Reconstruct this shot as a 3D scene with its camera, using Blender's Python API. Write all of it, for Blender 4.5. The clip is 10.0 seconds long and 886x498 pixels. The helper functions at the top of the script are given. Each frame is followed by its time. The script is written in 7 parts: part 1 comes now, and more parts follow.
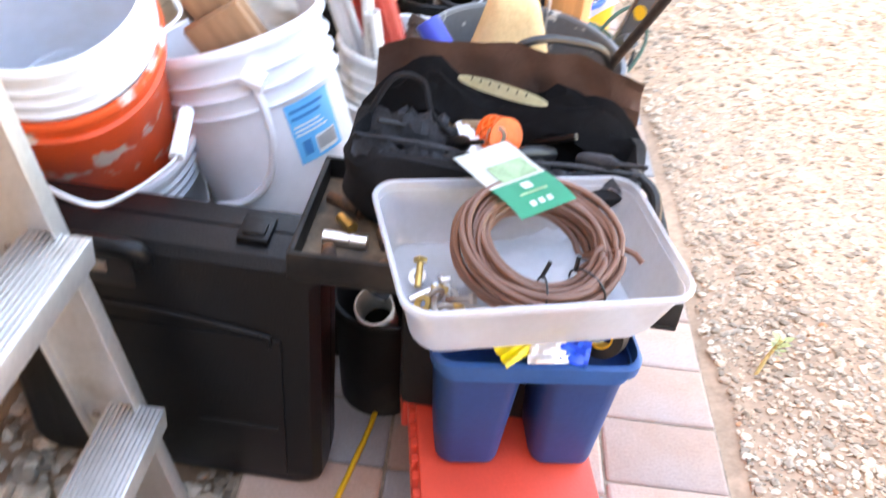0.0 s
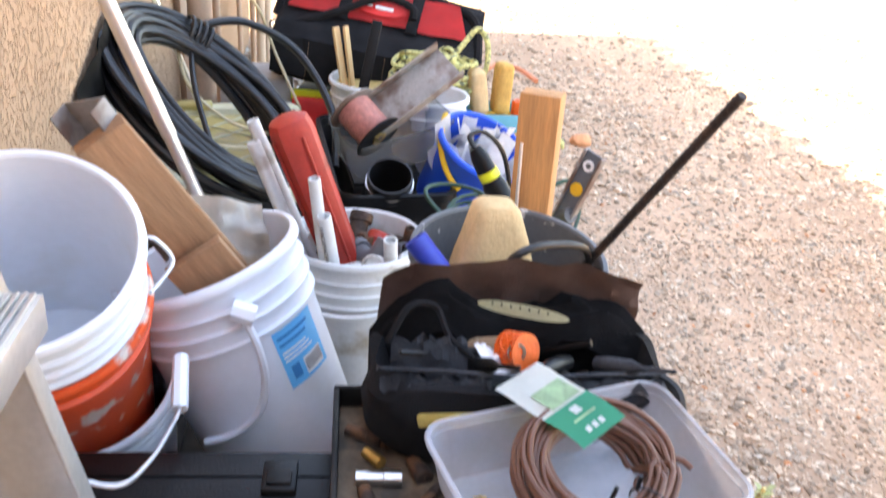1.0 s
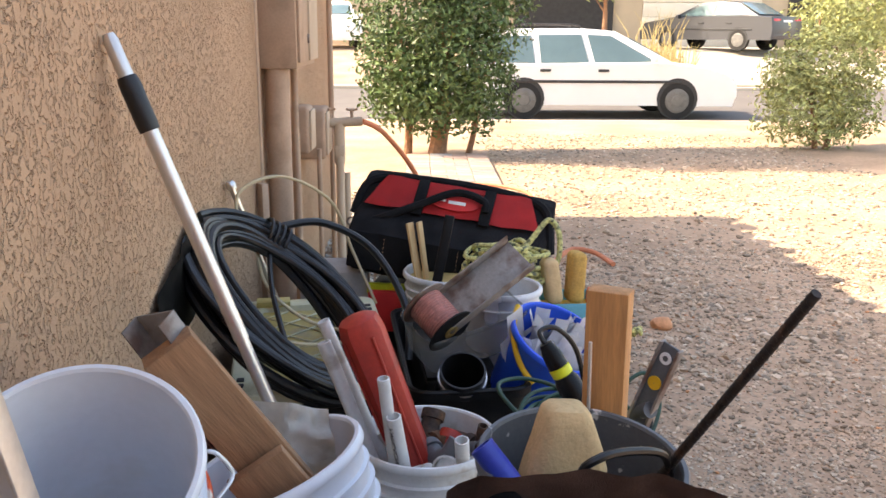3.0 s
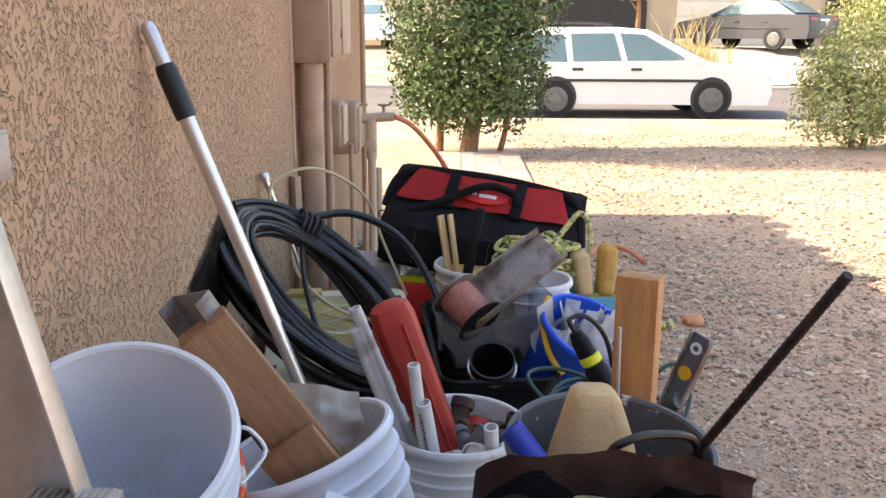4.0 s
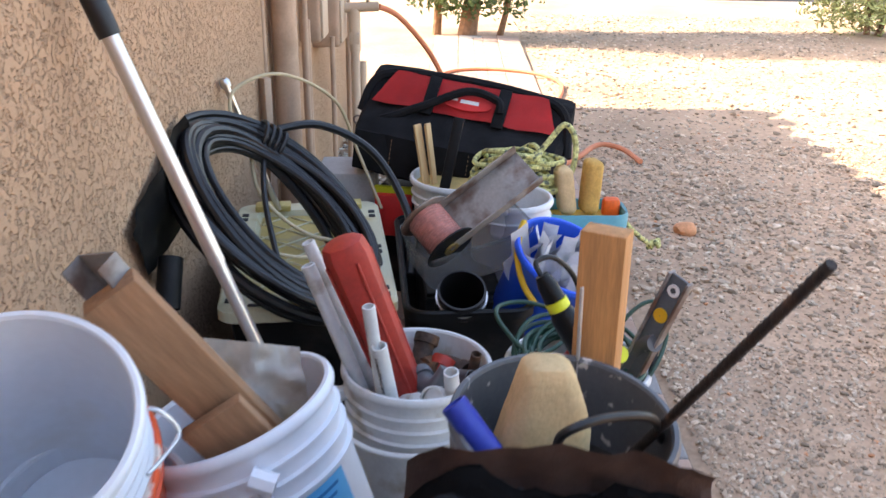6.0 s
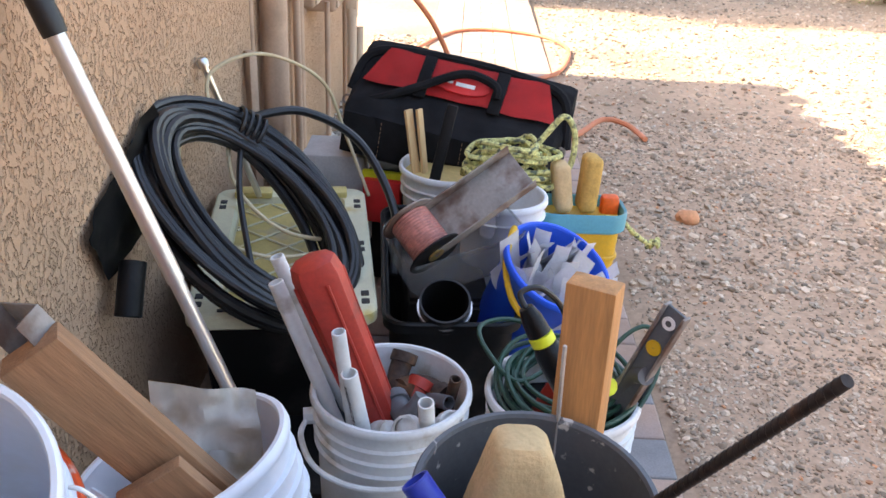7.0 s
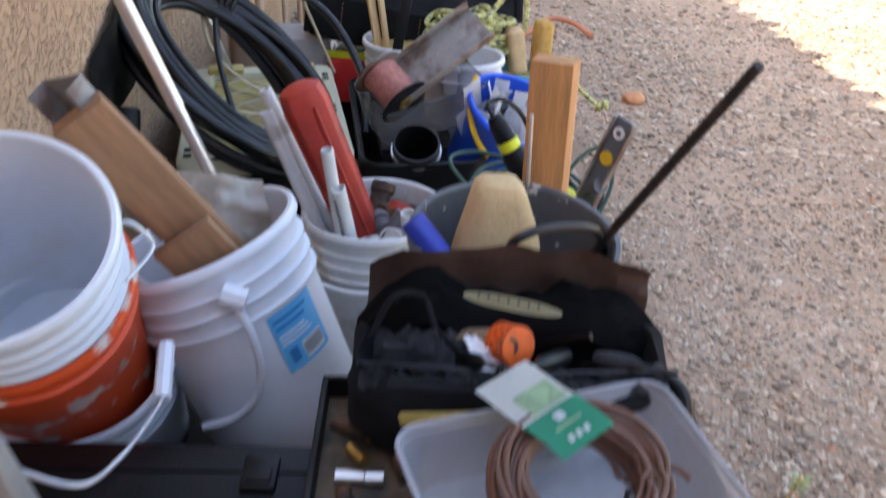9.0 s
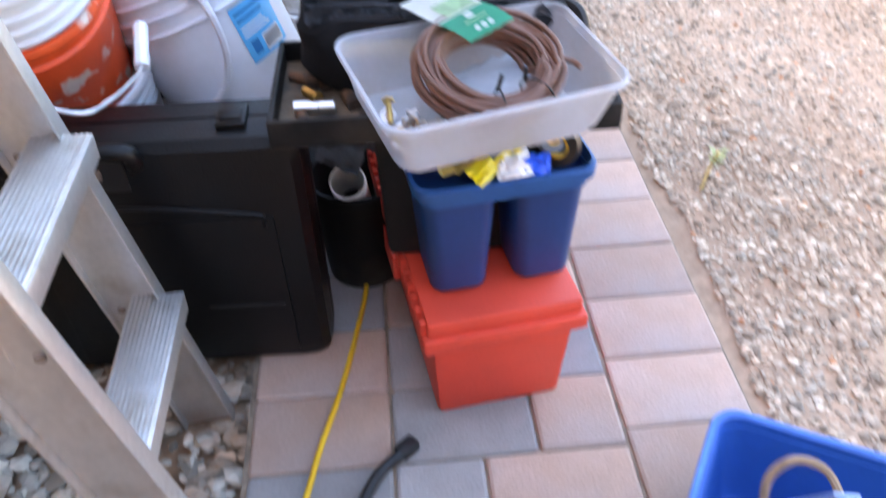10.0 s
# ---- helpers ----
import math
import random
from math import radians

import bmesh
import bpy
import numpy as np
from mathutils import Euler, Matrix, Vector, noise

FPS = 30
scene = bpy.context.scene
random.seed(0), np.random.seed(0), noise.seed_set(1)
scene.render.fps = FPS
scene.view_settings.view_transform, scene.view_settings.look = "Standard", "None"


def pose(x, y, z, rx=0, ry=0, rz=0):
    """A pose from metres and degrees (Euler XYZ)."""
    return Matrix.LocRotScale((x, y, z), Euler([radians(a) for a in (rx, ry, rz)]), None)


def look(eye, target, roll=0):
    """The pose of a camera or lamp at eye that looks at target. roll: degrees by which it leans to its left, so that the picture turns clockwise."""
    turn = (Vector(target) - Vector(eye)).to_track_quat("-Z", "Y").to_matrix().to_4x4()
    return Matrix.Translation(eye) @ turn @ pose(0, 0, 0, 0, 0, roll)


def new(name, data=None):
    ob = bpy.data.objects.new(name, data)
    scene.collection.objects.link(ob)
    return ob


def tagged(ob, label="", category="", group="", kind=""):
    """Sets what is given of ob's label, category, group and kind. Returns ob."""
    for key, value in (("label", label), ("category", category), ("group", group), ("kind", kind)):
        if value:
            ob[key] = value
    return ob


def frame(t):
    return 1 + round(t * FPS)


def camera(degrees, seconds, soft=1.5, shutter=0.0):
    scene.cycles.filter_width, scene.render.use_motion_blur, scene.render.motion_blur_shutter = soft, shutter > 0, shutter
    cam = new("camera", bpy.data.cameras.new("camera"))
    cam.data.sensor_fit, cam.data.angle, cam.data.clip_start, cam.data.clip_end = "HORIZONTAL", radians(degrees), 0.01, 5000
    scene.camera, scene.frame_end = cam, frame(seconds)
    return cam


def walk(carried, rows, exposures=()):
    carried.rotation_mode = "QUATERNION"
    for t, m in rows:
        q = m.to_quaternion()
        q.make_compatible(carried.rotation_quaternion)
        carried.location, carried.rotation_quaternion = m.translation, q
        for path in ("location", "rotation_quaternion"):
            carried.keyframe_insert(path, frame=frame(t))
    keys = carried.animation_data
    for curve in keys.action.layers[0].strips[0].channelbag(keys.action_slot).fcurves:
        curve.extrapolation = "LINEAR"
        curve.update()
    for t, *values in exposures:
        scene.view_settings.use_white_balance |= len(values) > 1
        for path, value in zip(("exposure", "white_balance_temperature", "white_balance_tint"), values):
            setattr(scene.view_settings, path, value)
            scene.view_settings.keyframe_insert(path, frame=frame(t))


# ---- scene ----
cam = camera(53.6, 10.0, shutter=0.5)
PATH = [
    (0, (0.179, -0.012, 1.128), (0.163, 1.621, -0.026), 6.6),
    (0.5, (0.059, 0.011, 1.17), (0.269, 1.714, 0.142), 4.5),
    (1, (-0.005, 0.044, 1.207), (0.239, 1.83, 0.341), 3.9),
    (1.5, (0.012, 0.077, 1.231), (0.193, 1.93, 0.501), 3.0),
    (2, (0.012, 0.078, 1.241), (0.116, 1.989, 0.659), 1.8),
    (2.5, (0.024, 0.08, 1.238), (0.112, 2.017, 0.749), 0.8),
    (4, (0.024, 0.057, 1.211), (0.006, 1.996, 0.722), 0.3),
    (4.5, (0.028, 0.056, 1.201), (0.038, 1.971, 0.623), 0.4),
    (5, (0.029, 0.072, 1.198), (0.039, 1.959, 0.537), 0.1),
    (5.5, (0.047, 0.105, 1.207), (0.031, 1.977, 0.502), -0.1),
    (6, (0.104, 0.222, 1.271), (0.081, 2.076, 0.52), 0.9),
    (6.2, (0.118, 0.274, 1.29), (0.105, 2.12, 0.521), 2.2),
    (7.5, (0.149, 0.402, 1.365), (0.127, 2.185, 0.459), 2.9),
    (8, (0.164, 0.399, 1.381), (0.19, 2.169, 0.451), 2.8),
    (8.5, (0.153, 0.294, 1.315), (0.234, 2.061, 0.382), 3.5),
    (9, (0.098, 0.121, 1.212), (0.187, 1.87, 0.246), 1.7),
    (9.5, (0.076, -0.034, 1.127), (0.201, 1.633, 0.028), 1.5),
    (10, (0.146, -0.186, 1.1), (0.25, 1.36, -0.165), -1.9),
]
EXPOSURES = [(0, 4.0, 8650, 14), (0.6, 3.65, 8450, 14), (1.0, 3.35, 8400, 14), (1.5, 3.0, 8400, 14), (2.0, 2.6, 8300, 14), (2.5, 2.25, 8300, 14), (4.0, 2.08, 7900, 14), (5.0, 2.25, 7500, 14), (6.0, 2.45, 7700, 14),
             (7.5, 2.5, 7900, 14), (8.0, 2.45, 7950, 14), (9.0, 2.42, 7550, 14), (9.5, 2.9, 7300, 14), (10.0, 3.45, 7350, 14)]
walk(cam, [(t, look(eye, target, roll)) for t, eye, target, roll in PATH], EXPOSURES)

# ---- sky and sun ----
SUN_EL = 44.0
world = bpy.data.worlds.new("world")
scene.world = world
world.use_nodes = True
wn = world.node_tree
sky = wn.nodes.new("ShaderNodeTexSky")
sky.sky_type = "NISHITA"
sky.sun_disc = False
sky.sun_elevation = radians(SUN_EL)
sky.sun_rotation = radians(-97)
sky.air_density, sky.dust_density, sky.ozone_density = 1.0, 1.5, 1.0
wn.links.new(sky.outputs[0], wn.nodes["Background"].inputs[0])
wn.nodes["Background"].inputs[1].default_value = 0.15
sun = new("sun", bpy.data.lights.new("sun", "SUN"))
sun.data.energy, sun.data.angle, sun.data.color = 3.1, radians(0.5), (1.0, 0.93, 0.82)
SUN_WAY = Vector((math.cos(radians(SUN_EL)) * 0.992, -math.cos(radians(SUN_EL)) * 0.122, -math.sin(radians(SUN_EL))))
sun.matrix_world = Matrix.Translation((-20, 4, 20)) @ SUN_WAY.to_track_quat("-Z", "Y").to_matrix().to_4x4()

# ---- materials ----
MATS = {}


def mat(name, color, rough=0.6, metal=0.0, vary=0.15, scale=8.0, bump=0.1, bump_scale=120.0, second=None, second_scale=3.0, second_at=0.6,
        random=0.0, alpha=1.0, transmission=0.0, stretch=None, soft=0.06, island=False, spec=0.5, subsurface=0.0):
    """Principled surface: colour varied by two noises, grain relief, and patches of a second colour."""
    m = bpy.data.materials.new(name)
    m.use_nodes = True
    nt = m.node_tree
    N, L = nt.nodes, nt.links
    b = N["Principled BSDF"]
    tc = N.new("ShaderNodeTexCoord")
    src = tc.outputs["Object"]
    if stretch:
        mp = N.new("ShaderNodeMapping")
        mp.inputs["Scale"].default_value = stretch
        L.new(src, mp.inputs[0])
        src = mp.outputs[0]

    def noise_node(s, detail=4.0):
        n = N.new("ShaderNodeTexNoise")
        n.inputs["Scale"].default_value, n.inputs["Detail"].default_value = s, detail
        L.new(src, n.inputs["Vector"])
        return n

    n1 = noise_node(scale, 6.0)
    ramp = N.new("ShaderNodeMapRange")
    ramp.inputs[1].default_value, ramp.inputs[2].default_value = 0.3, 0.7
    ramp.inputs[3].default_value, ramp.inputs[4].default_value = 1 - vary, 1 + vary
    L.new(n1.outputs[0], ramp.inputs[0])
    n2 = noise_node(bump_scale, 3.0)
    fine = N.new("ShaderNodeMapRange")
    fine.inputs[1].default_value, fine.inputs[2].default_value = 0.3, 0.7
    fine.inputs[3].default_value, fine.inputs[4].default_value = 1 - vary * 0.5, 1 + vary * 0.5
    L.new(n2.outputs[0], fine.inputs[0])
    mul = N.new("ShaderNodeMath")
    mul.operation = "MULTIPLY"
    L.new(ramp.outputs[0], mul.inputs[0]), L.new(fine.outputs[0], mul.inputs[1])
    value = mul.outputs[0]
    if random:
        info = N.new("ShaderNodeNewGeometry" if island else "ShaderNodeObjectInfo")
        rr = N.new("ShaderNodeMapRange")
        rr.inputs[3].default_value, rr.inputs[4].default_value = 1 - random, 1 + random
        L.new(info.outputs["Random Per Island" if island else "Random"], rr.inputs[0])
        m2 = N.new("ShaderNodeMath")
        m2.operation = "MULTIPLY"
        L.new(value, m2.inputs[0]), L.new(rr.outputs[0], m2.inputs[1])
        value = m2.outputs[0]
    base = N.new("ShaderNodeRGB")
    base.outputs[0].default_value = (*color, 1)
    col = base.outputs[0]
    if second:
        n3 = noise_node(second_scale, 8.0)
        mr = N.new("ShaderNodeMapRange")
        mr.inputs[1].default_value, mr.inputs[2].default_value = second_at - soft, second_at + soft
        L.new(n3.outputs[0], mr.inputs[0])
        mx = N.new("ShaderNodeMixRGB")
        mx.inputs[2].default_value = (*second, 1)
        L.new(mr.outputs[0], mx.inputs[0]), L.new(col, mx.inputs[1])
        col = mx.outputs[0]
    sc = N.new("ShaderNodeVectorMath")
    sc.operation = "SCALE"
    L.new(col, sc.inputs[0]), L.new(value, sc.inputs["Scale"])
    L.new(sc.outputs[0], b.inputs["Base Color"])
    b.inputs["Roughness"].default_value, b.inputs["Metallic"].default_value = rough, metal
    b.inputs["Specular IOR Level"].default_value = spec
    b.inputs["Transmission Weight"].default_value = transmission
    b.inputs["Alpha"].default_value = alpha
    if subsurface:
        b.inputs["Subsurface Weight"].default_value = subsurface
        b.inputs["Subsurface Radius"].default_value = (0.02, 0.02, 0.02)
    if bump:
        bp = N.new("ShaderNodeBump")
        bp.inputs["Strength"].default_value, bp.inputs["Distance"].default_value = min(1.0, bump * 4), 0.0015
        L.new(n2.outputs[0], bp.inputs["Height"]), L.new(bp.outputs[0], b.inputs["Normal"])
    MATS[name] = m
    return m


def stucco_material():
    m = mat("stucco", (0.51, 0.33, 0.21), 0.92, vary=0.08, scale=2.0, bump_scale=260.0, spec=0.2)
    nt = m.node_tree
    N, L = nt.nodes, nt.links
    tc = N.new("ShaderNodeTexCoord")
    wob = N.new("ShaderNodeTexNoise")
    wob.inputs["Scale"].default_value, wob.inputs["Detail"].default_value = 26.0, 2.0
    add = N.new("ShaderNodeVectorMath")
    add.operation = "MULTIPLY_ADD"
    add.inputs[1].default_value = (0.03, 0.03, 0.03)
    L.new(tc.outputs["Object"], wob.inputs["Vector"]), L.new(wob.outputs["Color"], add.inputs[0]), L.new(tc.outputs["Object"], add.inputs[2])
    mp = N.new("ShaderNodeMapping")
    mp.inputs["Scale"].default_value = (1, 1.25, 0.85)
    L.new(add.outputs[0], mp.inputs[0])
    v = N.new("ShaderNodeTexNoise")
    v.inputs["Scale"].default_value, v.inputs["Detail"].default_value = 84.0, 2.5
    L.new(mp.outputs[0], v.inputs["Vector"])
    mr = N.new("ShaderNodeMapRange")
    mr.inputs[1].default_value, mr.inputs[2].default_value = 0.40, 0.49
    L.new(v.outputs[0], mr.inputs[0])
    fine = N.new("ShaderNodeTexNoise")
    fine.inputs["Scale"].default_value = 300.0
    L.new(tc.outputs["Object"], fine.inputs["Vector"])
    ma = N.new("ShaderNodeMath")
    ma.operation = "MULTIPLY_ADD"
    ma.inputs[1].default_value = 0.12
    L.new(fine.outputs[0], ma.inputs[0]), L.new(mr.outputs[0], ma.inputs[2])
    bp = N.new("ShaderNodeBump")
    bp.inputs["Strength"].default_value, bp.inputs["Distance"].default_value = 1.0, 0.010
    L.new(ma.outputs[0], bp.inputs["Height"])
    L.new(bp.outputs[0], N["Principled BSDF"].inputs["Normal"])
    return m


STUCCO = stucco_material()
GRAVEL = mat("gravel_bed", (0.44, 0.30, 0.205), 0.95, vary=0.25, scale=1.2, bump=0.25, bump_scale=70.0, second=(0.37, 0.255, 0.175), second_scale=30.0, second_at=0.52, soft=0.1, spec=0.2)
STONE = mat("gravel_stone", (0.42, 0.30, 0.21), 0.9, vary=0.15, scale=20.0, bump_scale=200, random=0.5, island=True, spec=0.3, second=(0.43, 0.35, 0.27), second_scale=9.0, second_at=0.5, soft=0.15)
STONE_PALE = mat("pale_stone", (0.46, 0.39, 0.32), 0.85, vary=0.12, scale=20.0, random=0.3, island=True, second=(0.55, 0.45, 0.33), second_scale=14.0, second_at=0.52, soft=0.12)
STONE_RED = mat("red_stone", (0.48, 0.22, 0.11), 0.9, vary=0.2, scale=20.0, random=0.35, island=True)
RIVER = mat("river_pebble", (0.40, 0.38, 0.33), 0.7, vary=0.15, scale=25.0, random=0.55, island=True, second=(0.40, 0.27, 0.18), second_scale=11.0, second_at=0.55, soft=0.12)
PAVER = mat("paver", (0.48, 0.315, 0.235), 0.92, vary=0.14, scale=9.0, bump=0.2, bump_scale=180.0, random=0.16, second=(0.28, 0.235, 0.22), second_scale=4.0, second_at=0.55, soft=0.2, spec=0.25)
PAVER_GREY = mat("grey_paver", (0.27, 0.255, 0.25), 0.92, vary=0.14, scale=9.0, bump=0.2, bump_scale=180.0, random=0.15, spec=0.25)
JOINT = mat("joint_sand", (0.26, 0.20, 0.15), 0.97, vary=0.3, scale=30.0, spec=0.1)
ASPHALT = mat("asphalt", (0.13, 0.115, 0.105), 0.9, vary=0.15, scale=0.8, bump_scale=90, spec=0.3)
CONCRETE = mat("concrete", (0.42, 0.36, 0.29), 0.9, vary=0.12, scale=1.5, bump_scale=120, spec=0.3)
WHITE_PLASTIC = mat("white_plastic", (0.75, 0.78, 0.83), 0.38, vary=0.04, scale=6.0, bump=0.02, bump_scale=60, second=(0.66, 0.62, 0.56), second_scale=5.0, second_at=0.66, soft=0.12, subsurface=0.05)
DIRTY_WHITE = mat("dirty_white_plastic", (0.68, 0.70, 0.71), 0.5, vary=0.08, scale=12.0, bump=0.05, second=(0.42, 0.36, 0.28), second_scale=9.0, second_at=0.64, soft=0.06)
ORANGE = mat("orange_plastic", (0.86, 0.105, 0.028), 0.4, vary=0.08, scale=10, bump=0.03, second=(0.80, 0.68, 0.60), second_scale=17.0, second_at=0.602, soft=0.03)
RED_BOX = mat("red_box_plastic", (0.62, 0.055, 0.03), 0.5, vary=0.08, scale=12, bump=0.1, bump_scale=220)
RED_TUBE = mat("red_tube_plastic", (0.42, 0.035, 0.022), 0.5, vary=0.2, scale=14, bump=0.06, second=(0.20, 0.03, 0.02), second_scale=12, second_at=0.62)
GREY_PLASTIC = mat("grey_pail_plastic", (0.10, 0.105, 0.115), 0.5, vary=0.15, scale=9, bump=0.05, second=(0.55, 0.53, 0.50), second_scale=34.0, second_at=0.69, soft=0.02)
BLUE = mat("blue_plastic", (0.006, 0.10, 0.70), 0.35, vary=0.06, scale=6, bump=0.02)
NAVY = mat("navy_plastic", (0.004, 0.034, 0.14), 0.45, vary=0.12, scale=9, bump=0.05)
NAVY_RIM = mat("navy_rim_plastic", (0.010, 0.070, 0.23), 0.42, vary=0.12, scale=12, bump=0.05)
BLACK_PLASTIC = mat("black_plastic", (0.0045, 0.0045, 0.005), 0.34, spec=0.24, vary=0.25, scale=9, bump=0.12, bump_scale=300)
BLACK_DUSTY = mat("dusty_black_plastic", (0.006, 0.006, 0.0065), 0.55, spec=0.25, vary=0.3, scale=6, bump=0.05, second=(0.04, 0.035, 0.03), second_scale=7.0, second_at=0.62, soft=0.12)
BLACK_RUBBER = mat("black_rubber", (0.007, 0.007, 0.008), 0.45, vary=0.25, scale=15, bump=0.05)
HOSE_BLACK = mat("black_hose", (0.006, 0.0065, 0.008), 0.36, vary=0.3, scale=9, bump=0.04, second=(0.025, 0.024, 0.024), second_scale=6, second_at=0.6, soft=0.15)
HOSE_BLUE = mat("blue_tube", (0.015, 0.05, 0.16), 0.4, vary=0.2, scale=9)
CABLE_CREAM = mat("cream_cable", (0.46, 0.38, 0.24), 0.5, vary=0.12, scale=12)
CLOTH_BLACK = mat("black_cloth", (0.013, 0.013, 0.0145), 0.95, vary=0.35, scale=14, bump=0.35, bump_scale=500, spec=0.15)
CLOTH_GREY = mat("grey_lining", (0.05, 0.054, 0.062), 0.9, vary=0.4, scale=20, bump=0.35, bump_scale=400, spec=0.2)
CLOTH_BROWN = mat("brown_cloth", (0.17, 0.11, 0.092), 0.8, vary=0.3, scale=9, bump=0.3, bump_scale=500, second=(0.08, 0.055, 0.047), second_scale=5, second_at=0.55, soft=0.15, spec=0.3)
CLOTH_RED = mat("red_nylon", (0.72, 0.03, 0.03), 0.5, vary=0.15, scale=12, bump=0.25, bump_scale=500)
CLOTH_CREAM = mat("cream_leather", (0.56, 0.55, 0.38), 0.75, vary=0.12, scale=20, bump=0.15)
CLOTH_YELLOW = mat("yellow_suede", (0.42, 0.33, 0.10), 0.9, vary=0.2, scale=15, bump=0.25)
CLEAR_TUB = mat("clear_tub_plastic", (0.56, 0.58, 0.64), 0.35, vary=0.06, scale=8, bump=0.03, alpha=0.38, second=(0.50, 0.49, 0.49), second_scale=7, second_at=0.62, soft=0.12)
CLEAR = mat("clear_dusty_plastic", (0.16, 0.155, 0.15), 0.3, spec=0.3, vary=0.15, scale=9, bump=0.05, alpha=0.24, second=(0.30, 0.26, 0.21), second_scale=6, second_at=0.58, soft=0.1)
BROWN_TUBE = mat("brown_tubing", (0.135, 0.058, 0.035), 0.48, vary=0.12, scale=10, bump=0.02)
TAG_WHITE = mat("white_card", (0.74, 0.76, 0.70), 0.6, vary=0.05, scale=12, bump=0.0)
TAG_GREEN = mat("green_card", (0.012, 0.36, 0.20), 0.5, vary=0.05, scale=12, bump=0.0)
TAG_PALE = mat("pale_green_print", (0.42, 0.60, 0.36), 0.6, vary=0.25, scale=40, bump=0.0)
LABEL_BLUE = mat("label_blue", (0.09, 0.48, 0.82), 0.4, vary=0.04, scale=9, bump=0.0)
INK_BLUE = mat("ink_blue", (0.02, 0.20, 0.48), 0.5, vary=0.05, bump=0.0)
INK_BLACK = mat("ink_black", (0.02, 0.02, 0.02), 0.5, vary=0.05, bump=0.0)
INK_WHITE = mat("ink_white", (0.82, 0.82, 0.82), 0.5, vary=0.03, bump=0.0)
WOOD = mat("fir_wood", (0.50, 0.235, 0.085), 0.65, vary=0.22, scale=10, bump=0.12, bump_scale=60, stretch=(6, 6, 0.5))
WOOD_PALE = mat("pine_wood", (0.62, 0.40, 0.19), 0.7, vary=0.18, scale=10, bump=0.12, bump_scale=60, stretch=(6, 6, 0.5))
WOOD_BROWN = mat("weathered_board", (0.31, 0.158, 0.078), 0.75, vary=0.25, scale=10, bump=0.15, bump_scale=60, stretch=(6, 6, 0.5))
WOOD_GREY = mat("grey_wood", (0.28, 0.19, 0.12), 0.8, vary=0.25, scale=10, bump=0.15, bump_scale=60, stretch=(6, 6, 0.5))
FOAM = mat("tan_foam", (0.60, 0.43, 0.235), 0.95, vary=0.12, scale=25, bump=0.35, bump_scale=160, spec=0.1)
DIRT = mat("dusty_dirt", (0.11, 0.075, 0.048), 0.9, vary=0.35, scale=25, bump=0.2, second=(0.05, 0.04, 0.032), second_scale=18, second_at=0.55)
RUST = mat("rusty_steel", (0.075, 0.05, 0.04), 0.75, metal=0.5, vary=0.35, scale=30, bump=0.2, second=(0.13, 0.065, 0.035), second_scale=25, second_at=0.55)
REBAR = mat("dark_rebar", (0.035, 0.027, 0.024), 0.7, metal=0.3, vary=0.35, scale=30, bump=0.15, second=(0.075, 0.042, 0.028), second_scale=18, second_at=0.6)
STEEL_RUSTED = mat("rust_stained_galvanised_steel", (0.30, 0.27, 0.245), 0.65, metal=0.35, vary=0.15, scale=15, bump=0.08, second=(0.16, 0.10, 0.075), second_scale=9, second_at=0.53, soft=0.05)
STEEL = mat("bright_steel", (0.62, 0.61, 0.60), 0.28, metal=1.0, vary=0.08, scale=20, bump=0.03)
WIRE = mat("galvanised_wire", (0.62, 0.62, 0.63), 0.45, metal=0.7, vary=0.15, scale=20, bump=0.05)
ALU = mat("aluminium", (0.62, 0.61, 0.60), 0.42, metal=0.85, vary=0.10, scale=12, bump=0.06, second=(0.42, 0.38, 0.33), second_scale=10, second_at=0.63, soft=0.08)
POLE_ALU = mat("brushed_pole", (0.66, 0.63, 0.60), 0.35, metal=0.8, vary=0.1, scale=20, bump=0.03, stretch=(4, 4, 0.4))
PVC = mat("pvc_white", (0.72, 0.72, 0.70), 0.5, vary=0.08, scale=14, bump=0.03, second=(0.42, 0.37, 0.31), second_scale=16, second_at=0.62, soft=0.08)
GREEN_CORD = mat("green_cord", (0.012, 0.055, 0.035), 0.45, vary=0.15, scale=10)
YELLOW_PLASTIC = mat("yellow_plastic", (0.72, 0.40, 0.03), 0.45, vary=0.1, scale=9, second=(0.52, 0.32, 0.05), second_scale=8, second_at=0.6)
YELLOW_BRIGHT = mat("yellow_packaging", (0.80, 0.66, 0.02), 0.35, vary=0.1, scale=20)
LIME = mat("lime_plastic", (0.62, 0.68, 0.03), 0.5, vary=0.1, scale=20)
TEAL = mat("teal_plastic", (0.09, 0.36, 0.44), 0.45, vary=0.1, scale=9)
LID_CREAM = mat("faded_lid_plastic", (0.62, 0.60, 0.42), 0.5, vary=0.08, scale=9, second=(0.50, 0.36, 0.10), second_scale=6, second_at=0.6, soft=0.06)
LID_YELLOW = mat("yellow_lid_plastic", (0.52, 0.42, 0.15), 0.5, vary=0.15, scale=9, second=(0.40, 0.34, 0.20), second_scale=12, second_at=0.6)
ROPE = mat("yellow_rope", (0.52, 0.50, 0.20), 0.85, vary=0.5, scale=90, bump=0.4, bump_scale=220, second=(0.08, 0.10, 0.07), second_scale=60, second_at=0.58)
HOSE_ORANGE = mat("orange_hose", (0.58, 0.19, 0.09), 0.6, vary=0.12, scale=9)
CORD_YELLOW = mat("yellow_cord", (0.72, 0.42, 0.02), 0.5, vary=0.1, scale=9)
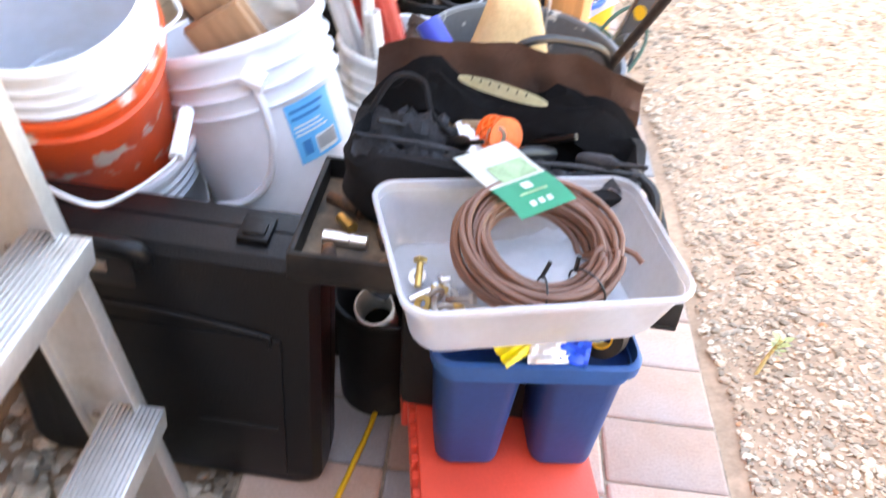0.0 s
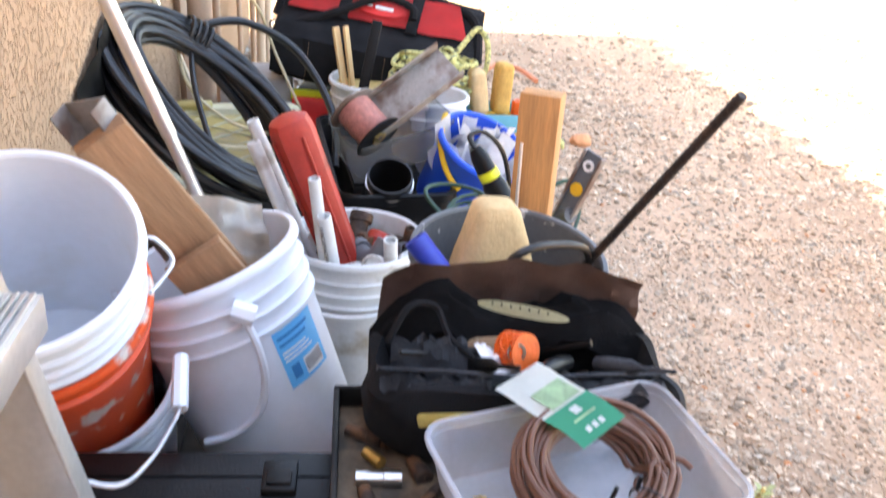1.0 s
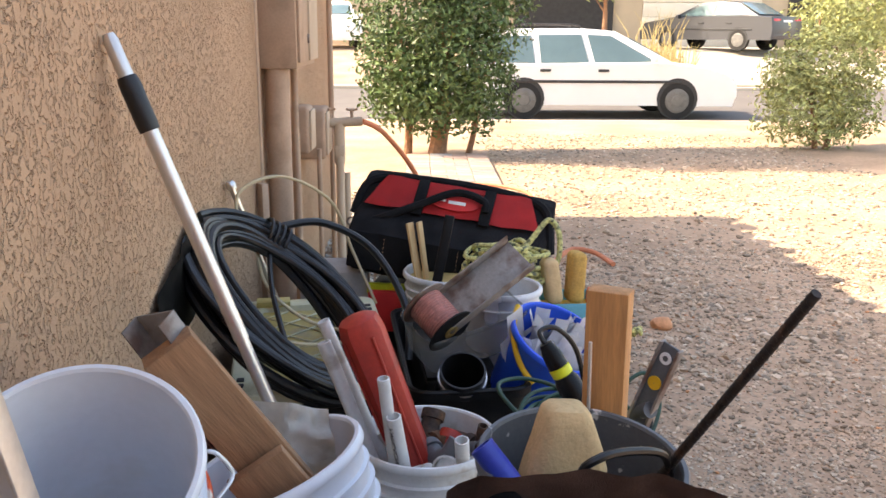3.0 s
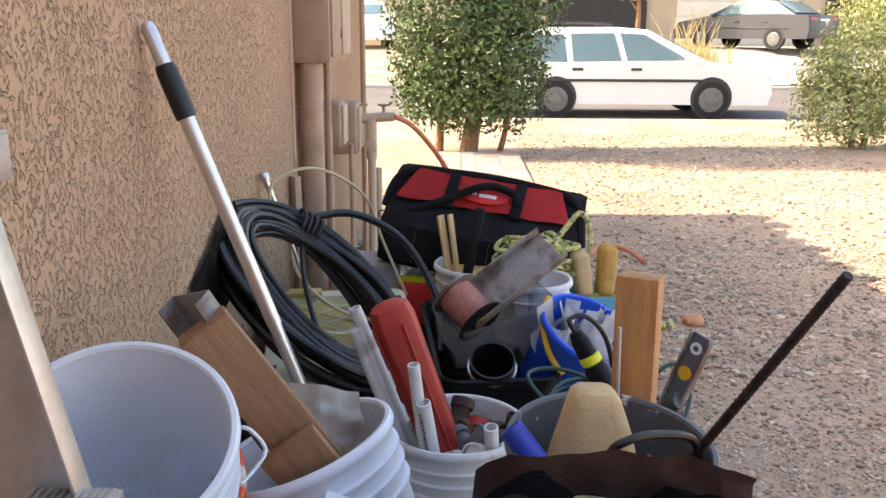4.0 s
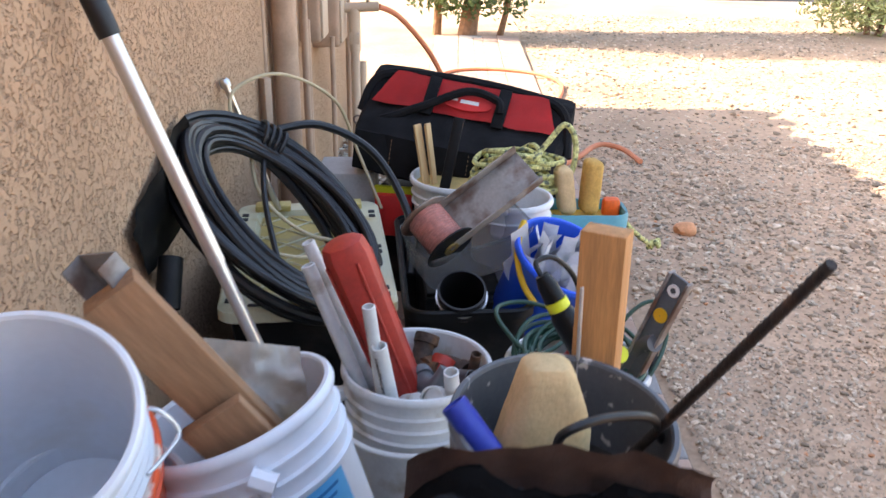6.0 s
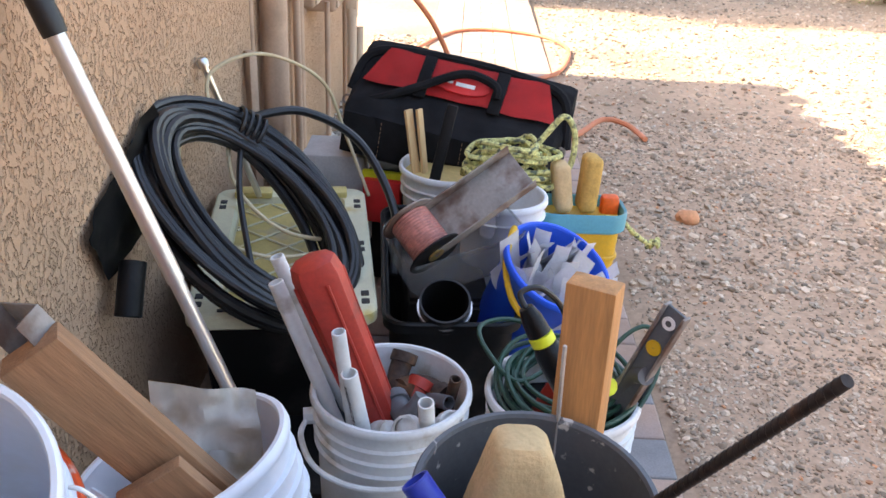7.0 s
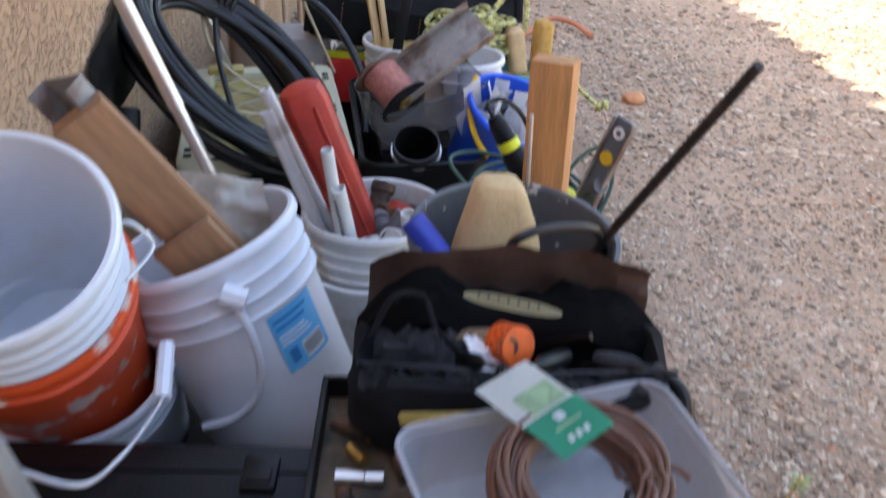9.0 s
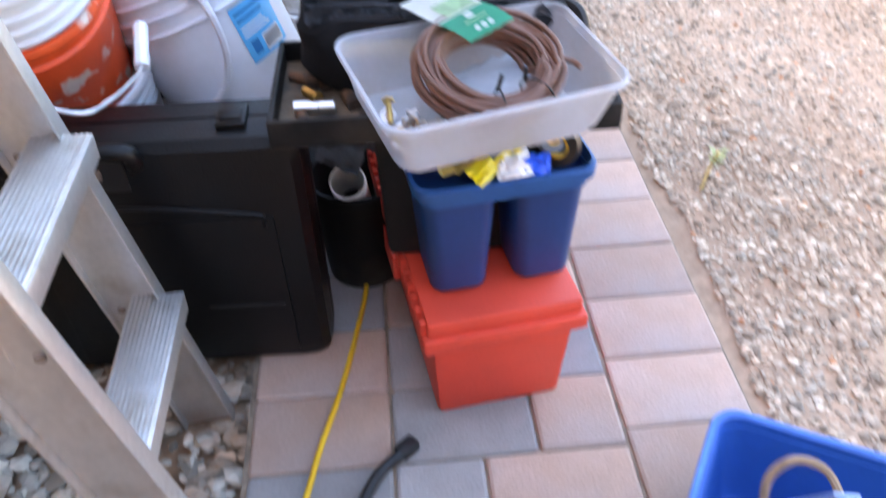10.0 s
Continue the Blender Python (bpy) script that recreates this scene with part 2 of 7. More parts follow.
COPPER_WIRE = mat("pink_wire", (0.42, 0.16, 0.13), 0.5, vary=0.2, scale=60, bump=0.2)
BRASS = mat("brass", (0.55, 0.36, 0.12), 0.4, metal=0.9, vary=0.2, scale=30)
PAPER = mat("white_paper", (0.78, 0.77, 0.78), 0.7, vary=0.06, scale=30, bump=0.05)
BAG_PAPER = mat("torn_plastic_sack", (0.66, 0.62, 0.57), 0.6, vary=0.15, scale=9, bump=0.2, bump_scale=40, second=(0.45, 0.34, 0.22), second_scale=7, second_at=0.6)
TAN_PAINT = mat("tan_paint", (0.43, 0.29, 0.20), 0.6, vary=0.12, scale=5, bump=0.06, second=(0.33, 0.22, 0.15), second_scale=6, second_at=0.62)
TAN_PALE = mat("pale_tan_paint", (0.52, 0.40, 0.29), 0.6, vary=0.08, scale=5, bump=0.05)
BLOCK = mat("concrete_block", (0.46, 0.45, 0.44), 0.9, vary=0.12, scale=14, bump=0.2)
ORANGE_BRIGHT = mat("orange_reel", (0.80, 0.12, 0.015), 0.5, vary=0.15, scale=40, bump=0.1)
CAR_WHITE = mat("white_car_paint", (0.78, 0.78, 0.76), 0.25, vary=0.02, scale=2, bump=0.0)
CAR_GREY = mat("grey_car_paint", (0.05, 0.052, 0.06), 0.3, metal=0.0, vary=0.03, scale=2, bump=0.0)
CAR_GLASS = mat("car_glass", (0.10, 0.16, 0.17), 0.06, vary=0.1, scale=2, bump=0.0, spec=0.8)
TYRE = mat("tyre", (0.015, 0.0145, 0.014), 0.85, vary=0.2, scale=8)
HUB = mat("hub_cap", (0.17, 0.165, 0.155), 0.5, metal=0.3, vary=0.15, scale=12)
TAIL = mat("tail_light", (0.55, 0.02, 0.03), 0.2, vary=0.05, bump=0.0)
TRIM_BLACK = mat("black_trim", (0.03, 0.03, 0.032), 0.5, vary=0.1)
LEAF = mat("shrub_leaf", (0.088, 0.145, 0.045), 0.42, vary=0.2, scale=20, bump=0.0, random=0.45, island=True)
LEAF_LIGHT = mat("light_leaf", (0.36, 0.38, 0.15), 0.5, vary=0.2, scale=20, bump=0.0, random=0.4, island=True)
BARK = mat("bark", (0.30, 0.16, 0.09), 0.9, vary=0.25, scale=20, bump=0.4, bump_scale=60)
DRY = mat("dry_grass", (0.52, 0.40, 0.17), 0.8, vary=0.2, scale=20, random=0.3, island=True)
HOUSE_WALL = mat("far_house_stucco", (0.47, 0.38, 0.27), 0.9, vary=0.06, scale=1.5)
GARAGE = mat("garage_door_paint", (0.68, 0.63, 0.52), 0.6, vary=0.04, scale=1.5)
DARK = mat("dark_opening", (0.03, 0.03, 0.03), 0.8, vary=0.2)
ROOF = mat("roof_tile", (0.30, 0.18, 0.12), 0.85, vary=0.2, scale=2)

# ---- mesh helpers ----


def thing(name, label, category, place=(0, 0, 0), group="", kind="", turn=(0, 0, 0)):
    ob = new(name)
    ob.empty_display_size = 0.05
    ob.matrix_world = pose(*place, *turn)
    tagged(ob, label, category, group, kind)
    return ob


def part(name, bm, material, parent=None, label="", smooth=True, place=None):
    me = bpy.data.meshes.new(name)
    bmesh.ops.recalc_face_normals(bm, faces=bm.faces)
    bm.to_mesh(me)
    bm.free()
    me.materials.append(material)
    if smooth:
        me.polygons.foreach_set("use_smooth", [True] * len(me.polygons))
        me.set_sharp_from_angle(angle=radians(38))
    ob = new(name, me)
    if parent is not None:
        ob.parent = parent
    if place is not None:
        ob.matrix_basis = place
    if label:
        ob["label"] = label
    return ob


def box(bm, size, at=(0, 0, 0), m=None, bevel=0.0, taper=1.0, segs=2):
    """A box centred at `at`; taper scales its lower end."""
    r = bmesh.ops.create_cube(bm, size=1.0)
    vs = r["verts"]
    for v in vs:
        k = taper if v.co.z < 0 else 1.0
        v.co = Vector((v.co.x * size[0] * k, v.co.y * size[1] * k, v.co.z * size[2]))
    if bevel:
        es = list({e for v in vs for e in v.link_edges})
        r2 = bmesh.ops.bevel(bm, geom=es, offset=bevel, segments=segs, affect="EDGES", profile=0.5)
        vs = list({v for f in r2["faces"] for v in f.verts} | {v for v in vs if v.is_valid})
    t = Matrix.Translation(at)
    if m is not None:
        t = m @ t
    bmesh.ops.transform(bm, matrix=t, verts=vs)
    return vs


def lathe(bm, profile, segs=32, m=None, a0=0.0, a1=2 * math.pi):
    """Turns (radius, height) pairs about z."""
    full = abs(a1 - a0 - 2 * math.pi) < 1e-6
    n = segs if full else segs + 1
    rings = []
    for r, z in profile:
        ring = []
        for i in range(n):
            a = a0 + (a1 - a0) * i / segs
            p = Vector((r * math.cos(a), r * math.sin(a), z))
            ring.append(bm.verts.new(m @ p if m is not None else p))
        rings.append(ring)
    for a, b in zip(rings, rings[1:]):
        for i in range(n if full else n - 1):
            j = (i + 1) % n
            bm.faces.new((a[i], a[j], b[j], b[i]))
    return rings


def cap(bm, ring):
    if len(ring) > 2:
        bm.faces.new(ring)


def tube(bm, pts, r, segs=8, closed=False, ends=True, radii=None):
    """A round bar along points."""
    pts = [Vector(p) for p in pts]
    n = len(pts)
    rings, nrm = [], None
    for i, p in enumerate(pts):
        a = pts[(i - 1) % n] if (closed or i > 0) else p
        b = pts[(i + 1) % n] if (closed or i < n - 1) else p
        t = (b - a).normalized()
        if nrm is None:
            nrm = t.orthogonal().normalized()
        nrm = (nrm - t * nrm.dot(t)).normalized()
        bi = t.cross(nrm)
        rr = radii[i] if radii else r
        rings.append([bm.verts.new(p + (nrm * math.cos(2 * math.pi * k / segs) + bi * math.sin(2 * math.pi * k / segs)) * rr) for k in range(segs)])
    for i in range(n if closed else n - 1):
        a, b = rings[i], rings[(i + 1) % n]
        s = 0
        if closed and i == n - 1:
            s = min(range(segs), key=lambda q: (a[0].co - b[q].co).length)
        for k in range(segs):
            bm.faces.new((a[k], a[(k + 1) % segs], b[(k + 1 + s) % segs], b[(k + s) % segs]))
    if ends and not closed:
        cap(bm, rings[0]), cap(bm, rings[-1])
    return rings


def spline(pts, n=8, closed=False):
    """Points of a Catmull-Rom curve through pts."""
    pts = [Vector(p) for p in pts]
    out, m = [], len(pts)
    for i in range(m if closed else m - 1):
        p0 = pts[(i - 1) % m] if closed or i > 0 else pts[i]
        p1, p2 = pts[i], pts[(i + 1) % m]
        p3 = pts[(i + 2) % m] if closed or i < m - 2 else p2
        for k in range(n):
            t = k / n
            out.append(0.5 * (2 * p1 + (p2 - p0) * t + (2 * p0 - 5 * p1 + 4 * p2 - p3) * t * t + (3 * p1 - p0 - 3 * p2 + p3) * t ** 3))
    if not closed:
        out.append(pts[-1])
    return out


def aim(a, b):
    """The pose at a whose z axis points to b."""
    d = Vector(b) - Vector(a)
    return Matrix.Translation(a) @ d.to_track_quat("Z", "Y").to_matrix().to_4x4()


def BM():
    return bmesh.new()


def rounded_rect(w, d, r, n=5):
    out = []
    for cx, cy, a in ((w / 2 - r, d / 2 - r, 0), (-w / 2 + r, d / 2 - r, 90), (-w / 2 + r, -d / 2 + r, 180), (w / 2 - r, -d / 2 + r, 270)):
        for k in range(n + 1):
            t = radians(a + 90 * k / n)
            out.append((cx + r * math.cos(t), cy + r * math.sin(t)))
    return out


def loft(bm, rings, close_first=False, close_last=False):
    vr = [[bm.verts.new(p) for p in ring] for ring in rings]
    n = len(vr[0])
    for a, b in zip(vr, vr[1:]):
        for i in range(n):
            bm.faces.new((a[i], a[(i + 1) % n], b[(i + 1) % n], b[i]))
    if close_first:
        bm.faces.new(vr[0])
    if close_last:
        bm.faces.new(vr[-1])
    return vr


def open_bin(bm, w, d, h, r, taper=0.85, wall=0.003, lip=0.01, lip_h=0.012):
    """An open bin with rounded corners, a rolled lip and a wall; its base is at z 0."""
    def ring(s, z, grow=0.0):
        return [(x * s + math.copysign(grow, x), y * s + math.copysign(grow, y), z) for x, y in rounded_rect(w, d, r)]
    rr = [ring(taper * 0.90, 0), ring(taper * 0.955, 0.002), ring(taper * 0.985, 0.008), ring(taper + (1 - taper) * 0.22, 0.02), ring(1.0, h - lip_h), ring(1.0, h - lip_h, lip), ring(1.0, h - 0.003, lip), ring(1.0, h, lip - 0.003),
          ring(1.0, h, -wall), ring(1.0, h - 0.004, -wall), ring(taper, 0.016, -wall), ring(taper * 0.95, 0.006, -wall)]
    loft(bm, rr, True, True)

# ---- ground, paving, road ----
EDGE_X = 0.695  # right edge of the paving


def ground_z(x, y):
    if y < 6:
        return 0.0
    if y < 13.8:
        return -0.02 * (y - 6)
    if y < 22.5:
        return -0.30
    return min(0.6, -0.16 + 0.14 * (y - 22.5))


def build_ground():
    xs = [-400, -120, -50, -20, -8, -4, -2, -1] + [i * 0.25 for i in range(-2, 25)] + [7, 8, 10, 13, 17, 24, 40, 80, 160, 400]
    ys = [-400, -100, -30, -10, -4, -2, -1] + [i * 0.25 for i in range(-2, 55)] + [13.79, 13.81, 15, 18, 21, 22.4, 22.5, 23, 24, 26, 28, 31, 36, 50, 90, 200, 600]
    bm = BM()
    grid = []
    for y in ys:
        row = []
        for x in xs:
            z = ground_z(x, y)
            if x > EDGE_X + 0.1 and y < 13.5 and x < 30:
                z += 0.03 * noise.noise((x * 0.9, y * 0.9, 0)) * min(1, (x - EDGE_X) * 1.2)
            elif x <= EDGE_X and y < 8:
                z -= 0.06
            row.append(bm.verts.new((x, y, z)))
        grid.append(row)
    for a, b in zip(grid, grid[1:]):
        for i in range(len(xs) - 1):
            bm.faces.new((a[i], a[i + 1], b[i + 1], b[i]))
    return tagged(part("ground", bm, GRAVEL), "tan decomposed granite and gravel yard", "ground", kind="structure")


GROUND = build_ground()


def scatter(name, label, material, count, region, size, seed, flat=0.6, sink=0.3, base=None, keep=None):
    """Loose stones as one heap: squashed, turned and jittered twelve-cornered lumps."""
    rng = np.random.default_rng(seed)
    x0, x1, y0, y1 = region
    bm = BM()
    bmesh.ops.create_icosphere(bm, subdivisions=1, radius=1.0)
    bm.verts.ensure_lookup_table()
    vs = np.array([v.co[:] for v in bm.verts])
    fs = np.array([[v.index for v in f.verts] for f in bm.faces])
    bm.free()
    allv, allf, k = [], [], 0
    for i in range(count):
        x, y = rng.uniform(x0, x1), y0 + (y1 - y0) * rng.random() ** 1.25
        if keep and not keep(x, y):
            continue
        s = size[0] + (size[1] - size[0]) * rng.random() ** 2.5
        a = rng.uniform(0, 6.28)
        st = np.array([1.0, rng.uniform(0.6, 0.95), flat * rng.uniform(0.6, 1.1)]) * s
        v = vs * (1 + rng.uniform(-0.28, 0.28, (len(vs), 1))) * st
        tilt = rng.uniform(-0.35, 0.35)
        c, d = math.cos(a), math.sin(a)
        v = np.stack([v[:, 0] * c - v[:, 1] * d, v[:, 0] * d + v[:, 1] * c, v[:, 2] + v[:, 0] * tilt], 1)
        z = base if base is not None else ground_z(x, y) + (0.03 * noise.noise((x * 0.9, y * 0.9, 0)) * min(1, (x - EDGE_X) * 1.2) if x > EDGE_X + 0.1 and y < 13.5 else 0)
        v += (x, y, z + st[2] * (1 - 2 * sink))
        allv.append(v), allf.append(fs + k)
        k += len(vs)
    v, f = np.concatenate(allv), np.concatenate(allf)
    me = bpy.data.meshes.new(name)
    me.from_pydata(v.tolist(), [], f.tolist())
    me.materials.append(material)
    return tagged(new(name, me), label, "gravel", kind="stuff")


def lit_edge(x, y):
    return x > EDGE_X + 0.02 + 0.03 * noise.noise((0, y * 3, 2)) + 0.04 * abs(noise.noise((3, y * 1.4, 1)))


scatter("gravel", "small tan and brown crushed gravel", STONE, 34000, (0.7, 2.9, 0.3, 5.0), (0.0035, 0.013), 1, keep=lit_edge)
scatter("gravel", "fine tan gravel beside the pavers", STONE, 30000, (0.70, 2.3, 0.25, 2.6), (0.003, 0.0085), 11, keep=lit_edge)
scatter("gravel", "small tan and brown crushed gravel", STONE, 12000, (0.75, 4.2, 3.0, 11.5), (0.007, 0.024), 2, keep=lit_edge)
scatter("gravel", "pale quartz stones among the gravel", STONE_PALE, 2400, (0.72, 3.0, 0.3, 7.0), (0.003, 0.012), 3, keep=lit_edge)
scatter("gravel", "rust-red stones among the gravel", STONE_RED, 1100, (0.72, 3.0, 0.3, 7.0), (0.003, 0.011), 4, keep=lit_edge)
scatter("river_pebbles", "mixed grey and brown river pebbles by the wall", RIVER, 1500, (-0.535, -0.115, 0.1, 1.3), (0.010, 0.026), 5, base=-0.045, sink=0.1)
scatter("river_pebbles", "mixed grey and brown river pebbles by the wall", RIVER, 2200, (-0.535, -0.115, 3.2, 7.0), (0.010, 0.024), 6, base=-0.045, sink=0.1)

road = BM()
box(road, (300, 8.2, 0.06), (0, 18.0, -0.27))
tagged(part("road", road, ASPHALT, smooth=False), "sun-bleached grey asphalt street", "road", kind="structure")
kerb = BM()
box(kerb, (300, 0.35, 0.16), (0, 13.72, -0.235), bevel=0.03)
tagged(part("kerb", kerb, CONCRETE), "pale concrete kerb along the street", "kerb", kind="structure")
kerb = BM()
box(kerb, (300, 0.5, 0.16), (0, 22.3, -0.235), bevel=0.03)
tagged(part("kerb", kerb, CONCRETE), "pale concrete kerb across the street", "kerb", kind="structure")
drive = BM()
v = [drive.verts.new(p) for p in ((5.5, 22.4, -0.13), (13.5, 22.4, -0.13), (13.5, 28.2, 0.63), (13.5, 33, 0.63), (5.5, 33, 0.63), (5.5, 28.2, 0.63))]
drive.faces.new((v[0], v[1], v[2], v[5])), drive.faces.new((v[5], v[2], v[3], v[4]))
tagged(part("driveway", drive, CONCRETE, smooth=False), "pale concrete driveway across the street", "driveway", kind="structure")

# ---- the house with its stucco wall ----
WALL_X, HOUSE_END, ROOF_END = -0.535, 5.53, 6.55
wall = BM()
box(wall, (0.25, HOUSE_END + 6, 2.75), (WALL_X - 0.125, (HOUSE_END - 6) / 2, 1.175))
tagged(part("wall_west", wall, STUCCO, smooth=False), "tan wall in heavy skip-trowel stucco", "wall", kind="structure")
wall = BM()
box(wall, (6.0, 0.25, 2.75), (WALL_X - 3.25, HOUSE_END - 0.125, 1.175))
tagged(part("wall_north", wall, STUCCO, smooth=False), "tan stucco end wall of the house", "wall", kind="structure")
# unseen wall, added behind the camera to keep sky light off south-facing sides
wall = BM()
box(wall, (4.6, 0.25, 2.75), (WALL_X + 2.31, -2.6, 1.175))
tagged(part("wall_south", wall, STUCCO, smooth=False), "unseen tan stucco wall added behind the camera to cut sky light", "wall", kind="structure")
roof = BM()
box(roof, (7.2, ROOF_END + 5.6, 0.12), (-4.10, (ROOF_END - 6.4) / 2, 2.42))
for i in range(62):
    y = ROOF_END - 0.5 - i * 0.2
    lathe(roof, [(0.001, 0), (0.085, 0), (0.085, 0.32 + 0.05 * math.sin(i * 2.1)), (0.001, 0.32 + 0.05 * math.sin(i * 2.1))], 10, Matrix.Translation((-0.78, y, 2.46)) @ Matrix.Rotation(radians(90), 4, "Y"))
tagged(part("roof", roof, ROOF), "brown tiled roof with an eave", "roof", kind="structure")

# ---- paving ----
paving = BM()
box(paving, (0.81, 9.6, 0.08), (0.29, 3.6, -0.046))
paving = tagged(part("pavement", paving, JOINT, smooth=False), "tan and grey concrete pavers beside the gravel", "pavement", kind="structure")
PAVER_MESHES = {}


def paver(w, d, x, y, grey):
    key = (round(w, 3), round(d, 3), grey)
    if key not in PAVER_MESHES:
        bm = BM()
        box(bm, (w - 0.0035, d - 0.0035, 0.05), (0, 0, -0.025), bevel=0.006, segs=2)
        me = bpy.data.meshes.new("paver")
        bm.to_mesh(me)
        bm.free()
        me.materials.append(PAVER_GREY if grey else PAVER)
        PAVER_MESHES[key] = me
    ob = new("paver", PAVER_MESHES[key])
    ob.parent = paving
    ob.matrix_basis = pose(x, y, random.uniform(-0.0015, 0.0015), random.uniform(-0.3, 0.3), random.uniform(-0.3, 0.3), random.uniform(-0.5, 0.5))


def lay_paving():
    rnd = random.Random(5)
    pitch = 0.150
    for i in range(-5, 55):
        y = 0.80 + 0.075 + (i - 1) * pitch
        g = lambda p: rnd.random() < p
        paver(0.224, pitch, 0.004, y, g(0.35))
        if i % 2:
            paver(0.138, pitch, 0.117 + 0.069, y, g(0.5)), paver(0.226, pitch, 0.255 + 0.113, y, g(0.15))
        else:
            paver(0.226, pitch, 0.117 + 0.113, y, g(0.2)), paver(0.138, pitch, 0.343 + 0.069, y, g(0.5))
        paver(0.212, pitch, 0.482 + 0.106, y + 0.03, g(0.12))


# ---- pipes and boxes on the wall ----


def upright(name, x, y, z0, z1, r, material, label, category="pipe", bend=None):
    bm = BM()
    pts = [(x, y, z0), (x, y, z1)] if not bend else spline([(x, y, z0), *bend, (x, y, z1)], 6)
    tube(bm, pts, r, 12)
    return tagged(part(name, bm, material), label, category)


upright("conduit", -0.485, 3.256, -0.05, 1.088, 0.0438, TAN_PAINT, "thick tan-painted vertical conduit below the service box", "conduit")
upright("conduit", -0.536, 3.147, -0.05, 1.543, 0.0101, TAN_PAINT, "thin tan-painted conduit against the stucco", "conduit")
upright("conduit", -0.464, 3.534, -0.05, 1.459, 0.0135, TAN_PAINT, "slim tan-painted vertical conduit", "conduit")
upright("conduit", -0.498, 3.762, -0.05, 0.802, 0.0185, TAN_PAINT, "tan-painted conduit to the meter box", "conduit")
upright("conduit", -0.43, 4.014, -0.05, 0.701, 0.011, TAN_PAINT, "slim tan-painted vertical conduit", "conduit")
upright("conduit", -0.413, 4.436, -0.05, 1.459, 0.0135, TAN_PAINT, "slim tan-painted vertical conduit", "conduit")


def service_box():
    t = thing("service_box", "large tan-painted electrical service box on the stucco wall", "electrical box", (-0.477, 3.467, 1.088))
    t.scale = (0.8425, 0.8425, 0.8425)
    bm = BM()
    box(bm, (0.17, 0.62, 0.95), (0, 0, 0.475), bevel=0.006)
    part("body", bm, TAN_PAINT, t)
    bm = BM()
    box(bm, (0.012, 0.27, 0.90), (0.091, -0.15, 0.475), bevel=0.004)
    part("door", bm, TAN_PAINT, t)
    bm = BM()
    box(bm, (0.020, 0.30, 0.90), (0.095, 0.145, 0.475), bevel=0.004)
    part("cover", bm, TAN_PALE, t)
    bm = BM()
    box(bm, (0.02, 0.02, 0.04), (0.095, -0.03, 0.12), bevel=0.003)
    part("latch", bm, STEEL_RUSTED, t)


service_box()


def meter_box(x, y, z, w, d, h):
    t = thing("meter_box", "small tan-painted utility box with rounded cover", "utility box", (x, y, z), "utility boxes")
    bm = BM()
    box(bm, (w, d, h), (0, 0, h / 2), bevel=0.018, segs=3)
    part("body", bm, TAN_PAINT, t)
    bm = BM()
    box(bm, (0.012, d * 0.86, h * 0.84), (w / 2 + 0.004, 0, h / 2), bevel=0.005)
    part("cover", bm, TAN_PALE, t)


meter_box(-0.498, 3.905, 0.701, 0.101, 0.169, 0.202)
meter_box(-0.481, 4.242, 0.633, 0.135, 0.219, 0.236)


def hose_bib():
    t = thing("standpipe", "tan-painted garden standpipe with brass valves", "tap", (-0.36, 4.26, 0))
    bm = BM()
    tube(bm, [(0, 0, -0.05), (0, 0, 0.62)], 0.021, 10)
    tube(bm, [(0.03, 0.03, -0.05), (0.03, 0.03, 0.55)], 0.017, 10)
    part("pipe", bm, TAN_PALE, t)
    bm = BM()
    tube(bm, [(0, 0, 0.60), (0, 0, 0.79)], 0.026, 10)
    tube(bm, [(-0.07, 0, 0.79), (0.11, 0, 0.80)], 0.022, 10)
    box(bm, (0.05, 0.05, 0.06), (0, 0, 0.66), bevel=0.01)
    part("tee", bm, TAN_PALE, t)
    for x in (-0.045, 0.06):
        bm = BM()
        tube(bm, [(x, 0, 0.80), (x, 0, 0.85)], 0.008, 8)
        for a in range(4):
            tube(bm, [(x, 0, 0.85), (x + 0.028 * math.cos(a * 1.57), 0.028 * math.sin(a * 1.57), 0.857)], 0.006, 6)
        part("valve_handle", bm, TAN_PAINT, t)


hose_bib()


def garden_hose():
    bm = BM()
    pts = spline([(-0.25, 4.26, 0.80), (-0.16, 4.35, 0.74), (-0.03, 4.55, 0.55), (0.06, 4.75, 0.33), (0.12, 4.9, 0.12), (0.2, 5.1, 0.02), (0.5, 5.55, 0.015), (0.75, 5.9, 0.015),
                  (0.85, 6.6, 0.015), (0.60, 7.0, 0.013), (0.1, 7.0, 0.012), (-0.2, 6.3, 0.012)], 8)
    tube(bm, pts, 0.013, 8)
    tagged(part("garden_hose", bm, HOSE_ORANGE), "faded orange garden hose on the paving", "hose")
    bm = BM()
    pts = spline([(0.52, 4.3, 0.02), (0.72, 4.55, 0.03), (0.86, 4.75, 0.05), (0.98, 4.72, 0.04), (1.05, 4.55, 0.02)], 8)
    tube(bm, pts, 0.014, 8)
    tagged(part("garden_hose", bm, HOSE_ORANGE), "loose end of a faded orange hose on gravel", "hose")


garden_hose()

# ---- trees, shrubs, far street ----


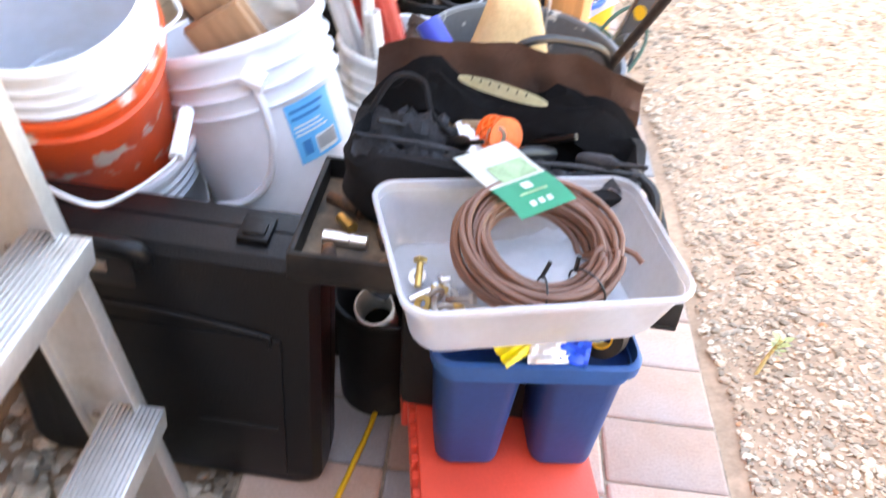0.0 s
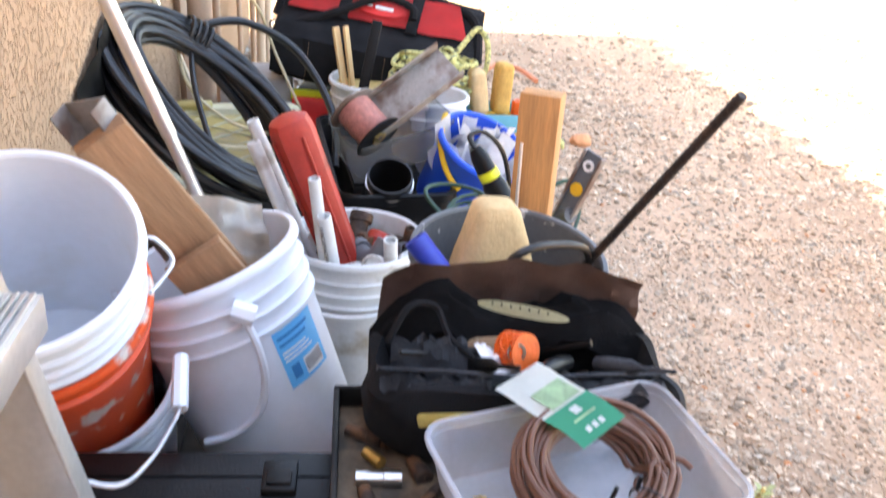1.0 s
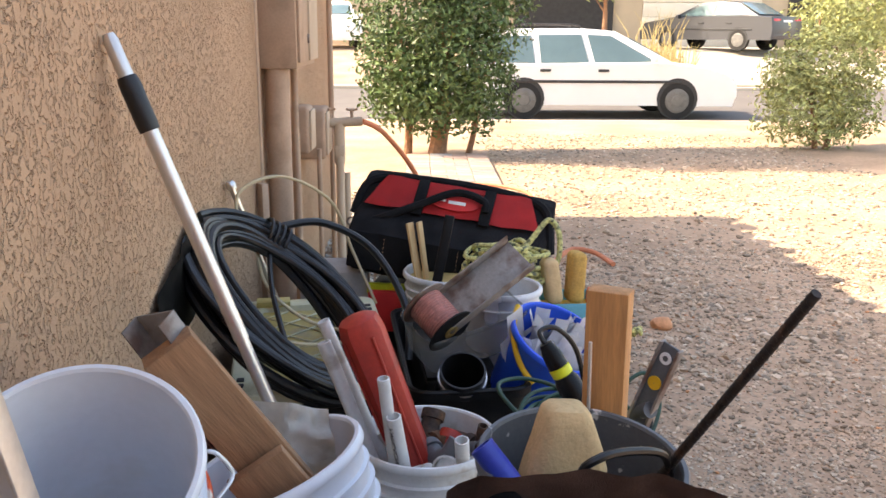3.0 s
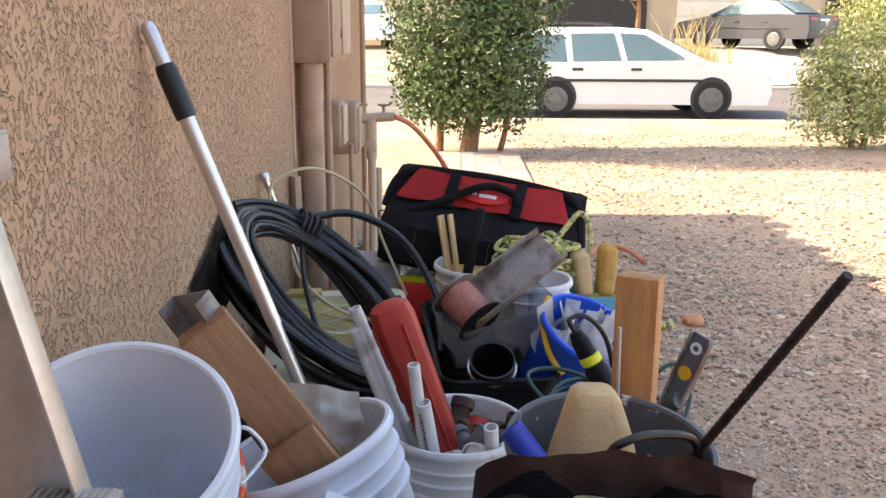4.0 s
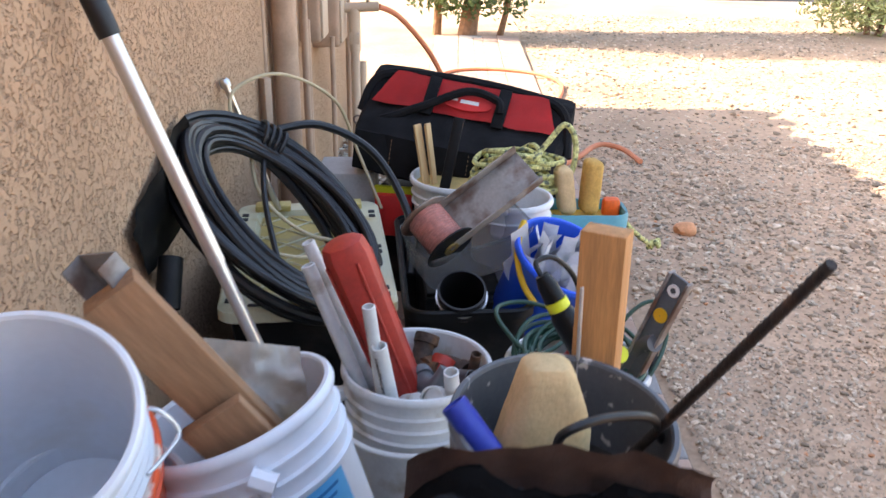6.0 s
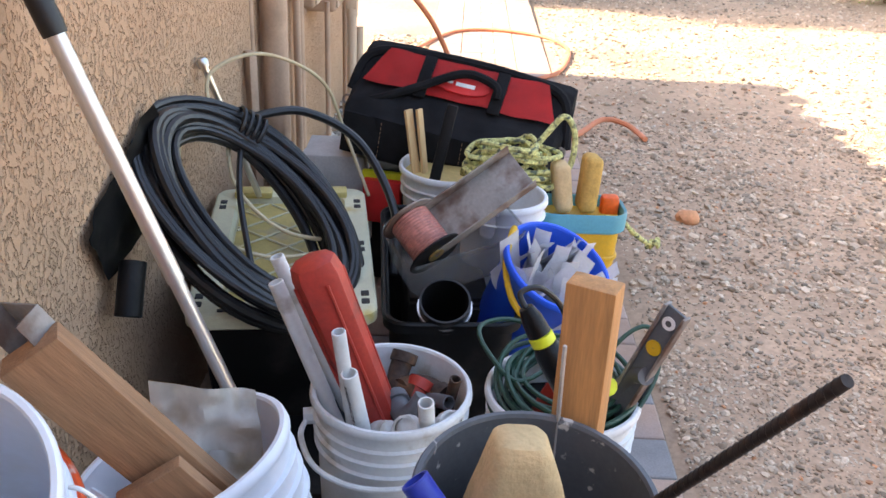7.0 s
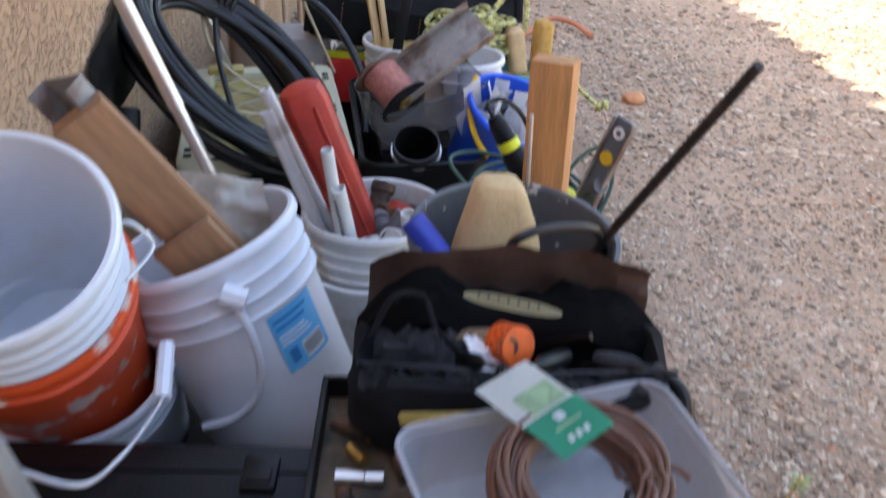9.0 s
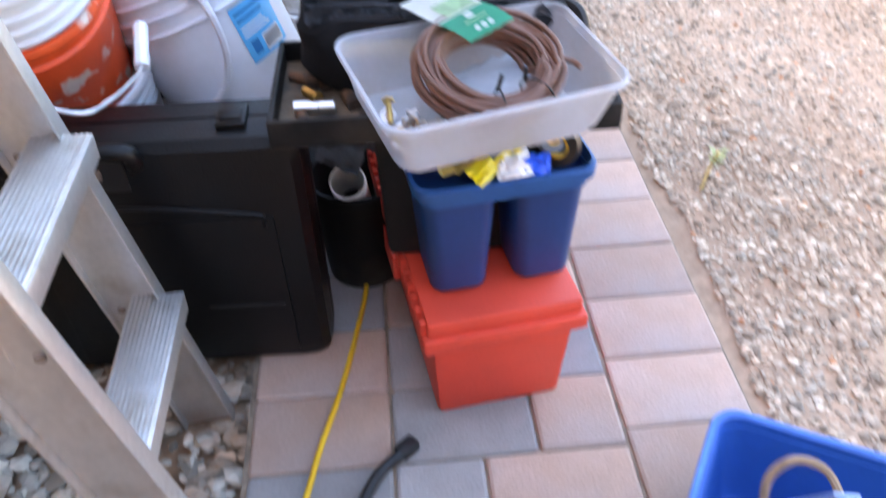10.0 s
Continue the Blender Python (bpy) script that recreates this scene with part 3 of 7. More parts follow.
def leaves(bm, blobs, count, size, seed, droop=0.3):
    rng = random.Random(seed)
    total = sum(b[3] * b[4] * b[5] for b in blobs)
    for bx, by, bz, rx, ry, rz in blobs:
        for _ in range(int(count * rx * ry * rz / total)):
            d = Vector((rng.gauss(0, 1), rng.gauss(0, 1), rng.gauss(0, 1))).normalized()
            k = 0.45 + 0.62 * rng.random() ** 0.7
            k *= 1 + 0.30 * noise.noise(Vector((bx, by, bz)) + d * 2.2)
            c = Vector((bx + d.x * rx * k, by + d.y * ry * k, bz + d.z * rz * k))
            n = (d + Vector((rng.uniform(-1, 1), rng.uniform(-1, 1), rng.uniform(-0.4, 1.2)))).normalized()
            u = n.orthogonal().normalized()
            u = Matrix.Rotation(rng.uniform(0, 6.28), 3, n) @ u
            w = n.cross(u)
            s = size * rng.uniform(0.6, 1.25)
            tip = c + u * s - n * s * droop
            mid = c + u * s * 0.5
            vs = [bm.verts.new(p) for p in (c, mid + w * s * 0.24, tip, mid - w * s * 0.24)]
            bm.faces.new(vs)


def tree(name, label, place, trunks, blobs, count, size, leaf, seed, category="tree"):
    t = thing(name, label, category, place)
    for base, tip, r in trunks:
        bm = BM()
        mid = (Vector(base) + Vector(tip)) / 2 + Vector((0.05, 0.03, 0))
        pts = spline([base, mid, tip], 6)
        tube(bm, pts, r, 9, radii=[r * (1.25 - 0.8 * i / (len(pts) - 1)) for i in range(len(pts))])
        for q in range(4):
            a = q * 1.7 + seed
            o = Vector(tip) * (0.6 + 0.1 * q) + Vector(base) * (0.4 - 0.1 * q)
            tube(bm, [o, o + Vector((math.cos(a) * 0.3, math.sin(a) * 0.3, 0.4))], r * 0.3, 6, radii=[r * 0.35, r * 0.1])
        part("trunk", bm, BARK, t)
    bm = BM()
    leaves(bm, blobs, count, size, seed)
    part("crown", bm, leaf, t, smooth=False)
    return t


TZ = ground_z(0, 9.2)
tree("shrub_tree", "dense dark green clipped shrub with reddish bare trunks", (0.17, 9.25, TZ),
     [((0.02, 0, -0.05), (0.1, 0.1, 1.4), 0.085), ((-0.28, 0.1, -0.05), (-0.35, 0.1, 1.2), 0.04), ((0.35, 0.05, -0.05), (0.45, 0, 0.9), 0.03)],
     [(-0.2, 0, 1.5, 0.62, 0.7, 1.2), (0.25, -0.1, 1.1, 0.55, 0.6, 0.75), (0.0, 0, 2.6, 0.9, 0.9, 0.9), (0.5, 0.25, 0.75, 0.38, 0.5, 0.55), (0.55, 0.3, 1.9, 0.55, 0.6, 0.9), (-0.4, 0.1, 0.85, 0.42, 0.5, 0.5),
      (0.05, -0.1, 0.62, 0.60, 0.55, 0.36), (-0.3, -0.1, 0.7, 0.4, 0.45, 0.40), (1.0, 0.4, 2.6, 0.9, 0.8, 0.75), (1.9, 0.8, 3.2, 1.0, 0.9, 0.6), (0.4, 0.2, 3.6, 1.2, 1.1, 0.8)], 62000, 0.068, LEAF, 3)
tree("shrub", "sunlit yellow-green open shrub on the gravel", (4.55, 10.0, ground_z(0, 10)),
     [((0, 0, -0.05), (-0.2, 0, 0.8), 0.03), ((0.1, 0, -0.05), (0.3, 0.1, 0.9), 0.03)],
     [(-0.15, 0, 0.45, 0.55, 0.5, 0.42), (0.1, 0, 0.95, 0.60, 0.5, 0.45), (-0.4, 0, 0.8, 0.3, 0.35, 0.35), (0.35, 0.1, 0.45, 0.4, 0.4, 0.4)], 8500, 0.062, LEAF_LIGHT, 5, "shrub")
tree("tree", "sunlit yellow-green tree with hanging leafy branches", (5.9, 10.4, ground_z(0, 10.4)),
     [((0, 0, -0.05), (0.1, 0, 2.0), 0.07)],
     [(-0.6, 0, 1.6, 0.85, 0.7, 0.5), (0.2, 0, 1.7, 0.9, 0.8, 0.7), (0.0, 0.2, 2.6, 1.3, 1.1, 0.8), (0.9, 0, 1.2, 0.5, 0.5, 0.5), (-1.2, -0.3, 2.4, 0.9, 0.8, 0.5)], 11000, 0.075, LEAF_LIGHT, 8)
tree("tree", "green street tree before the house across the road", (6.0, 29.5, 0.6), [((0, 0, -0.05), (0, 0, 2.0), 0.09)],
     [(0, 0, 2.6, 1.5, 1.3, 1.0), (1.0, 0, 2.3, 0.9, 0.9, 0.6)], 3200, 0.22, LEAF_LIGHT, 9)
tree("shrub", "green shrub beside the driveway across the road", (12.9, 29.0, 0.6), [((0, 0, -0.05), (0, 0, 1.0), 0.05)],
     [(0, 0, 0.9, 1.1, 0.9, 0.8), (1.6, 0.5, 1.2, 1.3, 1.0, 1.1)], 2600, 0.2, LEAF_LIGHT, 10, "shrub")


def dry_grass():
    rng = random.Random(4)
    bm = BM()
    for _ in range(260):
        x, y = rng.gauss(0, 0.45), rng.gauss(0, 0.4)
        h = rng.uniform(0.3, 0.75) if rng.random() > 0.1 else rng.uniform(1.1, 1.7)
        lean = Vector((rng.uniform(-0.35, 0.35), rng.uniform(-0.3, 0.3), 1)) * h
        b = Vector((x, y, 0))
        tube(bm, [b, b + lean * 0.6, b + lean + Vector((lean.x * 0.3, 0, -0.05 * h))], 0.012, 4, radii=[0.014, 0.012, 0.004])
    tagged(part("grass_clump", bm, DRY, place=pose(6.6, 25.2, ground_z(0, 25.2))), "dry straw-coloured ornamental grass by the far kerb", "grass")


dry_grass()


def weed():
    t = thing("weed", "single small green weed sprouting from gravel", "plant", (0.80, 1.29, 0.0))
    bm = BM()
    tube(bm, spline([(0, 0, 0), (0.008, 0.0, 0.05), (0.02, -0.005, 0.10)], 4), 0.004, 6)
    part("stem", bm, DRY, t)
    bm = BM()
    rng = random.Random(2)
    for i in range(16):
        a = i * 2.4
        c = Vector((0.02, -0.005, 0.095 - 0.002 * i))
        u = Vector((math.cos(a), math.sin(a), 0.5)).normalized()
        w = u.cross(Vector((0, 0, 1))).normalized()
        s = rng.uniform(0.014, 0.026)
        vs = [bm.verts.new(p) for p in (c, c + u * s * 0.5 + w * s * 0.3, c + u * s, c + u * s * 0.5 - w * s * 0.3)]
        bm.faces.new(vs)
    part("leaves", bm, LEAF_LIGHT, t)


weed()


def car(name, label, place, turn, paint, wagon=True, rear=False):
    """A parked car; x runs forward, wheels stand on z 0."""
    t = thing(name, label, "car", place, turn=(0, 0, turn))
    half = 0.84
    if wagon:
        low = [(-2.24, 0.24), (-2.32, 0.42), (-2.32, 0.62), (-2.28, 0.86), (-0.2, 0.91), (1.10, 0.92), (1.75, 0.85), (2.12, 0.74), (2.26, 0.58), (2.28, 0.40), (2.22, 0.22)]
        top = [(-2.26, 0.87), (-2.02, 1.40), (-1.6, 1.45), (-0.3, 1.46), (0.25, 1.42), (1.2, 0.93)]
        panes = [[(-2.05, 0.92), (-1.85, 1.34), (-1.18, 1.36), (-1.12, 0.92)], [(-1.02, 0.92), (-1.06, 1.37), (-0.34, 1.38), (-0.22, 0.92)], [(-0.12, 0.92), (-0.24, 1.38), (0.16, 1.36), (0.9, 0.95)]]
    else:
        low = [(-2.38, 0.32), (-2.42, 0.6), (-2.36, 0.98), (-1.4, 1.02), (1.1, 0.97), (2.2, 0.80), (2.4, 0.6), (2.36, 0.28)]
        top = [(-1.9, 1.0), (-1.15, 1.40), (-0.5, 1.46), (0.2, 1.42), (1.15, 0.97)]
        panes = [[(-1.35, 1.03), (-0.98, 1.34), (-0.45, 1.38), (-0.40, 1.03)], [(-0.30, 1.03), (-0.36, 1.39), (0.15, 1.36), (0.85, 1.02)]]
    bm = BM()
    rings = []
    for y, s in ((-half, 0.0), (-half + 0.06, 0.03), (half - 0.06, 0.03), (half, 0.0)):
        rings.append([(x * (1 + s * 0.4), y, z + (0.02 if s else 0)) for x, z in low])
    loft(bm, rings, True, True)
    rings = []
    cx, cz = -0.4, 0.9
    for y, s in ((-0.80, 0.0), (-0.60, 1.0), (0.60, 1.0), (0.80, 0.0)):
        ring = []
        for x, z in top:
            k = (z - 0.86) / 0.6
            yy = math.copysign(0.80 - 0.22 * k, y) if s == 0 else math.copysign(0.78 - 0.34 * k, y)
            ring.append((x, yy, z + (0.02 * k if s else 0)))
        rings.append(ring)
    loft(bm, rings, True, True)
    part("body", bm, paint, t)
    for side in (-1, 1):
        for pn in panes:
            bm = BM()
            o = []
            for off in (0.004, 0.012):
                o.append([bm.verts.new((x, side * (0.80 - 0.22 * (z - 0.86) / 0.6 + off), z)) for x, z in pn])
            bm.faces.new(o[0]), bm.faces.new(o[1])
            for i in range(4):
                bm.faces.new((o[0][i], o[0][(i + 1) % 4], o[1][(i + 1) % 4], o[1][i]))
            part("window", bm, CAR_GLASS, t, smooth=False)
        bm = BM()
        box(bm, (3.1, 0.03, 0.045), (-0.2, side * (half + 0.008), 0.62), bevel=0.008)
        part("side_moulding", bm, TRIM_BLACK, t)
        for x in (-0.85, 0.12):
            bm = BM()
            box(bm, (0.18, 0.03, 0.045), (x - 0.1, side * (half + 0.008), 0.80), bevel=0.01)
            part("door_handle", bm, TRIM_BLACK, t)
        bm = BM()
        box(bm, (0.10, 0.16, 0.12), (0.85, side * (half + 0.06), 1.0), bevel=0.03)
        part("mirror", bm, paint, t)
        for x in (-1.30, 1.28):
            bm = BM()
            lathe(bm, [(0.345, -0.02), (0.345, 0.018), (0.001, 0.018)], 24, Matrix.Translation((x, side * (half - 0.01), 0.34)) @ Matrix.Rotation(radians(-90 * side), 4, "X"))
            part("wheel_arch", bm, TRIM_BLACK, t)
            w = BM()
            m = Matrix.Translation((x, side * (half - 0.10), 0.31)) @ Matrix.Rotation(radians(-90 * side), 4, "X")
            lathe(w, [(0.20, -0.1), (0.29, -0.1), (0.31, -0.07), (0.31, 0.09), (0.29, 0.115), (0.21, 0.12), (0.20, 0.10)], 28, m)
            tyre = part("wheel", w, TYRE, t)
            w = BM()
            lathe(w, [(0.205, 0.09), (0.205, 0.11), (0.17, 0.125), (0.10, 0.122), (0.09, 0.135), (0.001, 0.138)], 28, m)
            for k in range(10):
                a = k * math.tau / 10
                box(w, (0.055, 0.018, 0.012), (0.145, 0, 0.128), m @ Matrix.Rotation(a, 4, "Z"), bevel=0.003)
            part("hub_cap", w, HUB, tyre)
    if wagon:
        for side in (-1, 1):
            bm = BM()
            tube(bm, spline([(-1.8, side * 0.5, 1.47), (-1.7, side * 0.5, 1.53), (-0.5, side * 0.5, 1.54), (-0.35, side * 0.5, 1.47)], 4), 0.018, 6)
            part("roof_rail", bm, TRIM_BLACK, t)
    glass = BM()
    if wagon:
        box(glass, (0.02, 1.15, 0.62), (0.74, 0, 1.19), Matrix.Translation((0.74, 0, 1.19)) @ Matrix.Rotation(radians(-63), 4, "Y") @ Matrix.Translation((-0.74, 0, -1.19)), bevel=0.005)
    else:
        box(glass, (0.02, 1.20, 0.72), (0, 0, 0), Matrix.Translation((-1.53, 0, 1.235)) @ Matrix.Rotation(radians(62), 4, "Y"), bevel=0.005)
        for side in (-1, 1):
            bm = BM()
            box(bm, (0.06, 0.42, 0.17), (-2.38, side * 0.58, 0.86), bevel=0.03)
            part("tail_light", bm, TAIL, t)
        bm = BM()
        box(bm, (0.03, 0.5, 0.13), (-2.40, 0, 0.83), bevel=0.01)
        part("number_plate", bm, INK_WHITE, t, "plain plate with an unreadable bar")
        bm = BM()
        box(bm, (0.1, 1.55, 0.16), (-2.38, 0, 0.45), bevel=0.04)
        part("bumper", bm, paint, t)
    part("windscreen" if wagon else "rear_window", glass, CAR_GLASS, t, smooth=False)
    for side in (-1, 1):
        bm = BM()
        box(bm, (0.10, 0.32, 0.13), (2.24 if wagon else 2.36, side * 0.6, 0.68), bevel=0.03)
        part("headlight", bm, INK_WHITE, t)
    return t


car("station_wagon", "white older station wagon with grey hub caps parked at the kerb", (3.05, 15.7, -0.24), 0, CAR_WHITE)
car("sedan", "dark grey sedan parked on the driveway across the road", (9.45, 28.6, 0.63), 128, CAR_GREY, wagon=False)
car("suv", "white sport utility vehicle parked across the road", (-2.9, 30.0, 0.6), -82, CAR_WHITE)


def far_house():
    t = thing("house", "beige single-storey house with a closed garage across the road", "house", (8.5, 33.2, 0.6))
    bm = BM()
    box(bm, (30, 0.3, 4.0), (3, 0.3, 2.0))
    part("wall", bm, HOUSE_WALL, t, smooth=False)
    bm = BM()
    box(bm, (32, 6, 0.25), (3, 2.4, 4.1), bevel=0.03)
    part("roof", bm, ROOF, t, smooth=False)
    door = BM()
    for i in range(4):
        box(door, (4.4, 0.06, 0.52), (1.9, 0.12, 0.27 + i * 0.53), bevel=0.015)
    part("garage_door", door, GARAGE, t)
    for x, w in ((-3.2, 3.6), (5.9, 1.6)):
        bm = BM()
        box(bm, (w, 0.12, 2.2), (x, 0.10, 1.2))
        part("dark_entry", bm, DARK, t, smooth=False)


far_house()

# ---- buckets ----


def bucket(label, m, material, h=0.372, rt=0.147, rb=0.128, ribs=3, bail=None, grip=None, category="bucket", ear=None):
    """A pail with ribs, a rolled lip and a wall; m is the pose of its base. bail: how far its wire handle has swung down."""
    t = thing("bucket", label, category)
    t.matrix_world = m

    def rad(z):
        return rb + (rt - 0.006 - rb) * z / h
    prof = [(0.001, 0.004), (rb - 0.012, 0.004), (rb - 0.008, 0.0), (rb - 0.002, 0.001), (rb, 0.006)]
    z0 = h - 0.028 * ribs - 0.022
    for i in range(ribs):
        z = z0 + i * 0.028
        prof += [(rad(z) - 0.0005, z - 0.003), (rad(z) + 0.007, z), (rad(z) + 0.007, z + 0.003), (rad(z) + 0.001, z + 0.006)]
    prof += [(rad(h) - 0.001, h - 0.018), (rt - 0.001, h - 0.006), (rt - 0.008, h - 0.006), (rb - 0.003, 0.007), (0.001, 0.006)]
    bm = BM()
    lathe(bm, prof, 56)
    part("body", bm, material, t)
    bm = BM()
    lathe(bm, [(rt - 0.002, h - 0.017), (rt + 0.002, h - 0.017), (rt + 0.004, h - 0.013), (rt + 0.003, h - 0.004), (rt, h), (rt - 0.006, h), (rt - 0.0085, h - 0.005), (rt - 0.002, h - 0.017)], 56)
    part("rim", bm, material, t)
    if bail is not None:
        ze = z0 - 0.004
        for s in (-1, 1):
            bm = BM()
            lathe(bm, [(0.001, 0.0), (0.017, 0.0), (0.016, 0.012), (0.010, 0.016), (0.001, 0.016)], 14, Matrix.Translation((s * rad(ze), 0, ze)) @ Matrix.Rotation(radians(90 * s), 4, "Y"))
            part("handle_ear", bm, ear or material, t)
        r = rad(ze) + 0.016
        turn = Matrix.Translation((0, 0, ze)) @ Matrix.Rotation(radians(bail), 4, "X")
        pts = [turn @ Vector((r * math.cos(a), 0, 1.05 * r * math.sin(a))) for a in [math.pi * i / 24 for i in range(25)]]
        bm = BM()
        tube(bm, pts, 0.0055 if grip == "plastic" else 0.0022, 8)
        part("handle", bm, material if grip == "plastic" else WIRE, t)
        if grip == "round":
            bm = BM()
            tube(bm, pts[9:16], 0.010, 10)
            part("grip", bm, WHITE_PLASTIC, t)
    return t


def axis_pose(base, way, spin=0.0):
    """A pose at base with z along way."""
    return Matrix.Translation(base) @ Vector(way).normalized().to_track_quat("Z", "Y").to_matrix().to_4x4() @ Matrix.Rotation(radians(spin), 4, "Z")


# leaning stack of three
STACK_WAY = Vector((0.09, -0.50, 0.86)).normalized()
STACK_RIM = Vector((-0.382, 1.02, 0.733))
stack_top = bucket("white five-gallon bucket, empty and paint-scuffed, nested on top of a stack", axis_pose(STACK_RIM - STACK_WAY * 0.372, STACK_WAY, 20), WHITE_PLASTIC)
orange = bucket("orange bucket splashed with white paint, nested in a leaning stack", axis_pose(STACK_RIM - STACK_WAY * (0.372 + 0.115), STACK_WAY, 35), ORANGE, ribs=1)
bucket("white bucket at the bottom of the leaning stack", axis_pose(STACK_RIM - STACK_WAY * (0.372 + 0.318) + Vector((0.026, 0.0, 0.0)), STACK_WAY, 0), WHITE_PLASTIC)

# the bucket with the blue label
LAB_WAY = Vector((-0.336, 0.045, 0.94)).normalized()
LAB_RIM = Vector((-0.208, 1.297, 0.588))
lab = bucket("white bucket with a pale blue label, leaning and full of offcuts", axis_pose(LAB_RIM - LAB_WAY * 0.372, LAB_WAY, 0), WHITE_PLASTIC)


def bucket_label(owner, a0, a1, z0, z1):
    def patch(b, p0, p1, q0, q1, lift):
        rr = lambda z: 0.128 + 0.013 * z / 0.372 + lift
        lathe(b, [(rr(q0), q0), (rr(q1), q1)], 14, None, radians(p0), radians(p1))
    bm = BM()
    patch(bm, a0, a1, z0, z1, 0.0012)
    lb = part("label", bm, LABEL_BLUE, owner, "pale blue printed label")
    w, h = a1 - a0, z1 - z0
    for k in range(2):
        bm = BM()
        patch(bm, a0 + w * 0.06, a0 + w * (0.80 - 0.1 * k), z1 - h * (0.155 + 0.12 * k), z1 - h * (0.105 + 0.12 * k), 0.0020)
        part("print_bar", bm, INK_BLUE, lb)
    for k in range(3):
        bm = BM()
        patch(bm, a0 + w * 0.06, a0 + w * (0.62 + 0.06 * k), z1 - h * (0.40 + 0.07 * k), z1 - h * (0.37 + 0.07 * k), 0.0020)
        part("print_bar", bm, INK_WHITE, lb)
    bm = BM()
    patch(bm, a0 + w * 0.12, a0 + w * 0.30, z0 + h * 0.12, z0 + h * 0.36, 0.0020)
    part("print_mark", bm, INK_BLUE, lb)
    bm = BM()
    patch(bm, a0 + w * 0.40, a0 + w * 0.88, z0 + h * 0.06, z0 + h * 0.36, 0.0020)
    bar = part("barcode_panel", bm, INK_WHITE, lb)
    bm = BM()
    for k in range(11):
        a = a0 + w * (0.43 + 0.04 * k)
        patch(bm, a, a + w * 0.018, z0 + h * 0.12, z0 + h * 0.33, 0.0028)
    part("barcode_lines", bm, INK_BLACK, lb)


LAB_FACE = math.degrees(math.atan2(*[(lab.matrix_world.to_3x3().transposed() @ Vector((0.90, -0.24, 0.33)))[i] for i in (1, 0)]))
bucket_label(lab, LAB_FACE - 42, LAB_FACE - 5, 0.158, 0.258)


def world_curve(owner, name, pts, r, material, label=""):
    inv = owner.matrix_world.inverted()
    bm = BM()
    tube(bm, [inv @ p for p in spline(pts, 8)], r, 8)
    part(name, bm, material, owner, label)


world_curve(lab, "handle", [(-0.135, 1.145, 0.565), (-0.115, 1.138, 0.52), (-0.105, 1.140, 0.46), (-0.115, 1.145, 0.40), (-0.15, 1.150, 0.355), (-0.20, 1.155, 0.335)], 0.0065, WHITE_PLASTIC)
world_curve(lab, "handle_ear", [(-0.150, 1.150, 0.572), (-0.118, 1.148, 0.562)], 0.017, WHITE_PLASTIC)
world_curve(orange, "handle", [(-0.327, 0.832, 0.567), (-0.307, 0.818, 0.568), (-0.239, 0.814, 0.546), (-0.214, 0.869, 0.533), (-0.204, 0.963, 0.515), (-0.201, 1.0, 0.514)], 0.003, WIRE, "bent wire handle")
world_curve(stack_top, "handle", [(-0.245, 1.087, 0.714), (-0.232, 1.088, 0.71), (-0.217, 1.092, 0.689), (-0.214, 1.086, 0.676), (-0.224, 1.056, 0.667), (-0.232, 1.029, 0.665)], 0.0028, WIRE)
world_curve(orange, "grip", [(-0.202, 0.998, 0.512), (-0.21, 1.072, 0.543)], 0.011, WHITE_PLASTIC, "white plastic grip")

pipes_bucket = bucket("white bucket holding pipes and fittings", pose(0.037, 1.745, 0.0, 0, 0, 20), DIRTY_WHITE, h=0.413)
world_curve(pipes_bucket, "handle", [(-0.113, 1.715, 0.353), (-0.12, 1.67, 0.343), (-0.085, 1.61, 0.323), (-0.015, 1.582, 0.308), (0.065, 1.584, 0.306), (0.135, 1.61, 0.318), (0.18, 1.66, 0.338), (0.187, 1.705, 0.353)], 0.0055, DIRTY_WHITE)
world_curve(pipes_bucket, "handle_ear", [(-0.103, 1.72, 0.353), (-0.123, 1.715, 0.353)], 0.016, DIRTY_WHITE)
bucket("grey plastic pail speckled with dried paint", axis_pose((0.236, 1.232, 0.272), (0.045, -0.09, 0.995), 75), GREY_PLASTIC, h=0.374, ribs=2)
bucket("grey bucket below the paint-speckled pail", pose(0.236, 1.240, 0.0, 0, 0, 75), GREY_PLASTIC, h=0.372, ribs=2)
bucket("white bucket crammed with cords and tools", pose(0.363, 1.805, 0.0, 0, 0, 60), DIRTY_WHITE, h=0.385)
BLUE_M = axis_pose((0.281, 2.228, 0.249), (0.340, -0.325, 0.87), 0)
blue = bucket("blue plastic pail stuffed with white paper", BLUE_M, BLUE, h=0.27, rt=0.127, rb=0.10, ribs=0)
bm = BM()
tube(bm, spline([(0.272, 2.19, 0.548), (0.260, 2.15, 0.530), (0.254, 2.105, 0.489), (0.268, 2.068, 0.438), (0.297, 2.045, 0.398)], 6), 0.0075, 8)
part("handle", bm, CORD_YELLOW, blue, "yellow plastic handle", place=blue.matrix_world.inverted())


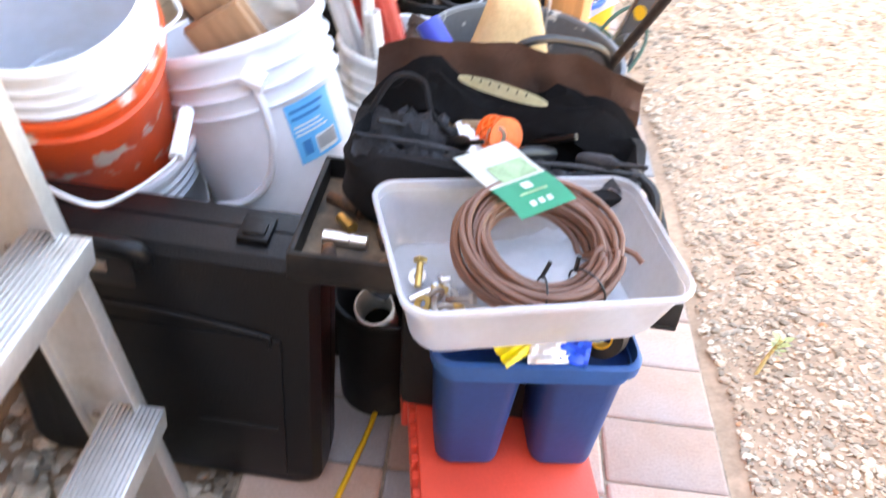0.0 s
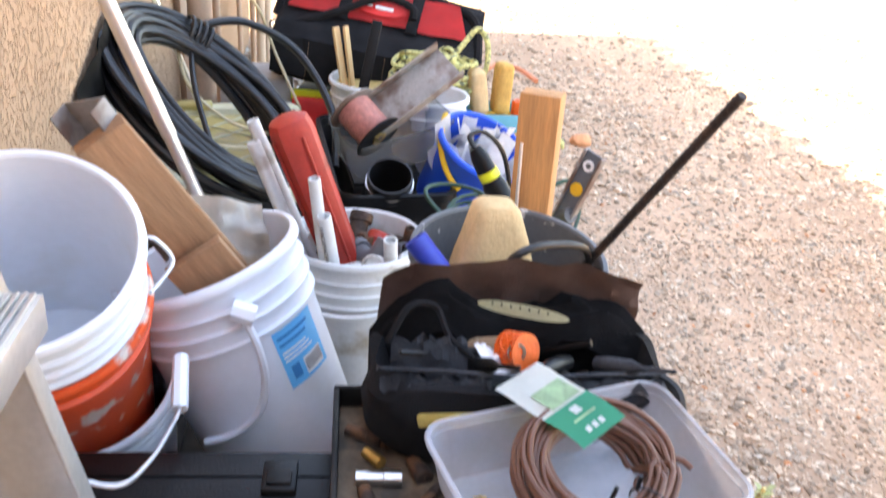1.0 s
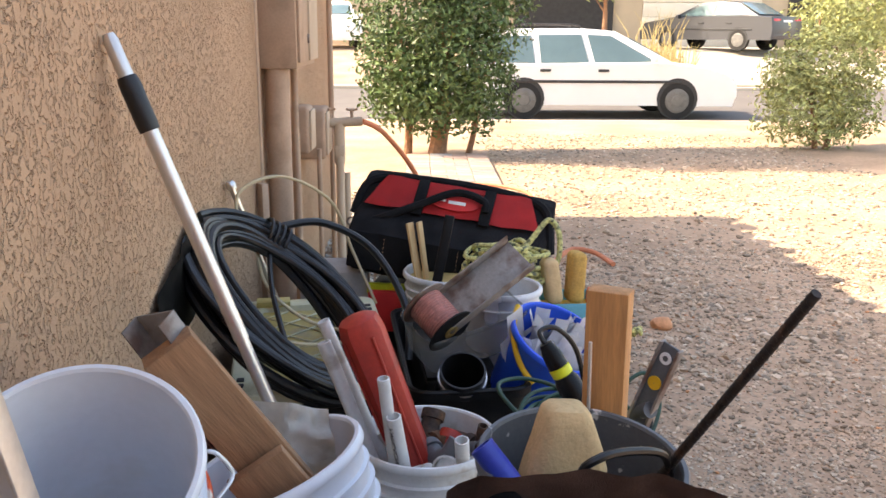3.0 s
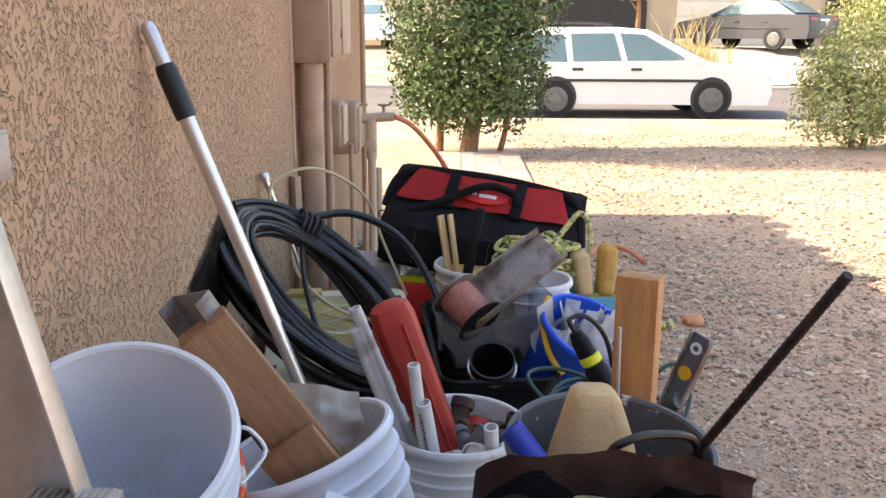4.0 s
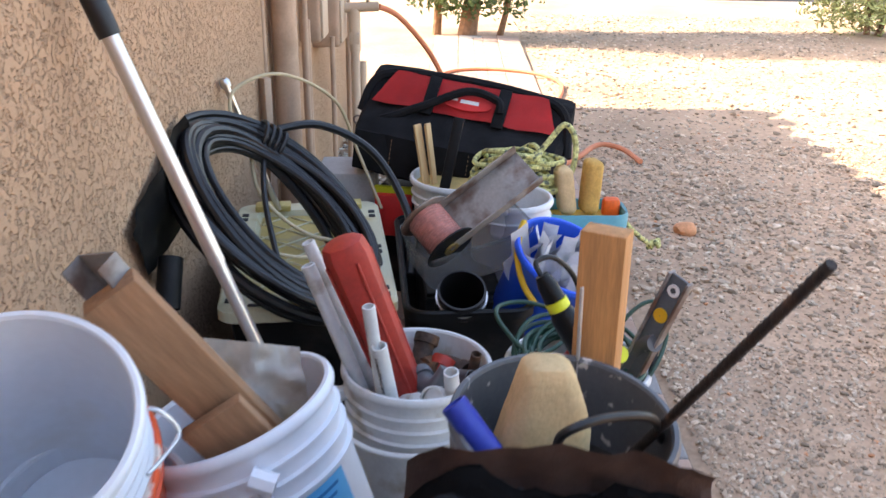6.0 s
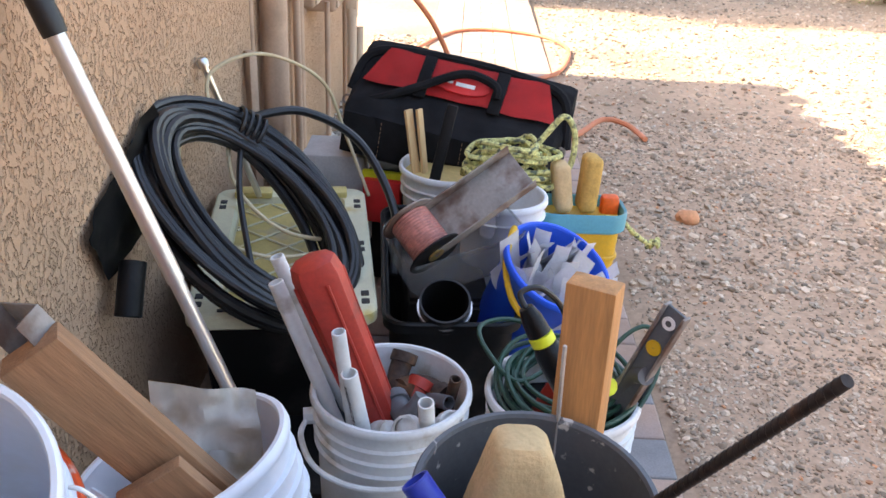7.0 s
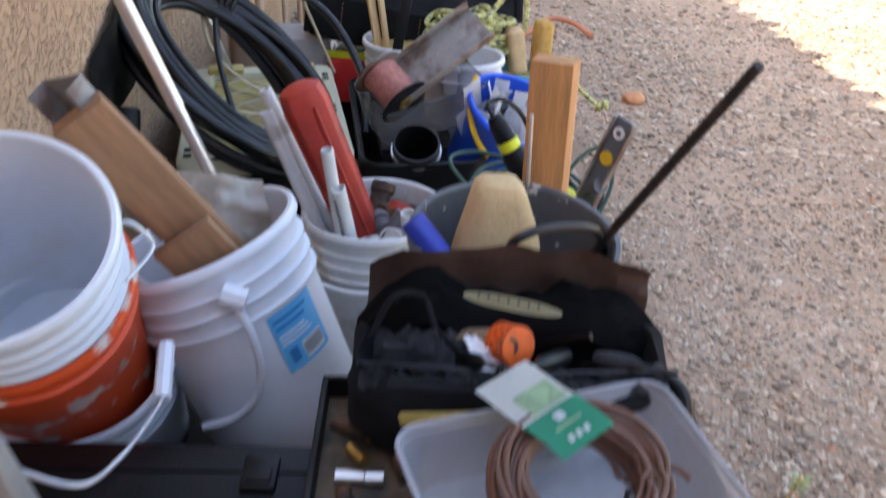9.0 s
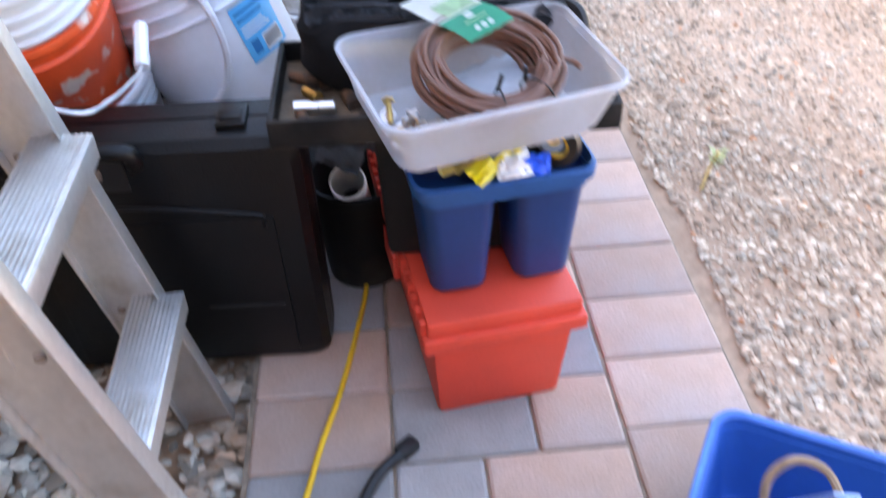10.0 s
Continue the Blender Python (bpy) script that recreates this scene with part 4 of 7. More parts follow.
def papers(m, n, spread, w, h, seed, material=PAPER, label="crumpled white papers stuffed in the blue pail"):
    t = thing("paper_bundle", label, "paper")
    t.matrix_world = m
    rng = random.Random(seed)
    for i in range(n):
        bm = BM()
        ww, hh = w * rng.uniform(0.7, 1.2), h * rng.uniform(0.75, 1.15)
        g = []
        for a in range(5):
            row = []
            for b in range(5):
                x, z = (a / 4 - 0.5) * ww, b / 4 * hh
                y = 0.022 * math.sin(x * 30 + i) + 0.02 * math.sin(z * 22 + 2 * i)
                row.append(bm.verts.new((x, y, z)))
            g.append(row)
        for a in range(4):
            for b in range(4):
                bm.faces.new((g[a][b], g[a + 1][b], g[a + 1][b + 1], g[a][b + 1]))
        bmesh.ops.solidify(bm, geom=bm.faces[:], thickness=0.0012)
        part("sheet", bm, material, t, place=pose(rng.uniform(-spread, spread), rng.uniform(-spread, spread), rng.uniform(-0.02, 0.02), rng.uniform(-28, 28), rng.uniform(-25, 25), rng.uniform(0, 180)))


papers(BLUE_M @ pose(0.012, -0.008, 0.125), 46, 0.066, 0.042, 0.165, 7)

# ---- things standing in the buckets ----


def bar_between(name, label, category, a, b, w, d, material, spin=0.0, bevel=0.003, parent=None):
    a, b = Vector(a), Vector(b)
    bm = BM()
    L = (b - a).length
    box(bm, (w, d, L), (0, 0, L / 2), bevel=bevel)
    ob = part(name, bm, material, parent, place=None)
    ob.matrix_world = aim(a, b) @ Matrix.Rotation(radians(spin), 4, "Z")
    return tagged(ob, label, category)


def pipe_between(name, label, category, a, b, r, material, wall=0.003, segs=20):
    a, b = Vector(a), Vector(b)
    L = (b - a).length
    bm = BM()
    lathe(bm, [(r - wall, 0), (r, 0), (r, L - 0.001), (r - 0.001, L), (r - wall, L), (r - wall, 0)], segs)
    ob = part(name, bm, material)
    ob.matrix_world = aim(a, b)
    return tagged(ob, label, category)


def letters(text, size, m, material, owner):
    cu = bpy.data.curves.new("lettering", "FONT")
    cu.body, cu.size, cu.extrude, cu.align_x = text, size, 0.0002, "LEFT"
    tmp = new("lettering", cu)
    me = bpy.data.meshes.new_from_object(tmp)
    bpy.data.objects.remove(tmp)
    me.name = "lettering"
    me.materials.append(material)
    ob = new("lettering", me)
    ob.parent = owner
    ob.matrix_basis = m
    return ob


pipe_between("pvc_pipe", "long dirty white plastic pipe with worn print", "pipe", (0.03, 1.72, 0.08), (-0.169, 1.735, 0.620), 0.014, PVC)
pipe_between("pvc_pipe", "white plastic pipe standing in the bucket", "pipe", (0.04, 1.80, 0.08), (-0.172, 1.765, 0.655), 0.013, PVC)
pipe_between("pvc_pipe", "short white plastic pipe standing in the bucket", "pipe", (0.005, 1.70, 0.1), (-0.047, 1.650, 0.578), 0.0125, PVC)
val = pipe_between("pvc_pipe", "white plastic pipe with black printed lettering", "pipe", (0.035, 1.71, 0.1), (-0.028, 1.640, 0.503), 0.0150, PVC)
letters("VALENCIA PIPE", 0.019, Matrix.Rotation(radians(165), 4, "Z") @ Matrix.Translation((-0.004, 0.0156, 0.40)) @ Matrix.Rotation(radians(90), 4, "Y") @ Matrix.Rotation(radians(-90), 4, "X"), INK_BLACK, val)
pipe_between("pvc_pipe", "short white pipe stub in the bucket", "pipe", (0.12, 1.70, 0.2), (0.105, 1.635, 0.455), 0.0145, PVC)
pipe_between("pvc_pipe", "grey pipe stub lying in the bucket", "pipe", (0.075, 1.82, 0.34), (0.145, 1.73, 0.39), 0.014, GREY_PLASTIC)
pipe_between("pvc_pipe", "rusty brown pipe nipple in the bucket", "pipe", (0.12, 1.80, 0.2), (0.155, 1.75, 0.43), 0.011, RUST)


def red_tube():
    t = thing("red_case", "long faceted red plastic tube case with a tapered end", "case")
    a, b = Vector((0.10, 1.73, 0.12)), Vector((-0.102, 1.71, 0.684))
    t.matrix_world = aim(a, b)
    L = (b - a).length
    bm = BM()
    rings = []
    for z, r in ((0, 0.028), (0.01, 0.032), (L - 0.03, 0.045), (L - 0.008, 0.040), (L, 0.022)):
        rings.append([(r * math.cos(math.tau * k / 8 + 0.2) * (1.0 if k % 2 else 0.94), r * math.sin(math.tau * k / 8 + 0.2), z) for k in range(8)])
    loft(bm, rings, True, True)
    part("shell", bm, RED_TUBE, t)
    for k in range(4):
        a0 = math.tau * k / 4 + 0.4
        bm = BM()
        tube(bm, [(0.035 * math.cos(a0), 0.035 * math.sin(a0), 0.05), (0.0455 * math.cos(a0), 0.0455 * math.sin(a0), L - 0.04)], 0.003, 6)
        part("rib", bm, RED_TUBE, t)


red_tube()


def fittings():
    rng = random.Random(12)
    for i, (x, y, mt, lb) in enumerate(((0.07, 1.80, RED_TUBE, "red plastic pipe fitting"), (0.10, 1.84, RUST, "rusty pipe elbow"), (0.04, 1.85, RUST, "dark rusty fitting"), (0.02, 1.74, PVC, "white plastic pipe tee"),
                                        (0.09, 1.71, PVC, "white plastic pipe elbow"), (0.06, 1.73, GREY_PLASTIC, "grey plastic coupling"), (0.13, 1.73, PVC, "white plastic fitting"), (-0.03, 1.83, PVC, "white plastic fitting"))):
        t = thing("pipe_fitting", lb + " lying in the bucket", "fitting", (x + 0.003, y - 0.03, 0.356 + 0.012 * (i % 3)), "loose fittings", turn=(rng.uniform(0, 60), rng.uniform(0, 60), rng.uniform(0, 360)))
        bm = BM()
        tube(bm, spline([(-0.045, 0, 0), (0, 0, 0), (0.02, 0.02, 0), (0.02, 0.055, 0)], 4), 0.021, 14)
        part("bend", bm, mt, t)
        bm = BM()
        lathe(bm, [(0.021, 0), (0.026, 0), (0.026, 0.02), (0.021, 0.02)], 14, Matrix.Translation((-0.05, 0, 0)) @ Matrix.Rotation(radians(90), 4, "Y"))
        part("collar", bm, mt, t)
    # flat dark grey disc that closes the bucket below the fittings
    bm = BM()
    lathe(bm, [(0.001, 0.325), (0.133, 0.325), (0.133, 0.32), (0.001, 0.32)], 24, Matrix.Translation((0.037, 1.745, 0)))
    tagged(part("rag", bm, CLOTH_GREY), "dark grey disc filling the bucket below the fittings", "rag")


fittings()

# boards, bracket and sack in the leaning bucket


def plank(label, top_left, top_right, way, length, thick, material, bevel=0.003):
    """A board by the two upper corners of its near face and the way that it runs down."""
    tl, tr = Vector(top_left), Vector(top_right)
    zz = -Vector(way).normalized()
    xx = tr - tl
    xx = (xx - zz * xx.dot(zz))
    width = xx.length
    xx.normalize()
    yy = zz.cross(xx)
    bm = BM()
    box(bm, (width, thick, length), (width / 2, thick / 2, -length / 2), bevel=bevel)
    ob = part("board", bm, material)
    ob.matrix_world = Matrix.Translation(tl) @ Matrix((xx, yy, zz)).transposed().to_4x4()
    return tagged(ob, label, "board")


BOARD_WAY = (0.487, 0.25, -0.84)
plank("thick weathered brown board standing in the bucket", (-0.336, 1.152, 0.797), (-0.279, 1.173, 0.842), BOARD_WAY, 0.50, 0.038, WOOD_BROWN)
plank("short brown board offcut on the long board", (-0.243, 1.176, 0.612), (-0.176, 1.188, 0.676), BOARD_WAY, 0.24, 0.020, WOOD_BROWN)


def bracket():
    t = thing("metal_channel", "rusty folded metal channel above the board", "bracket")
    t.matrix_world = aim((-0.225, 1.268, 0.60), (-0.347, 1.200, 0.848)) @ Matrix.Rotation(radians(35), 4, "Z")
    bm = BM()
    box(bm, (0.070, 0.003, 0.28), (0, 0.02, 0.14), bevel=0.001)
    part("web", bm, STEEL_RUSTED, t)
    for s in (-1, 1):
        bm = BM()
        box(bm, (0.003, 0.035, 0.28), (s * 0.0365, 0.004, 0.14), bevel=0.001)
        part("flange", bm, STEEL_RUSTED, t)


bracket()


def crumpled(name, label, category, corners, material, n=12, amp=0.02, seed=0, thick=0.003):
    """A creased sheet spanned by four corners."""
    p = [Vector(c) for c in corners]
    bm = BM()
    g = []
    nrm = (p[1] - p[0]).cross(p[3] - p[0]).normalized()
    for i in range(n + 1):
        row = []
        for j in range(n + 1):
            u, v = i / n, j / n
            q = p[0] * (1 - u) * (1 - v) + p[1] * u * (1 - v) + p[2] * u * v + p[3] * (1 - u) * v
            q = q + nrm * amp * (noise.noise(q * 14 + Vector((seed, 0, 0))) + 0.5 * noise.noise(q * 34 + Vector((0, seed, 0))))
            row.append(bm.verts.new(q))
        g.append(row)
    for i in range(n):
        for j in range(n):
            bm.faces.new((g[i][j], g[i + 1][j], g[i + 1][j + 1], g[i][j + 1]))
    bmesh.ops.solidify(bm, geom=bm.faces[:], thickness=thick)
    return tagged(part(name, bm, material), label, category)


crumpled("sack", "torn dirty white plastic sack in the bucket", "sack", [(-0.255, 1.345, 0.670), (-0.122, 1.385, 0.636), (-0.105, 1.345, 0.50), (-0.22, 1.27, 0.50)], BAG_PAPER, 26, 0.042, 3)
crumpled("sack", "folded flap of the dirty white sack", "sack", [(-0.20, 1.32, 0.575), (-0.11, 1.35, 0.57), (-0.095, 1.26, 0.50), (-0.17, 1.23, 0.51)], BAG_PAPER, 20, 0.035, 8)

# wedge, blue handle, cable and rebar in the grey pail


def foam_wedge():
    t = thing("foam_wedge", "tan crumbly foam wedge with a blunt top in the pail", "foam", (0.222, 1.215, 0.518), turn=(3, 2, 6))
    bm = BM()
    rings = []
    for z, w, d, ox in ((0.0, 0.132, 0.095, 0.0), (0.06, 0.126, 0.095, 0.0), (0.115, 0.112, 0.090, 0.004), (0.145, 0.096, 0.080, 0.003), (0.178, 0.077, 0.068, 0.0), (0.195, 0.066, 0.060, -0.002), (0.203, 0.052, 0.048, -0.003), (0.206, 0.026, 0.022, -0.003)):
        ring = []
        for x, y in rounded_rect(w, d, min(w, d) * 0.30, 6):
            q = Vector((x, y, z))
            k = 1 + 0.05 * noise.noise(q * 22) + 0.025 * noise.noise(q * 70)
            ring.append((x * k + ox, y * k, z + 0.003 * noise.noise(q * 30)))
        rings.append(ring)
    loft(bm, rings, True, True)
    ob = part("block", bm, FOAM, t, smooth=True)
    bm = BM()
    box(bm, (0.10, 0.004, 0.08), (0, -0.048, 0.06), bevel=0.0018)
    part("cut_face", bm, FOAM, t)


foam_wedge()
pipe_between("tube", "blue plastic tube handle hanging over the pail rim", "tube", (0.158, 1.150, 0.615), (0.108, 1.175, 0.675), 0.018, mat("royal_blue", (0.03, 0.06, 0.42), 0.4, vary=0.15, scale=20), 0.004)


def rebar():
    a, b = Vector((0.336, 1.272, 0.50)), Vector((0.472, 1.013, 0.943))
    t = thing("rebar", "dark rusty ribbed reinforcing bar leaning in the pail", "rebar")
    t.matrix_world = aim(a, b)
    L = (b - a).length
    bm = BM()
    tube(bm, [(0, 0, 0), (0, 0, L)], 0.0066, 12)
    part("bar", bm, REBAR, t)
    bm = BM()
    for i in range(int(L / 0.011)):
        z = i * 0.011
        pts = [(0.0066 * math.cos(x), 0.0066 * math.sin(x), z + 0.004 * math.sin(x)) for x in [math.tau * k / 12 for k in range(12)]]
        tube(bm, pts, 0.0009, 4, closed=True)
    part("ribs", bm, REBAR, t)


rebar()


def wire_loop(name, label, pts, r, material, category="cable", closed=False, n=8):
    bm = BM()
    tube(bm, spline(pts, n, closed), r, 8, closed=closed)
    return tagged(part(name, bm, material), label, category)


wire_loop("cable", "black cable looped out of the grey pail", [(0.248, 1.15, 0.588), (0.233, 1.105, 0.668), (0.253, 1.1, 0.693), (0.298, 1.13, 0.688), (0.358, 1.17, 0.663), (0.388, 1.22, 0.598)], 0.006, BLACK_RUBBER)
bm = BM()
lathe(bm, [(0.001, 0.53), (0.133, 0.53), (0.130, 0.50), (0.001, 0.50)], 20, Matrix.Translation((0.247, 1.205, -0.01)))
tagged(part("rubble", bm, BLACK_DUSTY), "dark clutter filling the grey pail", "clutter")

# post, level, cords, trowel in the far white bucket
bar_between("wood_post", "orange-brown planed timber post offcut", "post", (0.322, 1.372, 0.0), (0.318, 1.366, 0.842), 0.066, 0.040, WOOD, 8, 0.003)


def spirit_level():
    t = thing("spirit_level", "worn grey torpedo level with a yellow vial window", "level")
    t.matrix_world = aim((0.408, 1.802, 0.183), (0.527, 1.714, 0.618)) @ Matrix.Rotation(radians(-8), 4, "Z")
    bm = BM()
    box(bm, (0.006, 0.038, 0.46), (0, 0, 0.23), bevel=0.001)
    part("web", bm, GREY_PLASTIC, t)
    for s in (-1, 1):
        bm = BM()
        box(bm, (0.022, 0.006, 0.46), (0, s * 0.021, 0.23), bevel=0.0015)
        part("flange", bm, STEEL_RUSTED, t)
    bm = BM()
    lathe(bm, [(0.001, -0.006), (0.015, -0.006), (0.015, 0.006), (0.001, 0.006)], 16, Matrix.Translation((0, 0, 0.37)) @ Matrix.Rotation(radians(90), 4, "Y"))
    part("vial", bm, CORD_YELLOW, t)
    bm = BM()
    lathe(bm, [(0.006, -0.005), (0.013, -0.005), (0.013, 0.005), (0.006, 0.005)], 16, Matrix.Translation((0, 0, 0.43)) @ Matrix.Rotation(radians(90), 4, "Y"))
    part("hang_hole", bm, INK_WHITE, t)


spirit_level()


def cord_coil(name, label, center, R, r, turns, material, seed, tilt=(20, 10, 0), wob=0.02, squash=0.8, category="cord", lift=0.008):
    rng = random.Random(seed)
    m = pose(*center, *tilt)
    pts = []
    for k in range(turns):
        rr, ph = R * rng.uniform(0.75, 1.08), rng.uniform(0, 6.28)
        dz = rng.uniform(-1, 1) * lift * 2
        ox, oy = rng.uniform(-wob, wob), rng.uniform(-wob, wob)
        for i in range(18):
            a = math.tau * i / 18
            pts.append(m @ Vector((ox + rr * math.cos(a), oy + rr * squash * math.sin(a), dz + 0.012 * math.sin(2 * a + ph))))
    bm = BM()
    tube(bm, spline(pts, 3), r, 7)
    return tagged(part(name, bm, material), label, category)


cord_coil("cable", "dark green extension cord coiled in the bucket", (0.365, 1.80, 0.382), 0.122, 0.0048, 13, GREEN_CORD, 3, (14, 6, 0), 0.015, 0.9, lift=0.02)
wire_loop("cable", "loop of green cord over the bucket edge", [(0.27, 1.77, 0.42), (0.21, 1.83, 0.45), (0.20, 1.89, 0.465), (0.26, 1.93, 0.46), (0.33, 1.90, 0.45), (0.34, 1.83, 0.43)], 0.0048, GREEN_CORD, closed=True)
wire_loop("cable", "loop of dark cord springing from the bucket", [(0.40, 1.80, 0.36), (0.46, 1.84, 0.47), (0.52, 1.86, 0.50), (0.545, 1.83, 0.44), (0.50, 1.76, 0.38), (0.44, 1.74, 0.34)], 0.0045, GREEN_CORD)
wire_loop("cable", "loop of dark cord springing from the bucket", [(0.41, 1.76, 0.36), (0.47, 1.78, 0.43), (0.52, 1.80, 0.42), (0.48, 1.74, 0.34)], 0.0045, BLACK_RUBBER)
pipe_between("wire_rod", "bent bright wire hook beside the post", "wire", (0.289, 1.338, 0.56), (0.284, 1.333, 0.768), 0.003, WIRE, 0.0028, 8)


def nozzle():
    t = thing("hose_nozzle", "black spray tool with a lime yellow collar", "nozzle")
    t.matrix_world = aim((0.345, 1.60, 0.512), (0.262, 1.626, 0.652))
    for nm, prof, mt in (("body", [(0.001, 0), (0.024, 0.0), (0.025, 0.085), (0.020, 0.10), (0.001, 0.10)], BLACK_PLASTIC), ("collar", [(0.018, 0.10), (0.021, 0.102), (0.021, 0.118), (0.017, 0.120)], LIME),
                         ("tail", [(0.02, 0.12), (0.018, 0.15), (0.012, 0.17), (0.001, 0.17)], BLACK_PLASTIC)):
        bm = BM()
        lathe(bm, prof, 18)
        part(nm, bm, mt, t)


nozzle()
wire_loop("cable", "black cable from the spray tool", [(0.262, 1.626, 0.652), (0.250, 1.64, 0.675), (0.285, 1.66, 0.675), (0.33, 1.68, 0.62), (0.36, 1.70, 0.50)], 0.005, BLACK_RUBBER)
for nm, lb, c, mt in (("tool_grip", "red tool grip in the bucket", (0.33, 1.79, 0.38), RED_TUBE), ("tool_grip", "lime tool grip in the bucket", (0.385, 1.76, 0.38), LIME), ("tool_grip", "grey tool handle in the bucket", (0.45, 1.77, 0.40), GREY_PLASTIC)):
    bm = BM()
    tube(bm, spline([(0, 0, -0.08), (0.01, 0, 0), (0.005, -0.02, 0.06), (-0.01, -0.05, 0.085)], 4), 0.017, 10)
    tagged(part(nm, bm, mt, place=pose(*c, 10, 12, 40)), lb, "tool")
lay = BM()
lathe(lay, [(0.001, 0.31), (0.134, 0.31), (0.134, 0.28), (0.001, 0.28)], 20, Matrix.Translation((0.363, 1.805, 0)))
tagged(part("rag", lay, CLOTH_BLACK), "dark clutter filling the bucket", "clutter")

# ---- foreground: red box, bin, tub, toolbox, tool bag, case, ladder ----


def red_box():
    t = thing("storage_box", "red plastic storage box with a stepped lid on the pavers", "box", (0.262, 0.972, 0.0), turn=(0, 0, 8))
    bm = BM()
    box(bm, (0.222, 0.49, 0.19), (0, 0, 0.095), bevel=0.010, taper=0.90)
    part("body", bm, RED_BOX, t)
    bm = BM()
    box(bm, (0.250, 0.515, 0.028), (0, 0, 0.186), bevel=0.006)
    box(bm, (0.236, 0.500, 0.030), (0, 0, 0.213), bevel=0.007)
    part("lid", bm, RED_BOX, t)
    for s in (-1, 1):
        bm = BM()
        box(bm, (0.012, 0.09, 0.05), (s * 0.126, 0.0, 0.168), bevel=0.003)
        part("clip", bm, RED_BOX, t)
    for j in range(-8, 9):
        bm = BM()
        box(bm, (0.010, 0.014, 0.022), (-0.1215, j * 0.029, 0.212), bevel=0.002)
        part("lid_rib", bm, RED_BOX, t)


red_box()


def caddy():
    t = thing("caddy", "navy blue two-footed plastic caddy on the red box", "caddy", (0.290, 0.832, 0.236), turn=(0, 0, 8))
    t.scale = (0.90, 1.15, 1.0)
    w, d = 0.265, 0.125
    bm = BM()
    rr = []
    for s, z, g in ((0.98, 0.168, 0), (1.0, 0.185, 0), (1.0, 0.185, 0.009), (1.0, 0.200, 0.010), (1.0, 0.203, 0.006), (1.0, 0.203, -0.004), (0.97, 0.170, -0.005)):
        rr.append([(x * s + math.copysign(g, x), y * s + math.copysign(g, y), z) for x, y in rounded_rect(w, d, 0.028)])
    loft(bm, rr, False, True)
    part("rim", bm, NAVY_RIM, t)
    for s in (-1, 1):
        bm = BM()
        rings = []
        for k, z in ((0.72, 0.0), (0.78, 0.004), (0.80, 0.010), (0.98, 0.14), (1.03, 0.170), (1.06, 0.178)):
            rings.append([(s * 0.070 + x * k, y * k, z) for x, y in rounded_rect(0.118, 0.120, 0.028)])
        loft(bm, rings, True, True)
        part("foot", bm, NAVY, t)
    return t


caddy()


def packet(name, label, c, turn, w, h, material, seed, category="packet"):
    bm = BM()
    n = 11
    g = []
    for sgn in (1, -1):
        g.append([[bm.verts.new(((i / n - 0.5) * w, (j / n - 0.5) * h, sgn * 0.006 * math.sin(math.pi * i / n) * math.sin(math.pi * j / n) + 0.010 * noise.noise((i * 0.45 + seed, j * 0.45, 0)) + 0.005 * noise.noise((i * 1.1 + seed, j * 1.1, 4)))) for j in range(n + 1)] for i in range(n + 1)])
    for s in g:
        for i in range(n):
            for j in range(n):
                bm.faces.new((s[i][j], s[i + 1][j], s[i + 1][j + 1], s[i][j + 1]))
    bmesh.ops.remove_doubles(bm, verts=bm.verts[:], dist=0.0005)
    return tagged(part(name, bm, material, place=pose(*c, *turn)), label, category)


packet("packet", "yellow and clear plastic hardware packet in the caddy", (0.238, 0.805, 0.454), (30, 10, 20), 0.075, 0.06, CLOTH_YELLOW, 1)
pk = packet("packet", "bright yellow printed hardware packet in the caddy", (0.294, 0.785, 0.462), (30, -15, 38), 0.115, 0.032, YELLOW_BRIGHT, 2)
bm = BM()
box(bm, (0.06, 0.008, 0.002), (0.005, 0.0, 0.018), bevel=0.0005)
part("print_bar", bm, INK_BLACK, pk)
packet("packet", "crumpled red and brown plastic wrapper in the caddy", (0.27, 0.8, 0.458), (20, 30, 70), 0.04, 0.035, RED_BOX, 3)
packet("packet", "crumpled clear plastic bag in the caddy", (0.307, 0.772, 0.452), (35, 0, 10), 0.05, 0.04, PAPER, 4)
packet("packet", "blue plastic wrapper in the caddy", (0.328, 0.778, 0.447), (25, 0, -10), 0.06, 0.035, BLUE, 5)


def tape_roll(c, turn, R, w, material, label):
    t = thing("tape_roll", label, "tape", c, turn=turn)
    bm = BM()
    lathe(bm, [(R * 0.55, -w / 2), (R, -w / 2), (R, w / 2), (R * 0.55, w / 2), (R * 0.55, -w / 2)], 24)
    part("roll", bm, material, t)
    bm = BM()
    lathe(bm, [(R * 0.48, -w / 2 - 0.002), (R * 0.55, -w / 2 - 0.002), (R * 0.55, w / 2 + 0.002), (R * 0.48, w / 2 + 0.002), (R * 0.48, -w / 2 - 0.002)], 24)
    part("core", bm, YELLOW_PLASTIC, t)


tape_roll((0.375, 0.805, 0.454), (70, 0, -30), 0.028, 0.022, BLACK_RUBBER, "roll of black tape on a yellow core in the caddy")
tape_roll((0.356, 0.83, 0.447), (25, 20, 0), 0.026, 0.03, BLACK_PLASTIC, "black round fitting in the caddy")
tape_roll((0.361, 0.8, 0.47), (50, 0, 20), 0.020, 0.012, GREY_PLASTIC, "grey clamp ring in the caddy")

TUB = pose(0.257, 0.765, 0.532, 8, 2, 18.5) @ Matrix.Diagonal((0.90, 0.86, 0.95, 1))


